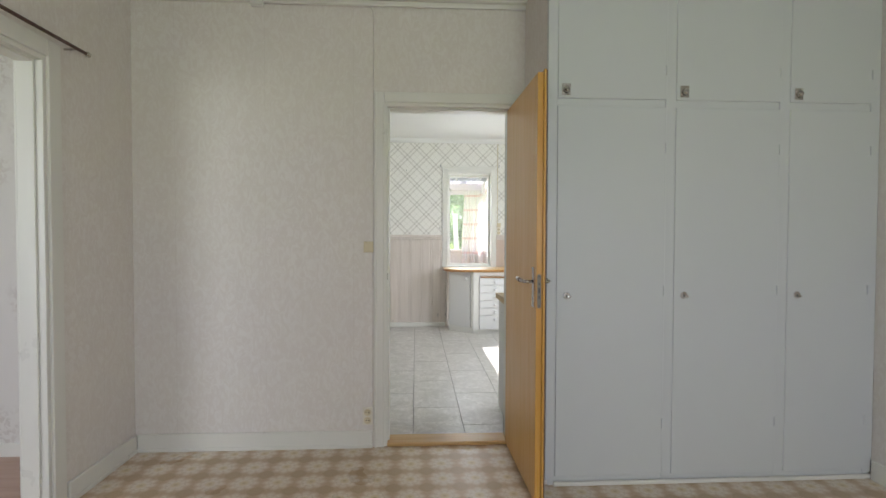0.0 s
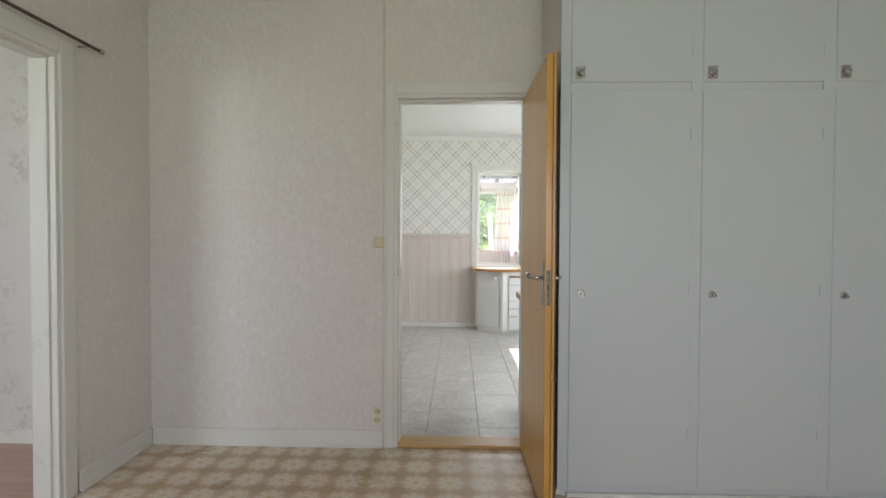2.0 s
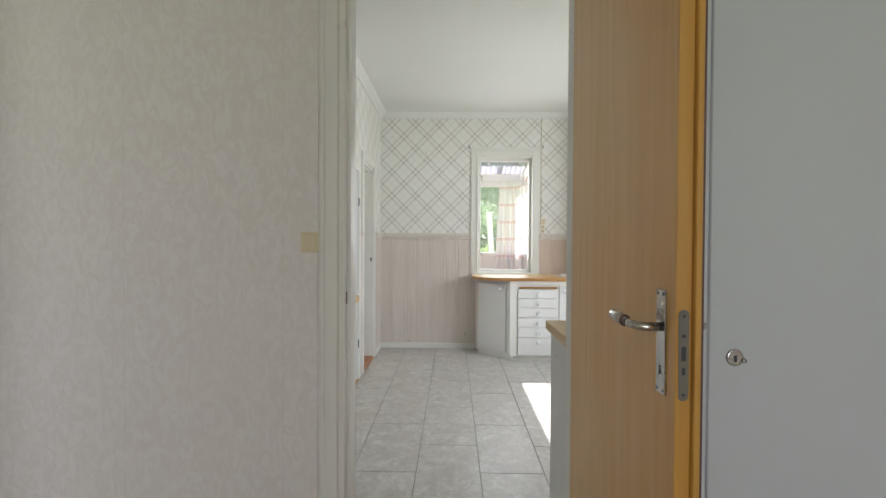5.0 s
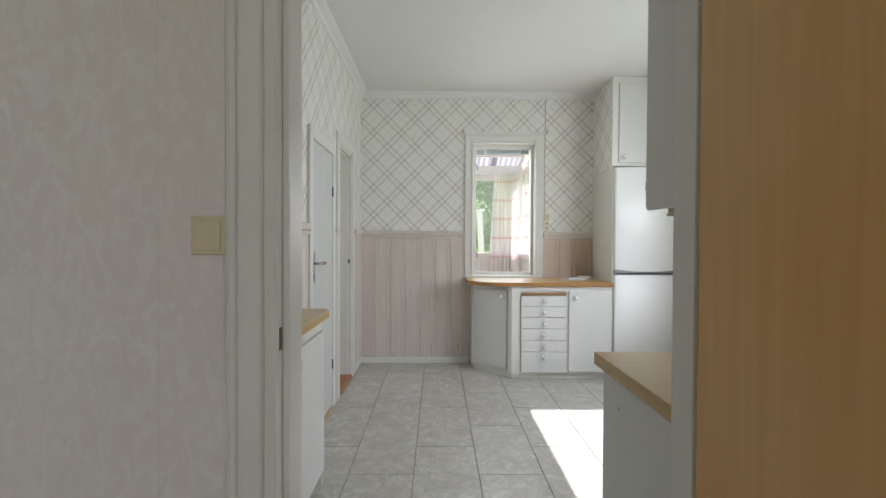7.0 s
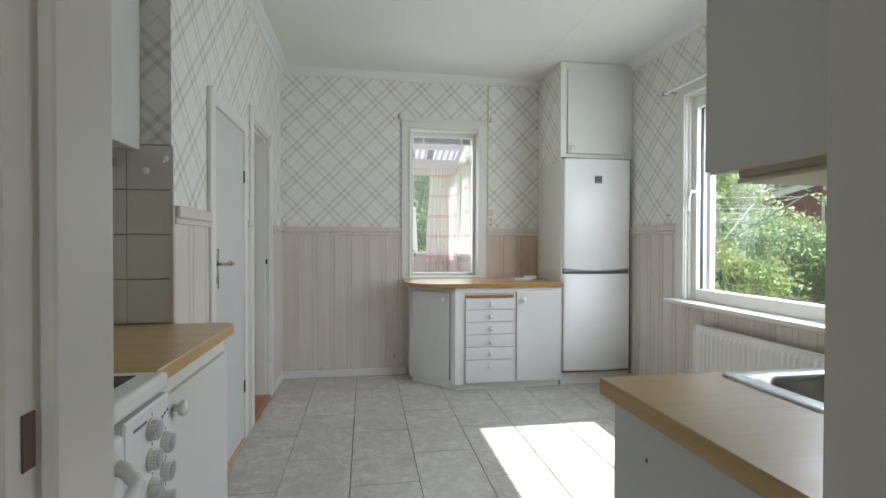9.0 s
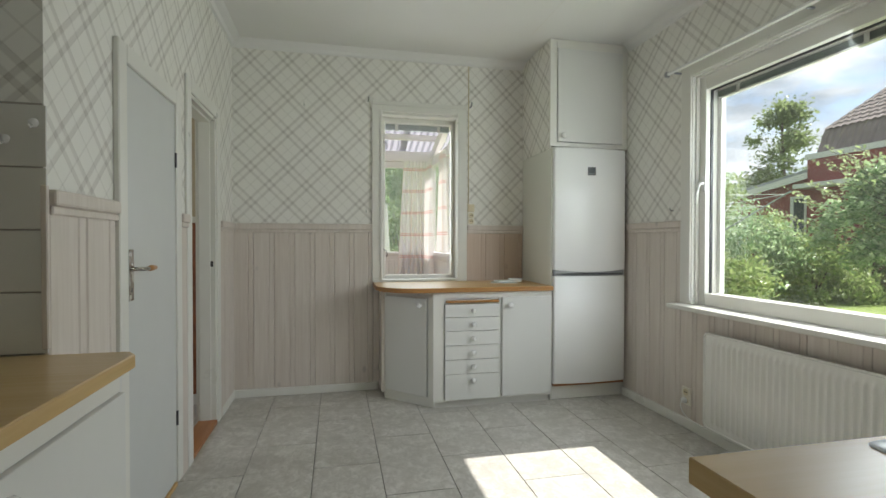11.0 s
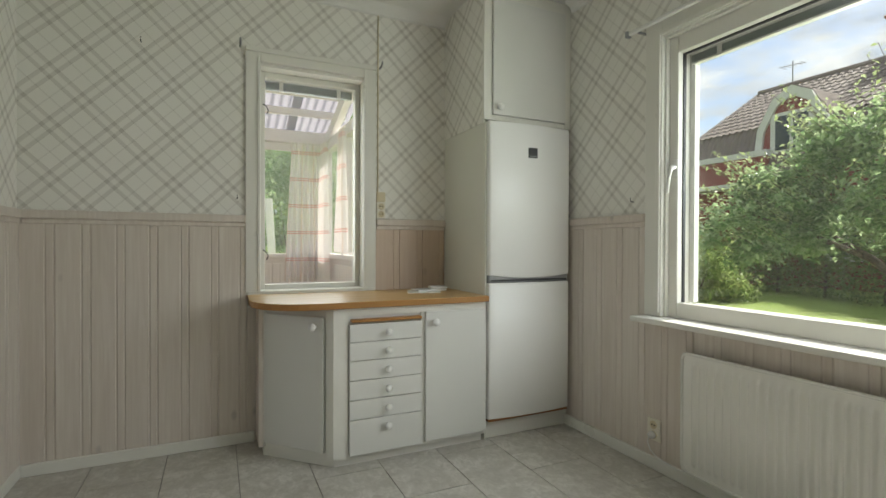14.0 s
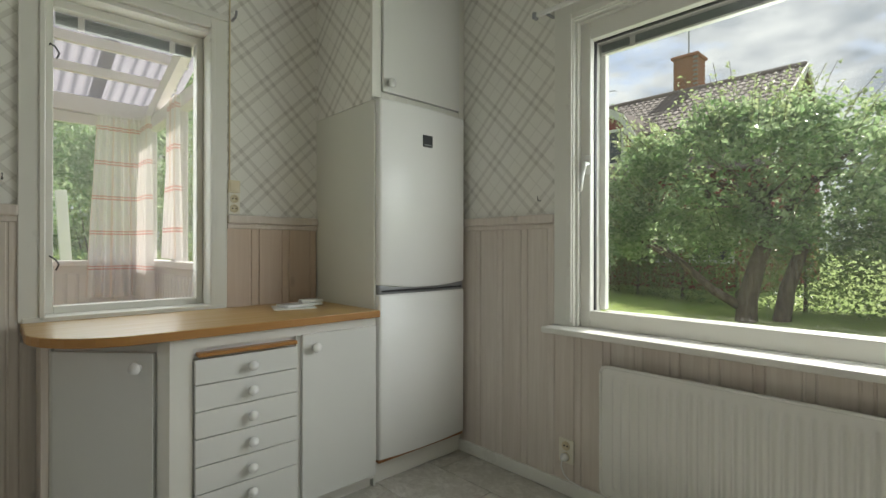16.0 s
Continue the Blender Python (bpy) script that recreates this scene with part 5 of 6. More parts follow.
for k in range(4):
    n_ = (k + 1) % 4
    for lvl in ringed:
        bm.faces.new((lvl[0][k], lvl[0][n_], lvl[1][n_], lvl[1][k]))
    for w_ in (0, 1):
        bm.faces.new((ringed[0][w_][k], ringed[0][w_][n_], ringed[1][w_][n_], ringed[1][w_][k]))
bmesh.ops.recalc_face_normals(bm, faces=bm.faces)
two_tone(part("board", bm, M_TOP2, st), M_TOPEDGE2)
part("edge_band", edge_band([(K_X1 - 0.016, 3.960), (0.834, 3.960)], 0.8305, 0.8675), M_TOPEDGE2, st, "pale beech edge strip")
part("edge_band", edge_band([(0.834, 3.960), (0.834, K_Y0 + 0.004)], 0.8305, 0.8675), M_TOPEDGE2, st, "pale beech edge strip")
sk = thing("sink", "stainless steel inset sink with a rounded bowl", "sink")


def rounded(x0, x1, y0, y1, r, n=6):
    p = []
    for cx, cy, a0 in ((x1 - r, y1 - r, 0), (x0 + r, y1 - r, 90), (x0 + r, y0 + r, 180), (x1 - r, y0 + r, 270)):
        for k in range(n + 1):
            a = radians(a0 + 90 * k / n)
            p.append((cx + r * math.cos(a), cy + r * math.sin(a)))
    return p


bm = bmesh.new()
levels = [(rounded(SX0, SX1, SY0, SY1, 0.03), 0.870), (rounded(SX0 + 0.004, SX1 - 0.004, SY0 + 0.004, SY1 - 0.004, 0.03), 0.873), (rounded(SX0 + 0.02, SX1 - 0.02, SY0 + 0.02, SY1 - 0.02, 0.03), 0.8725), (rounded(SX0 + 0.055, SX1 - 0.40, SY0 + 0.06, SY1 - 0.05, 0.07), 0.8715), (rounded(SX0 + 0.065, SX1 - 0.41, SY0 + 0.07, SY1 - 0.06, 0.065), 0.860), (rounded(SX0 + 0.08, SX1 - 0.425, SY0 + 0.085, SY1 - 0.075, 0.06), 0.735), (rounded(SX0 + 0.11, SX1 - 0.455, SY0 + 0.115, SY1 - 0.105, 0.05), 0.715)]
rings = [[bm.verts.new((x, y, z)) for x, y in p] for p, z in levels]
for p, q in zip(rings, rings[1:]):
    for i in range(len(p)):
        bm.faces.new((p[i], p[(i + 1) % len(p)], q[(i + 1) % len(p)], q[i]))
bm.faces.new(rings[-1])
bmesh.ops.recalc_face_normals(bm, faces=bm.faces)
part("bowl", bm, M_STEEL, sk, "", True)
part("drain", lathe([(0.0, 0.0), (0.03, 0.0), (0.028, 0.004), (0.0, 0.003)], (SX0 + 0.28, 3.70, 0.7155), (0, 0, 1)), M_CHROME, sk, "", True)
upper = thing("wall_cabinet", "white wall cabinet beside the doorway", "cabinet")
part("carcass", boxes((0.866, 2.30, K_Y0 + 0.002, 3.605, 1.336, K_H - 0.02), bevel=0.002), M_WHITE2, upper)
part("side_panel", boxes((0.848, 0.866, K_Y0 + 0.002, 3.607, 1.312, K_H - 0.02), bevel=0.002), M_WHITE2, upper)
for i in range(3):
    d = part("door", boxes((0.852 + i * 0.482, 0.852 + i * 0.482 + 0.478, 3.605, 3.623, 1.318, K_H - 0.03), bevel=0.002), M_WHITE2, upper)
    knob(d, (1.29 + i * 0.482, 3.623, 1.36), (0, 1, 0))
hood = thing("cabinet_lamp", "yellowed cream lamp fitting under the wall cabinet", "lamp")
part("housing", prism([(0.90, 3.37), (1.55, 3.37), (1.55, 3.60), (0.90, 3.60)], 1.305, 1.335, 0.004), M_YELLOW, hood)
part("lip", boxes((0.895, 1.555, 3.35, 3.60, 1.297, 1.305), bevel=0.002), M_YELLOW, hood)

# ---- cooking alcove ----
cab = thing("base_cabinet", "white base cabinet with one door beside the cooker", "cabinet")
part("carcass", boxes((A_X0 + 0.004, -0.272, 4.125, 4.80, 0.08, 0.846)), M_WHITE2, cab)
part("end_panel", boxes((-0.57, -0.262, 4.80, 4.815, 0.0, 0.846)), M_WHITE2, cab)
part("face_rail", boxes((-0.272, -0.262, 4.125, 4.80, 0.785, 0.846)), M_WHITE, cab)
d = part("door", boxes((-0.272, -0.248, 4.135, 4.80, 0.085, 0.783), bevel=0.002), M_WHITE2, cab)
knob(d, (-0.248, 4.275, 0.742), (1, 0, 0))
part("plinth", boxes((-0.33, -0.31, 4.125, 4.80, 0.0, 0.08)), M_WHITE, cab)
ct = thing("worktop", "beech laminate worktop beside the cooker", "worktop")
two_tone(part("board", prism([(A_X0 + 0.003, 4.112), (-0.225, 4.112), (-0.225, 4.80), (-0.25, 4.838), (A_X0 + 0.003, 4.838)], 0.847, 0.886, 0.003), M_TOP2, ct), M_TOPEDGE2)
part("edge_band", edge_band([(-0.225, 4.114), (-0.225, 4.80)], 0.8500, 0.8830), M_TOPEDGE2, ct, "pale beech edge strip")
stove = thing("cooker", "white electric cooker with black glass hob and six knobs", "cooker")
part("body", boxes((A_X0 + 0.01, -0.245, 3.515, 4.105, 0.02, 0.84), bevel=0.003), M_FRIDGE, stove)
part("hob_rim", boxes((A_X0 + 0.01, -0.195, 3.512, 4.108, 0.846, 0.888), bevel=0.012, seg=3), M_FRIDGE, stove)
part("hob_glass", boxes((A_X0 + 0.05, -0.25, 3.55, 4.065, 0.8875, 0.8895)), M_BLACK, stove, "black ceramic hob")
for x, y, r in ((-0.38, 3.70, 0.09), (-0.38, 3.94, 0.07), (-0.66, 3.70, 0.07), (-0.66, 3.94, 0.09)):
    part("cooking_zone", lathe([(r - 0.003, 0.0), (r, 0.0), (r, 0.0006), (r - 0.003, 0.0006)], (x, y, 0.8896), (0, 0, 1), 28), M_GREY, stove)
part("control_panel", boxes((-0.245, -0.195, 3.888, 4.105, 0.10, 0.838), bevel=0.004), M_FRIDGE, stove)
od = part("oven_door", boxes((-0.245, -0.190, 3.515, 3.884, 0.30, 0.825), bevel=0.014, seg=4), M_FRIDGE, stove)
part("oven_window", boxes((-0.1902, -0.188, 3.57, 3.83, 0.40, 0.66)), M_BLACK, od)
part("oven_handle", tube([(-0.191, 3.845, 0.775), (-0.172, 3.845, 0.765), (-0.150, 3.835, 0.745), (-0.145, 3.80, 0.735), (-0.145, 3.60, 0.735), (-0.165, 3.565, 0.755), (-0.191, 3.56, 0.775)], 0.014, 12), M_KNOB, od, "thick white oven handle", True)
part("drawer_front", boxes((-0.245, -0.190, 3.515, 3.884, 0.06, 0.29), bevel=0.008, seg=2), M_FRIDGE, stove)
for i in range(6):
    z = (0.785 if i % 2 == 0 else 0.727) - (i // 2) * 0.066
    y = 4.005 if i % 2 == 0 else 4.077
    k = part("knob", lathe([(0.0, 0.0), (0.0245, 0.0), (0.0245, 0.004), (0.0225, 0.006), (0.0215, 0.017), (0.0205, 0.018), (0.0, 0.018)], (-0.195, y, z), (1, 0, 0), 28), M_KNOB, stove, "round white cooker knob with a grey face", True)
    part("face", lathe([(0.0, 0.0), (0.0195, 0.0), (0.0190, 0.0012), (0.0, 0.0012)], (-0.177, y, z), (1, 0, 0), 28), M_DIAL, k, "flat grey knob face", True)
    for j in range(9):
        a = math.pi * (0.62 + j * 0.095)
        part("grip_rib", boxes((-0.190, -0.178, y + math.cos(a) * 0.0222 - 0.0009, y + math.cos(a) * 0.0222 + 0.0009, z + math.sin(a) * 0.0222 - 0.0009, z + math.sin(a) * 0.0222 + 0.0009)), M_KNOB, k)
    part("scale_mark", boxes((-0.1955, -0.1942, y + 0.004, y + 0.008, z + 0.028, z + 0.034)), M_BLUE, stove)
part("brand_bar", boxes((-0.1955, -0.1942, 3.925, 3.985, 0.806, 0.812)), M_BLUE, stove)
for k in range(3):
    part("indicator", boxes((-0.1955, -0.1935, 4.062 + k * 0.014, 4.068 + k * 0.014, 0.788 + k * 0.004, 0.795 + k * 0.004)), M_REDBOARD if k == 0 else M_BLUE, stove)
wc = thing("wall_cabinet", "white wall cabinet with an extractor above the cooker", "cabinet")
part("carcass", boxes((A_X0 + 0.002, -0.585, 4.12, A_Y1 - 0.002, 1.545, K_H - 0.02), bevel=0.002), M_WHITE2, wc)
part("door", boxes((-0.585, -0.567, 4.125, A_Y1 - 0.004, 1.540, K_H - 0.03), bevel=0.002), M_WHITE2, wc)
eh = thing("extractor_hood", "white slim extractor hood with a dark visor", "extractor hood")
part("body", boxes((A_X0 + 0.002, -0.58, 3.52, 4.115, 1.56, 1.66), bevel=0.004), M_WHITE2, eh)
part("visor", boxes((-0.579, -0.52, 3.53, 4.10, 1.545, 1.56), bevel=0.003), M_DARK, eh, "dark visor edge")
part("upper_box", boxes((A_X0 + 0.002, -0.57, 3.52, 4.115, 1.662, K_H - 0.02), bevel=0.002), M_WHITE2, eh)
clip = thing("wall_lamp_fitting", "small dark clip hanging on the tiled wall", "clip")
part("body", boxes((-0.775, -0.655, A_Y1 - 0.045, A_Y1 - 0.010, 1.475, 1.51), bevel=0.004), M_DARK, clip)
part("bracket", boxes((-0.755, -0.715, A_Y1 - 0.030, A_Y1 - 0.010, 1.51, 1.55), bevel=0.003), M_PLASTIC, clip)
for x, z in ((-0.545, 1.465), (-0.478, 1.51)):
    t = thing("adhesive_hook", "small white hook stuck on a wall tile", "hook", "hooks on the tiles")
    part("hook", lathe([(0.0, 0.0), (0.013, 0.0), (0.012, 0.004), (0.0, 0.006)], (x, A_Y1 - 0.011, z), (0, -1, 0), 14), M_KNOB, t, "", True)
    part("prong", tube([(x, A_Y1 - 0.016, z - 0.006), (x, A_Y1 - 0.028, z - 0.016), (x, A_Y1 - 0.034, z - 0.008)], 0.003, 6), M_KNOB, t, "", True)

# ---- porch behind the far window ----
P_Y, P_X = 9.2, 1.46                            # front and side of the porch
GZ = -0.35
solid("porch_floor", boxes((-2.0, P_X + 0.06, K_Y1 + 0.2, P_Y + 0.06, -0.2, -0.02)), M_SILL, "wooden porch floor")
porch = thing("porch", "white painted glazed porch with a corrugated plastic roof", "porch")
part("low_wall", boxes((-2.0, P_X, P_Y, P_Y + 0.05, -0.1, 1.03)), M_PORCH, porch)
part("low_wall", boxes((P_X, P_X + 0.05, K_Y1 + 0.2, P_Y + 0.05, -0.1, 1.03)), M_PORCH, porch)
for i in range(24):
    part("batten", boxes((P_X - 0.012, P_X - 0.001, 7.52 + i * 0.07, 7.575 + i * 0.07, -0.02, 0.98), bevel=0.003), M_PORCH, porch)
for i in range(20):
    part("batten", boxes((0.02 + i * 0.07, 0.075 + i * 0.07, P_Y - 0.012, P_Y - 0.001, -0.02, 0.98), bevel=0.003), M_PORCH, porch)
part("sill_board", boxes((-2.0, P_X - 0.05, P_Y - 0.05, P_Y + 0.07, 1.03, 1.075), bevel=0.004), M_PORCH, porch)
part("sill_board", boxes((P_X - 0.05, P_X + 0.07, K_Y1 + 0.2, P_Y + 0.07, 1.03, 1.075), bevel=0.004), M_PORCH, porch)
part("beam", boxes((-2.0, P_X + 0.05, P_Y - 0.02, P_Y + 0.07, 2.17, 2.29), bevel=0.004), M_PORCH, porch)
part("head_rail", boxes((-2.0, P_X - 0.05, P_Y + 0.01, P_Y + 0.05, 2.09, 2.165), bevel=0.003), M_PORCH, porch)
part("beam", boxes((P_X - 0.02, P_X + 0.06, K_Y1 + 0.2, P_Y - 0.02, 2.10, 2.20), bevel=0.004), M_PORCH, porch)
for x, y in ((P_X - 0.04, P_Y - 0.03), (P_X - 0.03, 8.38), (-0.3, P_Y)):
    part("post", boxes((x, x + 0.085, y, y + 0.085, 1.075, 2.17 if y < 9 else 2.30), bevel=0.004), M_PORCH, porch)
for p in ((-2.0, P_X, P_Y + 0.025, P_Y + 0.029), ):
    g = part("pane", boxes((p[0], p[1], p[2], p[3], 1.075, 2.09)), M_GLASS, porch)
    g.visible_shadow = False
g = part("pane", boxes((P_X + 0.02, P_X + 0.024, K_Y1 + 0.2, P_Y, 1.075, 2.10)), M_GLASS, porch)
g.visible_shadow = False


def roof_z(y):
    return 2.33 + (P_Y - y) * 0.30


for y in (7.62, 7.95, 8.28, 8.55, 8.86):
    z = roof_z(y)
    part("purlin", boxes((-2.0, P_X + 0.1, y - 0.022, y + 0.022, z - 0.075, z - 0.012), bevel=0.003), M_PORCH, porch)
for x in (P_X - 0.03,):
    bm = bmesh.new()
    vs = [bm.verts.new(p) for p in ((x, 7.49, roof_z(7.49) - 0.08), (x, P_Y + 0.1, roof_z(P_Y + 0.1) - 0.08), (x, P_Y + 0.1, roof_z(P_Y + 0.1) - 0.2), (x, 7.49, roof_z(7.49) - 0.2))]
    f = bm.faces.new(vs)
    e = bmesh.ops.extrude_face_region(bm, geom=[f])
    bmesh.ops.translate(bm, vec=(0.06, 0, 0), verts=[v for v in e["geom"] if isinstance(v, bmesh.types.BMVert)])
    bmesh.ops.recalc_face_normals(bm, faces=bm.faces)
    part("rafter", bm, M_PORCH, porch)
bm = bmesh.new()
prev = None
for i in range(340):
    x = -2.0 + i * 0.0107
    h = 0.010 * math.sin(i * 0.0107 / 0.076 * 2 * math.pi)
    row = [bm.verts.new((x, y, roof_z(y) + h)) for y in (7.49, P_Y + 0.25)]
    if prev:
        bm.faces.new((prev[0], prev[1], row[1], row[0]))
    prev = row
part("roof_sheet", bm, M_ROOFPLASTIC, porch, "translucent corrugated plastic roof", True)
bm = bmesh.new()
prev = None
for i in range(16):
    x = 1.06 + i * 0.0055
    row = [bm.verts.new((x, y, roof_z(y) - 0.012)) for y in (7.49, P_Y + 0.22)]
    if prev:
        bm.faces.new((prev[0], prev[1], row[1], row[0]))
    prev = row
part("dark_strip", bm, M_STRIP, porch, "dark strip across the plastic roof")
solid("house_wall_outer", boxes((-2.0, 0.60, K_Y1 + 0.2, K_Y1 + 0.22, GZ, 3.1), (1.38, 2.8, K_Y1 + 0.2, K_Y1 + 0.22, GZ, 3.1)), M_PORCH, "white boarded house wall in the porch")


def curtain(name, label, path, z0, z1, flare, seed):
    """A gathered cloth along a plan line, with folds that widen downwards."""
    rng = random.Random(seed)
    t = thing(name, label, "curtain", "porch curtains")
    bm = bmesh.new()
    uv = bm.loops.layers.uv.new("UVMap")
    (xa, ya), (xb, yb) = path
    length = math.hypot(xb - xa, yb - ya)
    d, nrm = Vector((xb - xa, yb - ya)) / length, Vector((-(yb - ya), xb - xa)) / length
    cols, rows = 90, 16
    ph = rng.random() * 6
    grid = []
    for i in range(cols + 1):
        s = i / cols
        col = []
        for j in range(rows + 1):
            k = j / rows
            z = z1 + (z0 - z1) * k
            a = 0.012 + 0.022 * k
            off = a * math.sin(s * 7.5 * 2 * math.pi + ph + 0.6 * math.sin(s * 9)) + 0.008 * math.sin(s * 23 + k * 3)
            along = (s - 0.5) * length * (1 + flare * k) + 0.5 * length
            p = Vector((xa, ya)) + d * along + nrm * off
            col.append((bm.verts.new((p.x, p.y, z)), (s * length * 2.2, z)))
        grid.append(col)
    for a, b in zip(grid, grid[1:]):
        for j in range(rows):
            f = bm.faces.new((a[j][0], b[j][0], b[j + 1][0], a[j + 1][0]))
            for l, w in zip(f.loops, (a[j][1], b[j][1], b[j + 1][1], a[j + 1][1])):
                l[uv].uv = w
    part("cloth", bm, M_CURTAIN, t, "", True)
    part("rod", rods(((xa - d.x * 0.03, ya - d.y * 0.03, z1 - 0.012), (xb + d.x * 0.03, yb + d.y * 0.03, z1 - 0.012), 0.006)), M_WHITE, t)


curtain("curtain", "white porch curtain with red and orange checks", ((1.10, P_Y - 0.10), (1.40, P_Y - 0.10)), 0.80, 2.16, 0.45, 3)
curtain("curtain", "white porch curtain with red and orange checks", ((P_X - 0.09, 9.05), (P_X - 0.09, 8.80)), 0.80, 2.14, 0.35, 5)
curtain("curtain", "white porch curtain with red and orange checks", ((P_X - 0.09, 8.28), (P_X - 0.09, 8.08)), 1.1, 2.12, 0.25, 8)

# ---- garden ----
def ground_z(x, y):
    return GZ + 0.10 * (noise.noise(Vector((x * 0.13, y * 0.13, 3))) + 0.3 * noise.noise(Vector((x * 0.5, y * 0.5, 7)))) * min(1.0, max(0.0, (math.hypot(x - 0.5, y - 4) - 3.5) / 5)) + 0.045 * min(9.0, max(0.0, x - 4.0))


bm = bmesh.new()
ticks = [-900, -300, -100, -40, -20, -10] + [-8 + 0.75 * i for i in range(58)] + [38, 45, 60, 100, 300, 900]
grid = [[bm.verts.new((x, y, ground_z(x, y))) for y in ticks] for x in ticks]
for a, b in zip(grid, grid[1:]):
    for j in range(len(ticks) - 1):
        bm.faces.new((a[j], b[j], b[j + 1], a[j + 1]))
solid("ground", bm, M_LAWN, "green lawn of the garden", "", "structure", True)


def leaf_mesh(name, centres, size, material, parent, seed, label="", flat=0.35):
    """Many small folded leaves at the centres (x, y, z), in one mesh."""
    rng = np.random.default_rng(seed)
    c = np.array(centres)
    k = len(c)
    a = rng.uniform(0, 2 * np.pi, k)
    tilt = rng.normal(0, flat * 1.6, k)
    s = size * rng.uniform(0.65, 1.3, k)
    dirs = np.stack([np.cos(a) * np.cos(tilt), np.sin(a) * np.cos(tilt), np.sin(tilt)], 1)
    side = np.stack([-np.sin(a), np.cos(a), rng.normal(0, 0.5, k)], 1)
    side /= np.linalg.norm(side, axis=1)[:, None]
    nrm = np.cross(dirs, side)
    d, w = dirs * s[:, None], side * (s * 0.30)[:, None]
    base, tip = c - d * 0.5, c + d * 0.5 - nrm * (s * 0.12)[:, None]
    left, right = c + w + nrm * (s * 0.08)[:, None], c - w + nrm * (s * 0.08)[:, None]
    verts = np.stack([base, left, tip, right], 1).reshape(-1, 3)
    idx = np.arange(k)[:, None] * 4
    tris = np.concatenate([idx + [0, 2, 1], idx + [0, 3, 2]], 1).reshape(-1, 3)
    me = bpy.data.meshes.new(name)
    me.from_pydata(verts.tolist(), [], tris.tolist())
    me.materials.append(material)
    ob = new(name, me)
    ob.parent = parent
    if label:
        ob["label"] = label
    return ob


def crown_points(blobs, count, seed, shell=0.55):
    """Points in uneven clumps: blobs are (x, y, z, rx, ry, rz)."""
    rng = np.random.default_rng(seed)
    out = []
    vol = np.array([b[3] * b[4] * b[5] for b in blobs]) ** 0.75
    for b, n in zip(blobs, (vol / vol.sum() * count).astype(int)):
        v = rng.normal(size=(n, 3))
        v /= np.linalg.norm(v, axis=1)[:, None]
        r = 1 - shell * rng.uniform(0, 1, n) ** 1.6
        p = v * (r * (1 + 0.22 * rng.normal(size=n)))[:, None]
        keep = np.array([noise.noise(Vector((q[0] * 2.7 + b[0], q[1] * 2.7 + b[1], q[2] * 2.7))) > -0.22 for q in p])
        p = p[keep]
        out.append(p * np.array(b[3:]) + np.array(b[:3]))
    return np.concatenate(out)


def limb(points, radii, parent, name="limb"):
    return part(name, tube(points, radii, 9), M_BARK, parent, "", True)


def tree_blobs(cx, cy, z0, z1, radius, count, seed, small=0.5, depth=1.0):
    rng = random.Random(seed)
    out = []
    for _ in range(count):
        a, r = rng.uniform(0, 6.283), radius * math.sqrt(rng.random())
        h = rng.random()
        z = z0 + (z1 - z0) * h
        r *= math.sqrt(max(0.12, 1 - (2 * h - 0.8) ** 2 * 0.75))
        s = small * rng.uniform(0.7, 1.35)
        out.append((cx + depth * r * math.cos(a), cy + r * math.sin(a), z, s * (0.5 + 0.5 * depth), s, s * 0.75))
    return out


apple = thing("apple_tree", "old apple tree with a leaning trunk and dense glossy leaves", "tree")
AX, AY = 9.95, 7.25
limb([(AX, AY, GZ - 0.1), (AX + 0.02, AY - 0.03, 0.3), (AX + 0.1, AY - 0.16, 0.95), (AX + 0.25, AY - 0.35, 1.6)], [0.19, 0.155, 0.13, 0.10], apple, "trunk")
limb([(AX + 0.3, AY - 0.40, GZ - 0.1), (AX + 0.40, AY - 0.52, 0.5), (AX + 0.55, AY - 0.80, 1.5)], [0.15, 0.12, 0.08], apple, "trunk")
limb([(AX + 0.02, AY + 0.02, 0.15), (AX - 0.15, AY + 0.45, 0.45), (AX - 0.3, AY + 0.95, 0.95), (AX - 0.35, AY + 1.5, 1.35)], [0.085, 0.075, 0.06, 0.035], apple)
limb([(AX + 0.2, AY - 0.3, 1.45), (AX + 0.1, AY + 0.3, 2.0), (AX - 0.1, AY + 1.1, 2.5)], [0.09, 0.06, 0.025], apple)
limb([(AX + 0.25, AY - 0.35, 1.55), (AX + 0.3, AY - 0.8, 2.2), (AX + 0.2, AY - 1.4, 2.7)], [0.08, 0.055, 0.025], apple)
limb([(AX + 0.25, AY - 0.35, 1.55), (AX + 0.1, AY - 0.2, 2.3), (AX - 0.2, AY, 3.0)], [0.08, 0.05, 0.02], apple)
for i in range(16):
    rng = random.Random(i)
    a = rng.uniform(0, 6.28)
    p = Vector((AX + 0.1, AY - 0.2, rng.uniform(1.3, 2.2)))
    q = p + Vector((math.cos(a) * 1.2, math.sin(a) * 1.5, rng.uniform(0.1, 0.9)))
    limb([p, (p + q) / 2 + Vector((0, 0, 0.12)), q], [0.032, 0.022, 0.008], apple, "branch")
blobs = tree_blobs(AX + 0.1, AY - 0.1, 1.3, 3.5, 2.3, 96, 4, 0.36, 0.7)
boughs = tree_blobs(9.0, 9.35, 0.85, 2.35, 1.15, 34, 14, 0.30, 0.8) + tree_blobs(9.25, 8.55, 1.3, 3.05, 0.85, 24, 24, 0.30, 0.8)
leaf_mesh("crown", crown_points(blobs, 19000, 5, 0.95), 0.13, M_APPLE, apple, 6)
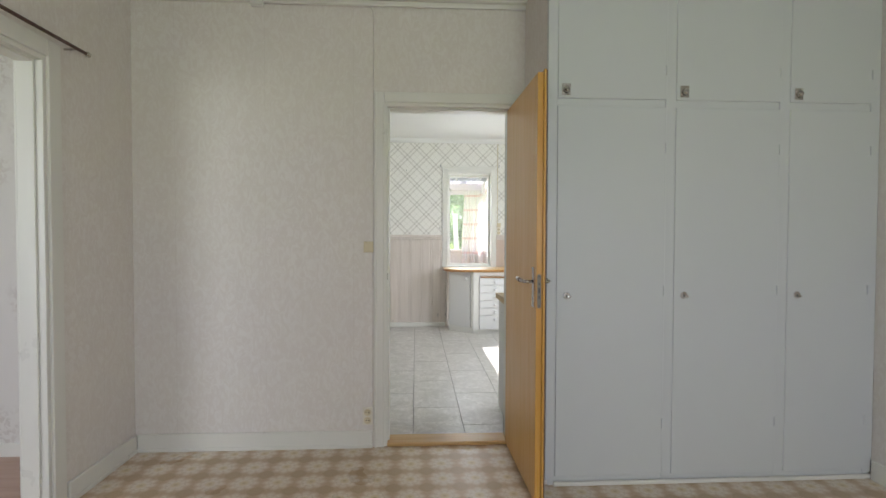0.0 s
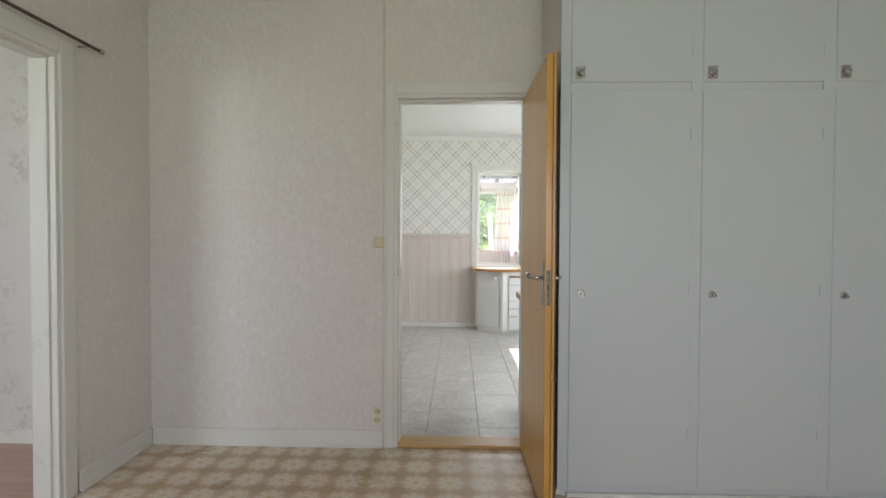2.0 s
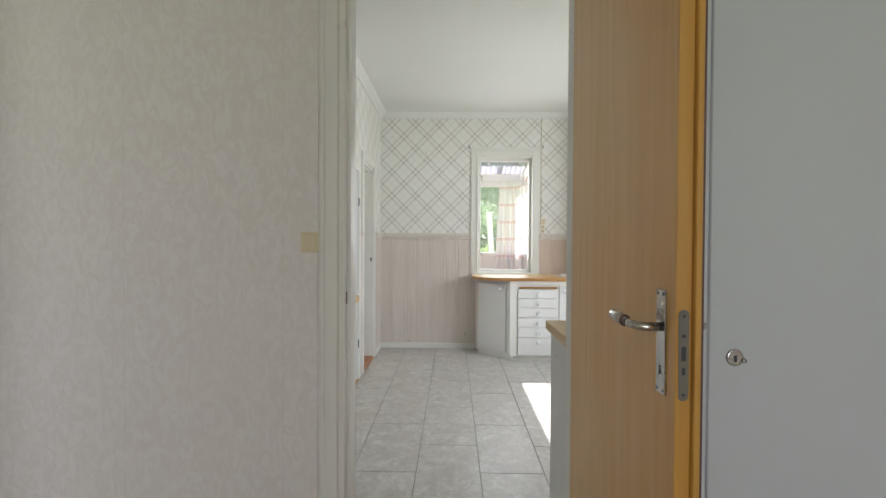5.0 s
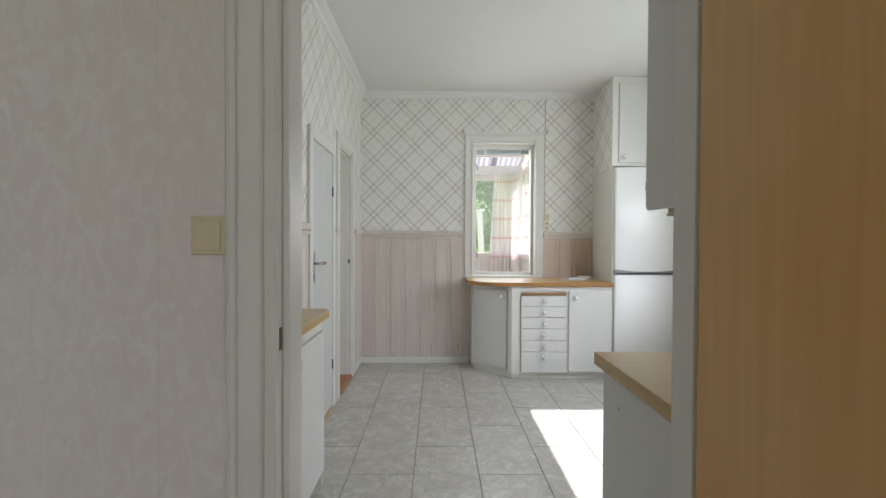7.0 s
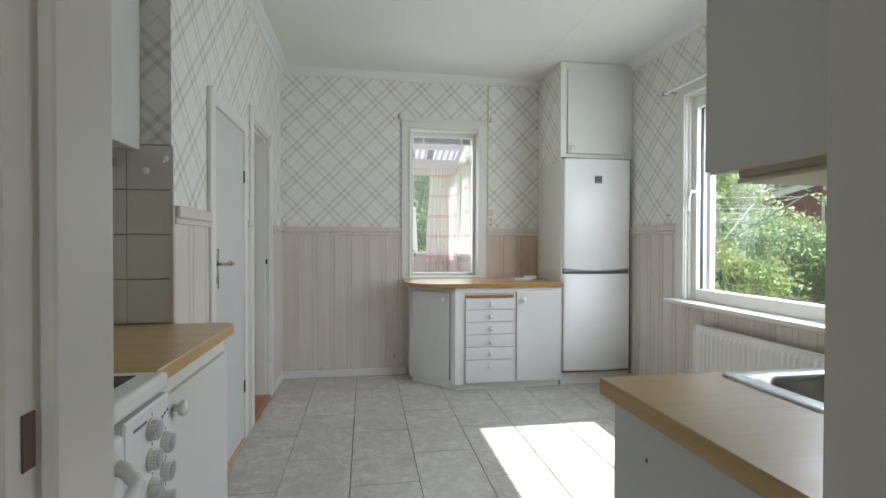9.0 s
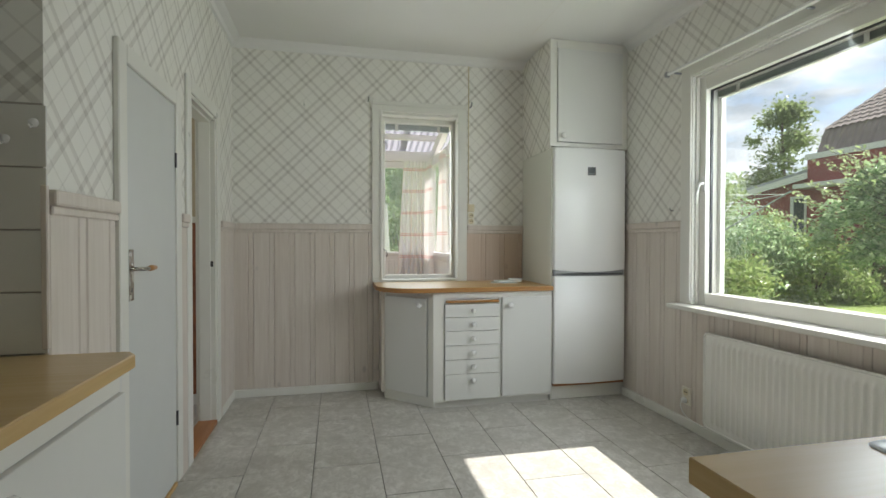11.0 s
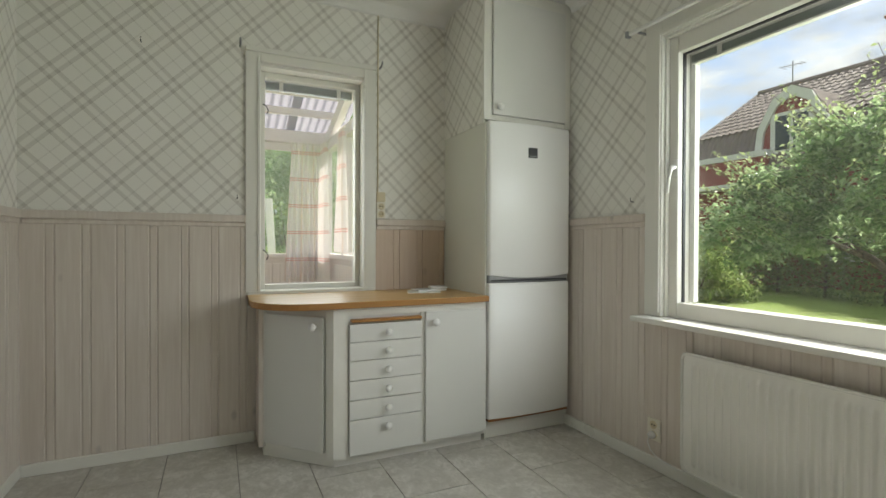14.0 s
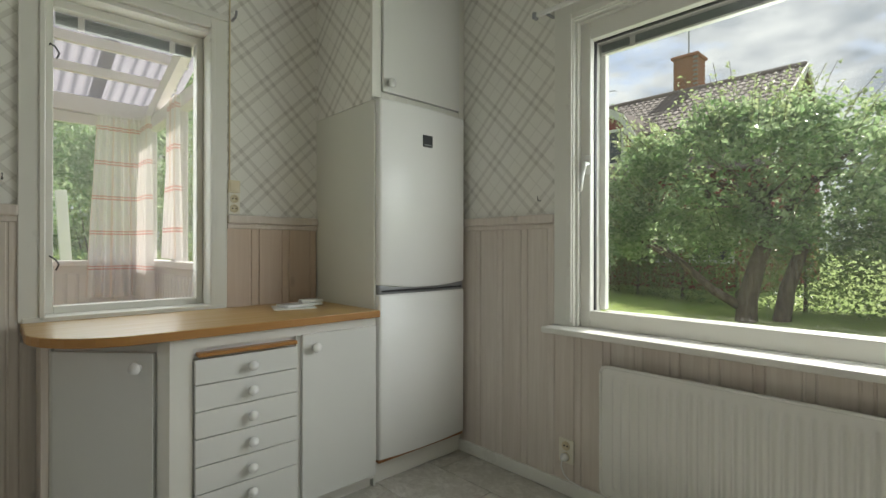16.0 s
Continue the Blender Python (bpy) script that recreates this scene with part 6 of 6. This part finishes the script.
leaf_mesh("low_boughs", crown_points(boughs, 11000, 15, 0.95), 0.125, M_APPLE, apple, 16)
limb([(AX - 0.3, AY + 0.95, 0.95), (9.3, 8.9, 1.35), (8.9, 9.7, 1.75)], [0.05, 0.035, 0.012], apple)

# long pale shoots that stand out of the crown
rng = random.Random(77)
stalks, ends = bmesh.new(), []
for b in blobs + boughs:
    for _ in range(2):
        if b[2] < 1.5 and b[0] > AX:
            continue
        p = Vector((b[0] + rng.uniform(-0.3, 0.3), b[1] + rng.uniform(-0.3, 0.3), b[2] + 0.1))
        out_dir = Vector((p.x - AX, (p.y - AY) * 0.6, 1.0 + 0.5 * rng.random())).normalized()
        q = p + out_dir * rng.uniform(0.35, 0.75)
        rod(stalks, tuple(p), tuple(q), 0.004, None, 5)
        for j in range(11):
            f = 0.25 + 0.75 * j / 10
            ends.append(p.lerp(q, f) + Vector((rng.uniform(-0.06, 0.06), rng.uniform(-0.06, 0.06), rng.uniform(-0.03, 0.03))))
part("shoot_stems", stalks, M_BARK, apple)
leaf_mesh("shoots", [tuple(e) for e in ends], 0.085, M_SHOOT, apple, 78, "pale young shoots")

apple2 = thing("apple_tree", "younger apple tree with light green shoots", "tree")
BX, BY = 11.3, 5.0
limb([(BX, BY, GZ - 0.1), (BX + 0.1, BY + 0.1, 0.6), (BX, BY + 0.2, 1.6)], [0.13, 0.1, 0.06], apple2, "trunk")
leaf_mesh("crown", crown_points(tree_blobs(BX, BY, 1.2, 3.55, 1.9, 60, 9, 0.42, 0.7), 14000, 11, 0.95), 0.13, M_APPLE, apple2, 12)

hedge = thing("hedge", "dense dark green clipped hedge behind the lawn", "hedge")
rng = np.random.default_rng(21)
n = 60000
hy = rng.uniform(-6.0, 13.6, n)
hx = 11.6 + 0.30 * np.maximum(0.0, hy - 7.0) + rng.normal(0, 0.24, n)
hz = GZ + 0.045 * np.minimum(9.0, np.maximum(0.0, hx - 4.0)) + rng.uniform(0, 1, n) ** 0.8 * (2.05 - 0.28 * np.maximum(0.0, hy - 10.5) + 0.2 * np.sin(hy * 1.7) + 0.15 * np.sin(hy * 4.1))
leaf_mesh("leaves", np.stack([hx, hy, hz], 1), 0.085, M_HEDGE, hedge, 22)
for i in range(16):
    y = -5.5 + i * 1.22
    x = 11.6 + 0.30 * max(0.0, y - 7.0)
    limb([(x, y, GZ - 0.1), (x + 0.05, y, 0.9)], [0.05, 0.02], hedge, "stem")


def shrub(label, x, y, z1, r, count, mat, seed, size=0.08, name="bush", low=0.15):
    b = thing(name, label, "bush", "garden bushes")
    gz = ground_z(x, y)
    for k in range(5):
        a = k * 1.3
        limb([(x, y, gz - 0.05), (x + 0.3 * r * math.cos(a), y + 0.3 * r * math.sin(a), gz + (z1 - gz) * 0.6)], [0.02, 0.008], b, "stem")
    leaf_mesh("leaves", crown_points(tree_blobs(x, y, gz + low, z1 - 0.1, r, 26, seed, 0.36 * r), count, seed + 1, 0.8), size, mat, b, seed + 2, "", 0.55)


shrub("light green feathery bush beside the lawn", 10.4, 11.9, 1.25, 1.05, 12000, M_BUSH, 31, 0.10)
shrub("light green feathery bush beside the lawn", 11.2, 14.0, 2.1, 0.9, 9000, M_BUSH, 41, 0.10)
shrub("tangled green garden shrub", 6.0, 11.2, 1.3, 1.1, 9000, M_BUSH, 51, 0.11)
shrub("tangled green garden shrub", 8.8, 12.6, 2.2, 1.3, 14000, M_APPLE, 61, 0.10)
shrub("tangled green garden shrub", 4.9, 9.6, 0.75, 0.9, 10000, M_APPLE, 71, 0.07)
shrub("tangled green garden shrub", 3.2, 13.6, 1.1, 1.2, 10000, M_BUSH, 91, 0.09)
shrub("dark green shrub behind the porch", 0.2, 15.5, 2.6, 1.8, 16000, M_APPLE, 95, 0.11)
shrub("dark green shrub behind the porch", 2.2, 16.5, 3.6, 2.0, 20000, M_APPLE, 97, 0.12)
shrub("dark green shrub behind the porch", 4.4, 17.5, 3.2, 2.2, 18000, M_BUSH, 99, 0.12)


shrub("tall tangled green shrub", 8.4, 13.6, 3.1, 1.6, 16000, M_BUSH, 401, 0.12)
shrub("tall tangled green shrub", 6.6, 13.2, 2.9, 1.5, 15000, M_APPLE, 411, 0.12)
shrub("tall tangled green shrub", 10.6, 16.0, 3.4, 1.9, 15000, M_APPLE, 421, 0.14)
shrub("tangled green garden shrub", 5.9, 9.4, 0.9, 0.8, 9000, M_BUSH, 431, 0.085)


def far_tree(x, y, h, r, seed, mat, count=9000, size=0.28):
    t = thing("tree", "tall leafy tree in the distance", "tree", "distant trees")
    limb([(x, y, GZ - 0.2), (x + 0.1, y, h * 0.4), (x, y + 0.1, h * 0.9)], [0.22, 0.16, 0.05], t, "trunk")
    for k in range(6):
        a = k * 1.1 + seed
        z = h * (0.35 + 0.09 * k)
        limb([(x, y, z), (x + r * 0.7 * math.cos(a), y + r * 0.7 * math.sin(a), z + 0.8)], [0.06, 0.02], t, "branch")
    leaf_mesh("crown", crown_points(tree_blobs(x, y, h * 0.28, h * 0.98, r, 34, seed, r * 0.36), count, seed + 1, 0.9), size, mat, t, seed + 2)


far_tree(26.0, 27.0, 9.3, 2.2, 101, M_BIRCH)
for i, (x, y, h, r) in enumerate(((18, 33, 8.5, 3.2), (12, 31, 9.5, 3.6), (6, 28, 10, 3.8), (0, 27, 10.5, 4), (-7, 28, 10, 4), (23, 36, 8, 3.4), (4, 22, 7, 2.8), (-2.5, 20.5, 7, 2.8), (32, 14, 6.5, 3), (33, -4, 7, 3.6))):
    far_tree(x, y, h, r, 120 + 7 * i, M_BIRCH if i % 2 else M_APPLE, 8000, 0.32)

bm = bmesh.new()
bmesh.ops.create_icosphere(bm, subdivisions=4, radius=1.0)
for v in bm.verts:
    k = 1 + 0.22 * noise.noise(v.co * 1.6) + 0.08 * noise.noise(v.co * 5)
    v.co = Vector((v.co.x * 0.6 * k + 5.4, v.co.y * 0.55 * k + 9.9, v.co.z * 0.75 * k + 0.2))
solid("rock", bm, M_STONE, "grey rock among the shrubs", "rock", "", True)
for i in range(9):
    rng = random.Random(300 + i)
    bm = bmesh.new()
    bmesh.ops.create_icosphere(bm, subdivisions=2, radius=1.0)
    cx, cy, s = rng.uniform(-0.6, 2.6), rng.uniform(12.6, 13.6), rng.uniform(0.16, 0.36)
    for v in bm.verts:
        k = 1 + 0.35 * noise.noise(v.co * 1.3 + Vector((i, 0, 0)))
        v.co = Vector((v.co.x * s * 1.2 * k + cx, v.co.y * s * k + cy, v.co.z * s * 0.8 * k + GZ + 0.12 + (0.35 if i % 3 == 0 else 0)))
    solid("stone", bm, M_STONE, "grey field stone in a heap behind the porch", "stone", "", True, "stones behind the porch")
plank = thing("plank", "weathered white board leaning upright behind the porch", "plank")
bm = boxes((-0.06, 0.06, -0.02, 0.02, 0, 2.25), bevel=0.004)
bm.transform(pose(1.32, 12.5, GZ, 0, -3.5, 8))
part("board", bm, M_PORCH, plank)
dry = thing("drying_lines", "outdoor clothes drying frame with blue-white lines", "clothes line")
part("pole", rods(((6.3, 10.4, GZ), (6.3, 10.4, 1.75), 0.022)), M_GREY, dry)
for k in range(4):
    a = radians(25 + 90 * k)
    e = Vector((6.3 + 1.3 * math.cos(a), 10.4 + 1.3 * math.sin(a), 1.95))
    part("arm", rods(((6.3, 10.4, 1.15), tuple(e), 0.012)), M_GREY, dry)
    b2 = radians(115 + 90 * k)
    for s in (0.55, 0.75, 0.95):
        p = Vector((6.3, 10.4, 1.15)).lerp(e, s)
        q = Vector((6.3, 10.4, 1.15)).lerp(Vector((6.3 + 1.3 * math.cos(b2), 10.4 + 1.3 * math.sin(b2), 1.95)), s)
        part("line", rods((tuple(p), tuple(q), 0.004), seg=5), M_KNOB, dry)


# ---- neighbour's house ----
def poly(points, thick, direction):
    """A flat polygon given some thickness."""
    bm = bmesh.new()
    f = bm.faces.new([bm.verts.new(p) for p in points])
    e = bmesh.ops.extrude_face_region(bm, geom=[f])
    bmesh.ops.translate(bm, vec=Vector(direction) * thick, verts=[v for v in e["geom"] if isinstance(v, bmesh.types.BMVert)])
    bmesh.ops.recalc_face_normals(bm, faces=bm.faces)
    return bm


nb = thing("house", "red boarded house with tiled roof, dormer and brick chimney", "house")
HX, HY0, HY1, EX, RZ, EZ = 18.6, 7.9, 15.6, 15.3, 6.75, 4.75
BX0, BZ = 14.7, 3.3                              # lower edge of the steep lower slope
FXS = 2 * HX
wall_pts = [(15.0, HY0 + 0.25, GZ), (FXS - 15.0, HY0 + 0.25, GZ), (FXS - 15.0, HY0 + 0.25, BZ + 0.1), (FXS - EX, HY0 + 0.25, EZ - 0.05), (HX, HY0 + 0.25, RZ - 0.08), (EX, HY0 + 0.25, EZ - 0.05), (15.0, HY0 + 0.25, BZ + 0.1)]
part("gable_wall", poly(wall_pts, HY1 - HY0 - 0.5, (0, 1, 0)), M_RED, nb, "red boarded walls")
for i in range(46):
    y = HY0 + 0.3 + i * 0.16
    part("wall_batten", boxes((14.98, 15.0, y, y + 0.04, GZ, BZ)), M_RED, nb)
for x in [15.1 + 0.22 * i for i in range(31)]:
    top_z = RZ - 0.15 - abs(x - HX) * (RZ - EZ) / (HX - EX)
    part("gable_batten", boxes((x, x + 0.04, HY0 + 0.23, HY0 + 0.25, GZ, top_z)), M_RED, nb)


def roof_slope(a, b, y0, y1, name):
    """Rows of tiles from the upper edge a to the lower edge b, each (x, z)."""
    t = part(name, poly([(a[0], y0, a[1]), (a[0], y1, a[1]), (b[0], y1, b[1]), (b[0], y0, b[1])], 0.06, (0, 0, -1)), M_ROOF, nb, "brown clay tile roof")
    va, vb = Vector((a[0], 0, a[1])), Vector((b[0], 0, b[1]))
    length = (vb - va).length
    d = (vb - va) / length
    nn = Vector((-d.z, 0, d.x))
    if nn.z < 0:
        nn = -nn
    rows_n = max(2, int(length / 0.36))
    verts, faces = [], []
    for i in range(rows_n):
        k0, k1 = i * length / rows_n, (i + 1) * length / rows_n + 0.04
        cols = int((y1 - y0) / 0.06)
        base = len(verts)
        for j in range(cols + 1):
            y = y0 + (y1 - y0) * j / cols
            h = 0.023 * math.sin(y / 0.21 * 2 * math.pi) + 0.02
            for k, lift in ((k0, 0.0), (k1, 0.030)):
                p = va + d * k + nn * (h + lift)
                verts.append((p.x, y, p.z))
        for j in range(cols):
            q = base + 2 * j
            faces.append((q, q + 2, q + 3, q + 1))
    me = bpy.data.meshes.new("tile_courses")
    me.from_pydata(verts, [], faces)
    me.materials.append(M_ROOF)
    ob = new("tile_courses", me)
    ob.parent = t
    ob["kind"] = "stuff"


roof_slope((HX, RZ), (EX - 0.1, EZ - 0.06), HY0, HY1, "roof_upper")
roof_slope((EX - 0.05, EZ - 0.02), (BX0, BZ), HY0, HY1, "roof_lower")
roof_slope((HX, RZ), (FXS - EX + 0.1, EZ - 0.06), HY0, HY1, "roof_upper")
part("ridge", rods(((HX, HY0, RZ + 0.04), (HX, HY1, RZ + 0.04), 0.10)), M_ROOF, nb)
for sx in (1, -1):
    pts = [(HX, HY0 - 0.06, RZ + 0.06), (HX - sx * (HX - EX + 0.1), HY0 - 0.06, EZ), (HX - sx * (HX - EX + 0.1), HY0 - 0.06, EZ - 0.22), (HX, HY0 - 0.06, RZ - 0.17)]
    part("barge_board", poly(pts, 0.05, (0, 1, 0)), M_TRIM, nb, "white barge board")
    pts = [(HX - sx * (HX - EX + 0.1), HY0 - 0.06, EZ), (HX - sx * (HX - BX0), HY0 - 0.06, BZ), (HX - sx * (HX - BX0 - 0.2), HY0 - 0.06, BZ), (HX - sx * (HX - EX - 0.1), HY0 - 0.06, EZ - 0.22)]
    part("barge_board", poly(pts, 0.05, (0, 1, 0)), M_TRIM, nb, "white barge board")
CHY = -0.45
ch = part("chimney", boxes((18.8, 19.6, 11.55 + CHY, 12.35 + CHY, 6.2, 8.05)), M_JOINT, nb, "red brick chimney")
for r in range(23):
    z = 6.25 + r * 0.078
    o = 0.0 if r % 2 else 0.13
    for k in range(3):
        part("brick", boxes((18.785, 18.80, 11.55 + CHY + o + k * 0.26, 11.55 + CHY + max(min(o + k * 0.26 + 0.245, 0.8), o + k * 0.26 + 0.02), z, z + 0.066)), M_BRICK, ch)
        part("brick", boxes((18.8 + o + k * 0.24, 18.8 + max(min(o + k * 0.24 + 0.225, 0.8), o + k * 0.24 + 0.02), 11.535 + CHY, 11.55 + CHY, z, z + 0.066)), M_BRICK, ch)
part("cap", boxes((18.72, 19.68, 11.47 + CHY, 12.43 + CHY, 8.05, 8.17), bevel=0.03), M_BRICK, ch)
ant = part("antenna", rods(((19.3, 11.55, 8.17), (19.3, 11.55, 10.0), 0.025)), M_GREY, nb, "roof aerial")
for z, w in ((9.85, 0.75), (9.2, 0.9)):
    part("boom", rods(((19.3, 11.55 - w / 2, z + 0.08), (19.3, 11.55 + w / 2, z), 0.015), seg=6), M_GREY, ant)
    for k in range(5):
        y = 11.55 - w / 2 + w * k / 4
        part("element", rods(((19.1, y, z), (19.5, y, z), 0.008), seg=6), M_GREY, ant)
ant = part("antenna", rods(((HX, 14.45, RZ), (HX, 14.45, RZ + 0.85), 0.02)), M_GREY, nb, "small roof aerial")
part("boom", rods(((HX, 14.05, RZ + 0.68), (HX, 14.85, RZ + 0.76), 0.012), seg=6), M_GREY, ant)
for k in range(5):
    part("element", rods(((HX - 0.2, 14.1 + 0.17 * k, RZ + 0.70), (HX + 0.2, 14.1 + 0.17 * k, RZ + 0.70), 0.008), seg=6), M_GREY, ant)
DY = 12.35
dormer_front = [(14.9, DY - 0.95, 3.6), (14.9, DY + 0.95, 3.6), (14.9, DY + 0.85, 4.5), (14.9, DY + 0.45, 5.25), (14.9, DY, 5.5), (14.9, DY - 0.45, 5.25), (14.9, DY - 0.85, 4.5)]
dm = part("dormer", poly(dormer_front, 2.2, (1, 0, 0)), M_RED, nb, "red dormer with white arched trim")
for a, b in zip(dormer_front[1:], dormer_front[2:] + dormer_front[:1]):
    mid = Vector((14.9, DY, 4.2))
    va, vb = Vector(a), Vector(b)
    if va.z == 3.6 and vb.z == 3.6:
        continue
    ia, ib = va.lerp(mid, -0.10), vb.lerp(mid, -0.10)
    ja, jb = va.lerp(mid, 0.12), vb.lerp(mid, 0.12)
    part("arch_trim", poly([tuple(ia), tuple(ib), tuple(jb), tuple(ja)], 0.08, (-1, 0, 0)), M_TRIM, dm)
    part("dormer_roof", poly([tuple(ia), tuple(ib), (ib.x + 2.4, ib.y, ib.z), (ia.x + 2.4, ia.y, ia.z)], 0.05, (0, 0, 0.7)), M_ROOF, dm)


def far_window(parent, x, y, z, w, h, panes=2):
    wdw = part("window", boxes((x - 0.05, x, y - w / 2 - 0.1, y + w / 2 + 0.1, z - h / 2 - 0.1, z + h / 2 + 0.1), bevel=0.01), M_TRIM, parent, "white framed window")
    s = w / panes
    for k in range(panes):
        part("pane", boxes((x - 0.065, x - 0.052, y - w / 2 + k * s + 0.05, y - w / 2 + (k + 1) * s - 0.05, z - h / 2, z + h / 2)), M_PANE, wdw)
    return wdw


far_window(dm, 14.9, DY, 4.35, 0.95, 0.95)
for y in (9.4, 11.0, 14.2):
    far_window(nb, 15.0, y, 1.5, 0.95, 1.25)
annex = thing("annex", "red boarded annex with a flat-roofed block and low sloping roof", "house")
part("block", boxes((14.6, 17.0, 12.9, 15.65, GZ, 3.75)), M_RED, annex)
part("parapet", boxes((14.55, 17.05, 12.85, 15.70, 3.75, 3.92)), M_TRIM, annex)
part("awning", boxes((14.1, 14.62, 12.85, 15.70, 2.85, 2.98)), M_TRIM, annex)
part("shed_wall", poly([(15.0, 15.65, GZ), (15.0, 20.3, GZ), (15.0, 20.3, 2.62), (15.0, 15.65, 3.35)], 3.0, (1, 0, 0)), M_RED, annex)
part("shed_roof", poly([(14.7, 15.66, 3.38), (14.7, 20.6, 2.62), (18.2, 20.6, 2.62), (18.2, 15.66, 3.38)], 0.12, (0, 0, 1)), M_METALROOF, annex, "grey sheet roof")
part("fascia", poly([(14.68, 15.66, 3.40), (14.68, 20.6, 2.64), (14.68, 20.6, 2.44), (14.68, 15.66, 3.20)], 0.03, (-1, 0, 0)), M_TRIM, annex, "white roof edge board")
for i in range(30):
    y = 15.7 + i * 0.155
    part("wall_batten", boxes((14.98, 15.0, y, y + 0.04, GZ, 2.5)), M_RED, annex)
far_window(annex, 15.0, 16.0, 2.0, 0.9, 1.2)


# ---- floor tiles of the kitchen ----
floor_ob = bpy.data.objects["floor_kitchen"]
TW, TL, GAP = 0.345, 0.685, 0.004
shared = {}


def tile(x0, x1, y0, y1):
    w, l = round(x1 - x0, 4), round(y1 - y0, 4)
    if w < 0.02 or l < 0.02:
        return
    if (w, l) not in shared:
        shared[(w, l)] = mesh_of("floor_tile", boxes((0, w, 0, l, -0.006, 0.0), bevel=0.0012), M_TILE)
    ob = new("floor_tile", shared[(w, l)])
    ob.location, ob.parent = (x0, y0, 0), floor_ob


k = -4
while 0.195 + k * TW < K_X1:
    xa, xb = 0.195 + k * TW, 0.195 + (k + 1) * TW
    y = 5.95 - 6 * TL if k % 2 == 0 else 5.60 - 6 * TL
    while y < K_Y1:
        a0, a1 = max(xa, A_X0), min(xb, K_X1 - 0.012)
        b0, b1 = max(y, K_Y0 - 0.02), min(y + TL, K_Y1 - 0.012)
        if a1 > a0 and b1 > b0:
            if xb < K_X0 and y > A_Y1:
                pass
            else:
                tile(a0 + GAP / 2, a1 - GAP / 2, b0 + GAP / 2, b1 - GAP / 2)
        y += TL
    k += 1

# laminate boards of the side room
lam_floor = bpy.data.objects["floor_side_room"]
lam = mesh_of("floor_plank", boxes((0, 1.196, 0, 0.096, 0.0, 0.006), bevel=0.0008), M_LAM)
for r in range(30):
    for c in range(3):
        ob = new("floor_plank", lam)
        ob.location, ob.parent = (-5.15 + c * 1.2 + (r % 3) * 0.04, 0.28 + r * 0.097, 0.002), lam_floor

# ---- whitewashed boarding below the dado rail ----
BW = 0.143


def board_mesh(h, w=BW, material=None):
    """One matched board: broad face, groove, narrow bead, groove."""
    prof = [(0.0, 0.0), (0.0, -0.006), (0.003, -0.011), (w * 0.70, -0.011), (w * 0.70 + 0.003, -0.007), (w * 0.70 + 0.008, -0.007), (w * 0.70 + 0.011, -0.011), (w - 0.007, -0.011), (w - 0.004, -0.006), (w - 0.0005, -0.006), (w - 0.0005, 0.0)]
    bm = bmesh.new()
    lo = [bm.verts.new((x, y, 0)) for x, y in prof]
    hi = [bm.verts.new((x, y, h)) for x, y in prof]
    n = len(prof)
    for i in range(n):
        bm.faces.new((lo[i], lo[(i + 1) % n], hi[(i + 1) % n], hi[i]))
    bm.faces.new(hi)
    bm.faces.new(lo[::-1])
    bmesh.ops.recalc_face_normals(bm, faces=bm.faces)
    return mesh_of("panel_board", bm, material or M_PANEL)


HIGH = board_mesh(DADO - 0.05)
LOW = board_mesh(0.79)
RAW = board_mesh(DADO - 0.05, BW, M_PANEL2)


def boarding(wall, start, direction, length, mesh, z=0.0):
    """Boards side by side from start; they face to the right of the direction."""
    d = Vector(direction)
    ang = math.degrees(math.atan2(d.y, d.x))
    count = int(length / BW)
    parent = bpy.data.objects[wall]
    s = length / count / BW
    for i in range(count):
        ob = new("panel_board", mesh)
        ob.parent = parent
        p = Vector(start) + d * (i * BW * s)
        ob.matrix_world = pose(p.x, p.y, z, 0, 0, ang) @ Matrix.Diagonal((s, 1, 1, 1))


boarding("wall_kitchen_far", (K_X0, K_Y1 - 0.0005, 0), (1, 0, 0), 1.062, HIGH)
boarding("wall_kitchen_far", (1.383, K_Y1 - 0.0005, 0), (1, 0, 0), 0.50, RAW)
boarding("wall_kitchen_far", (0.602, K_Y1 - 0.0005, 0), (1, 0, 0), 0.78, LOW)
boarding("wall_kitchen_window", (K_X1 - 0.0005, 6.74, 0), (0, -1, 0), 0.645, HIGH)
boarding("wall_kitchen_window", (K_X1 - 0.0005, 6.095, 0), (0, -1, 0), 1.90, LOW)
boarding("wall_kitchen_window", (K_X1 - 0.0005, 4.195, 0), (0, -1, 0), 0.25, HIGH)
boarding("wall_kitchen_doors", (K_X0 + 0.0005, A_Y1, 0), (0, 1, 0), 0.41, HIGH)
boarding("wall_kitchen_doors", (K_X0 + 0.0005, 5.978, 0), (0, 1, 0), 0.155, HIGH)
boarding("wall_kitchen_doors", (K_X0 + 0.0005, 6.848, 0), (0, 1, 0), 0.43, HIGH)

# ---- glazed tiles of the cooking alcove ----
alc = bpy.data.objects["wall_alcove_end"]
solid("tile_bed", boxes((A_X0, K_X0 - 0.002, A_Y1 - 0.006, A_Y1 - 0.0005, 0.886, 1.565)), M_GROUT, "grey grout behind the wall tiles")
wt_mesh = mesh_of("wall_tile", boxes((0, 0.163, -0.010, -0.004, 0, 0.164), bevel=0.0015), M_WTILE)
for i in range(3):
    for j in range(4):
        x = K_X0 - 0.165 * (i + 1) + 0.012
        if x < A_X0:
            continue
        ob = new("wall_tile", wt_mesh)
        ob.parent = alc
        ob.location = (x, A_Y1, 0.889 + j * 0.1685)
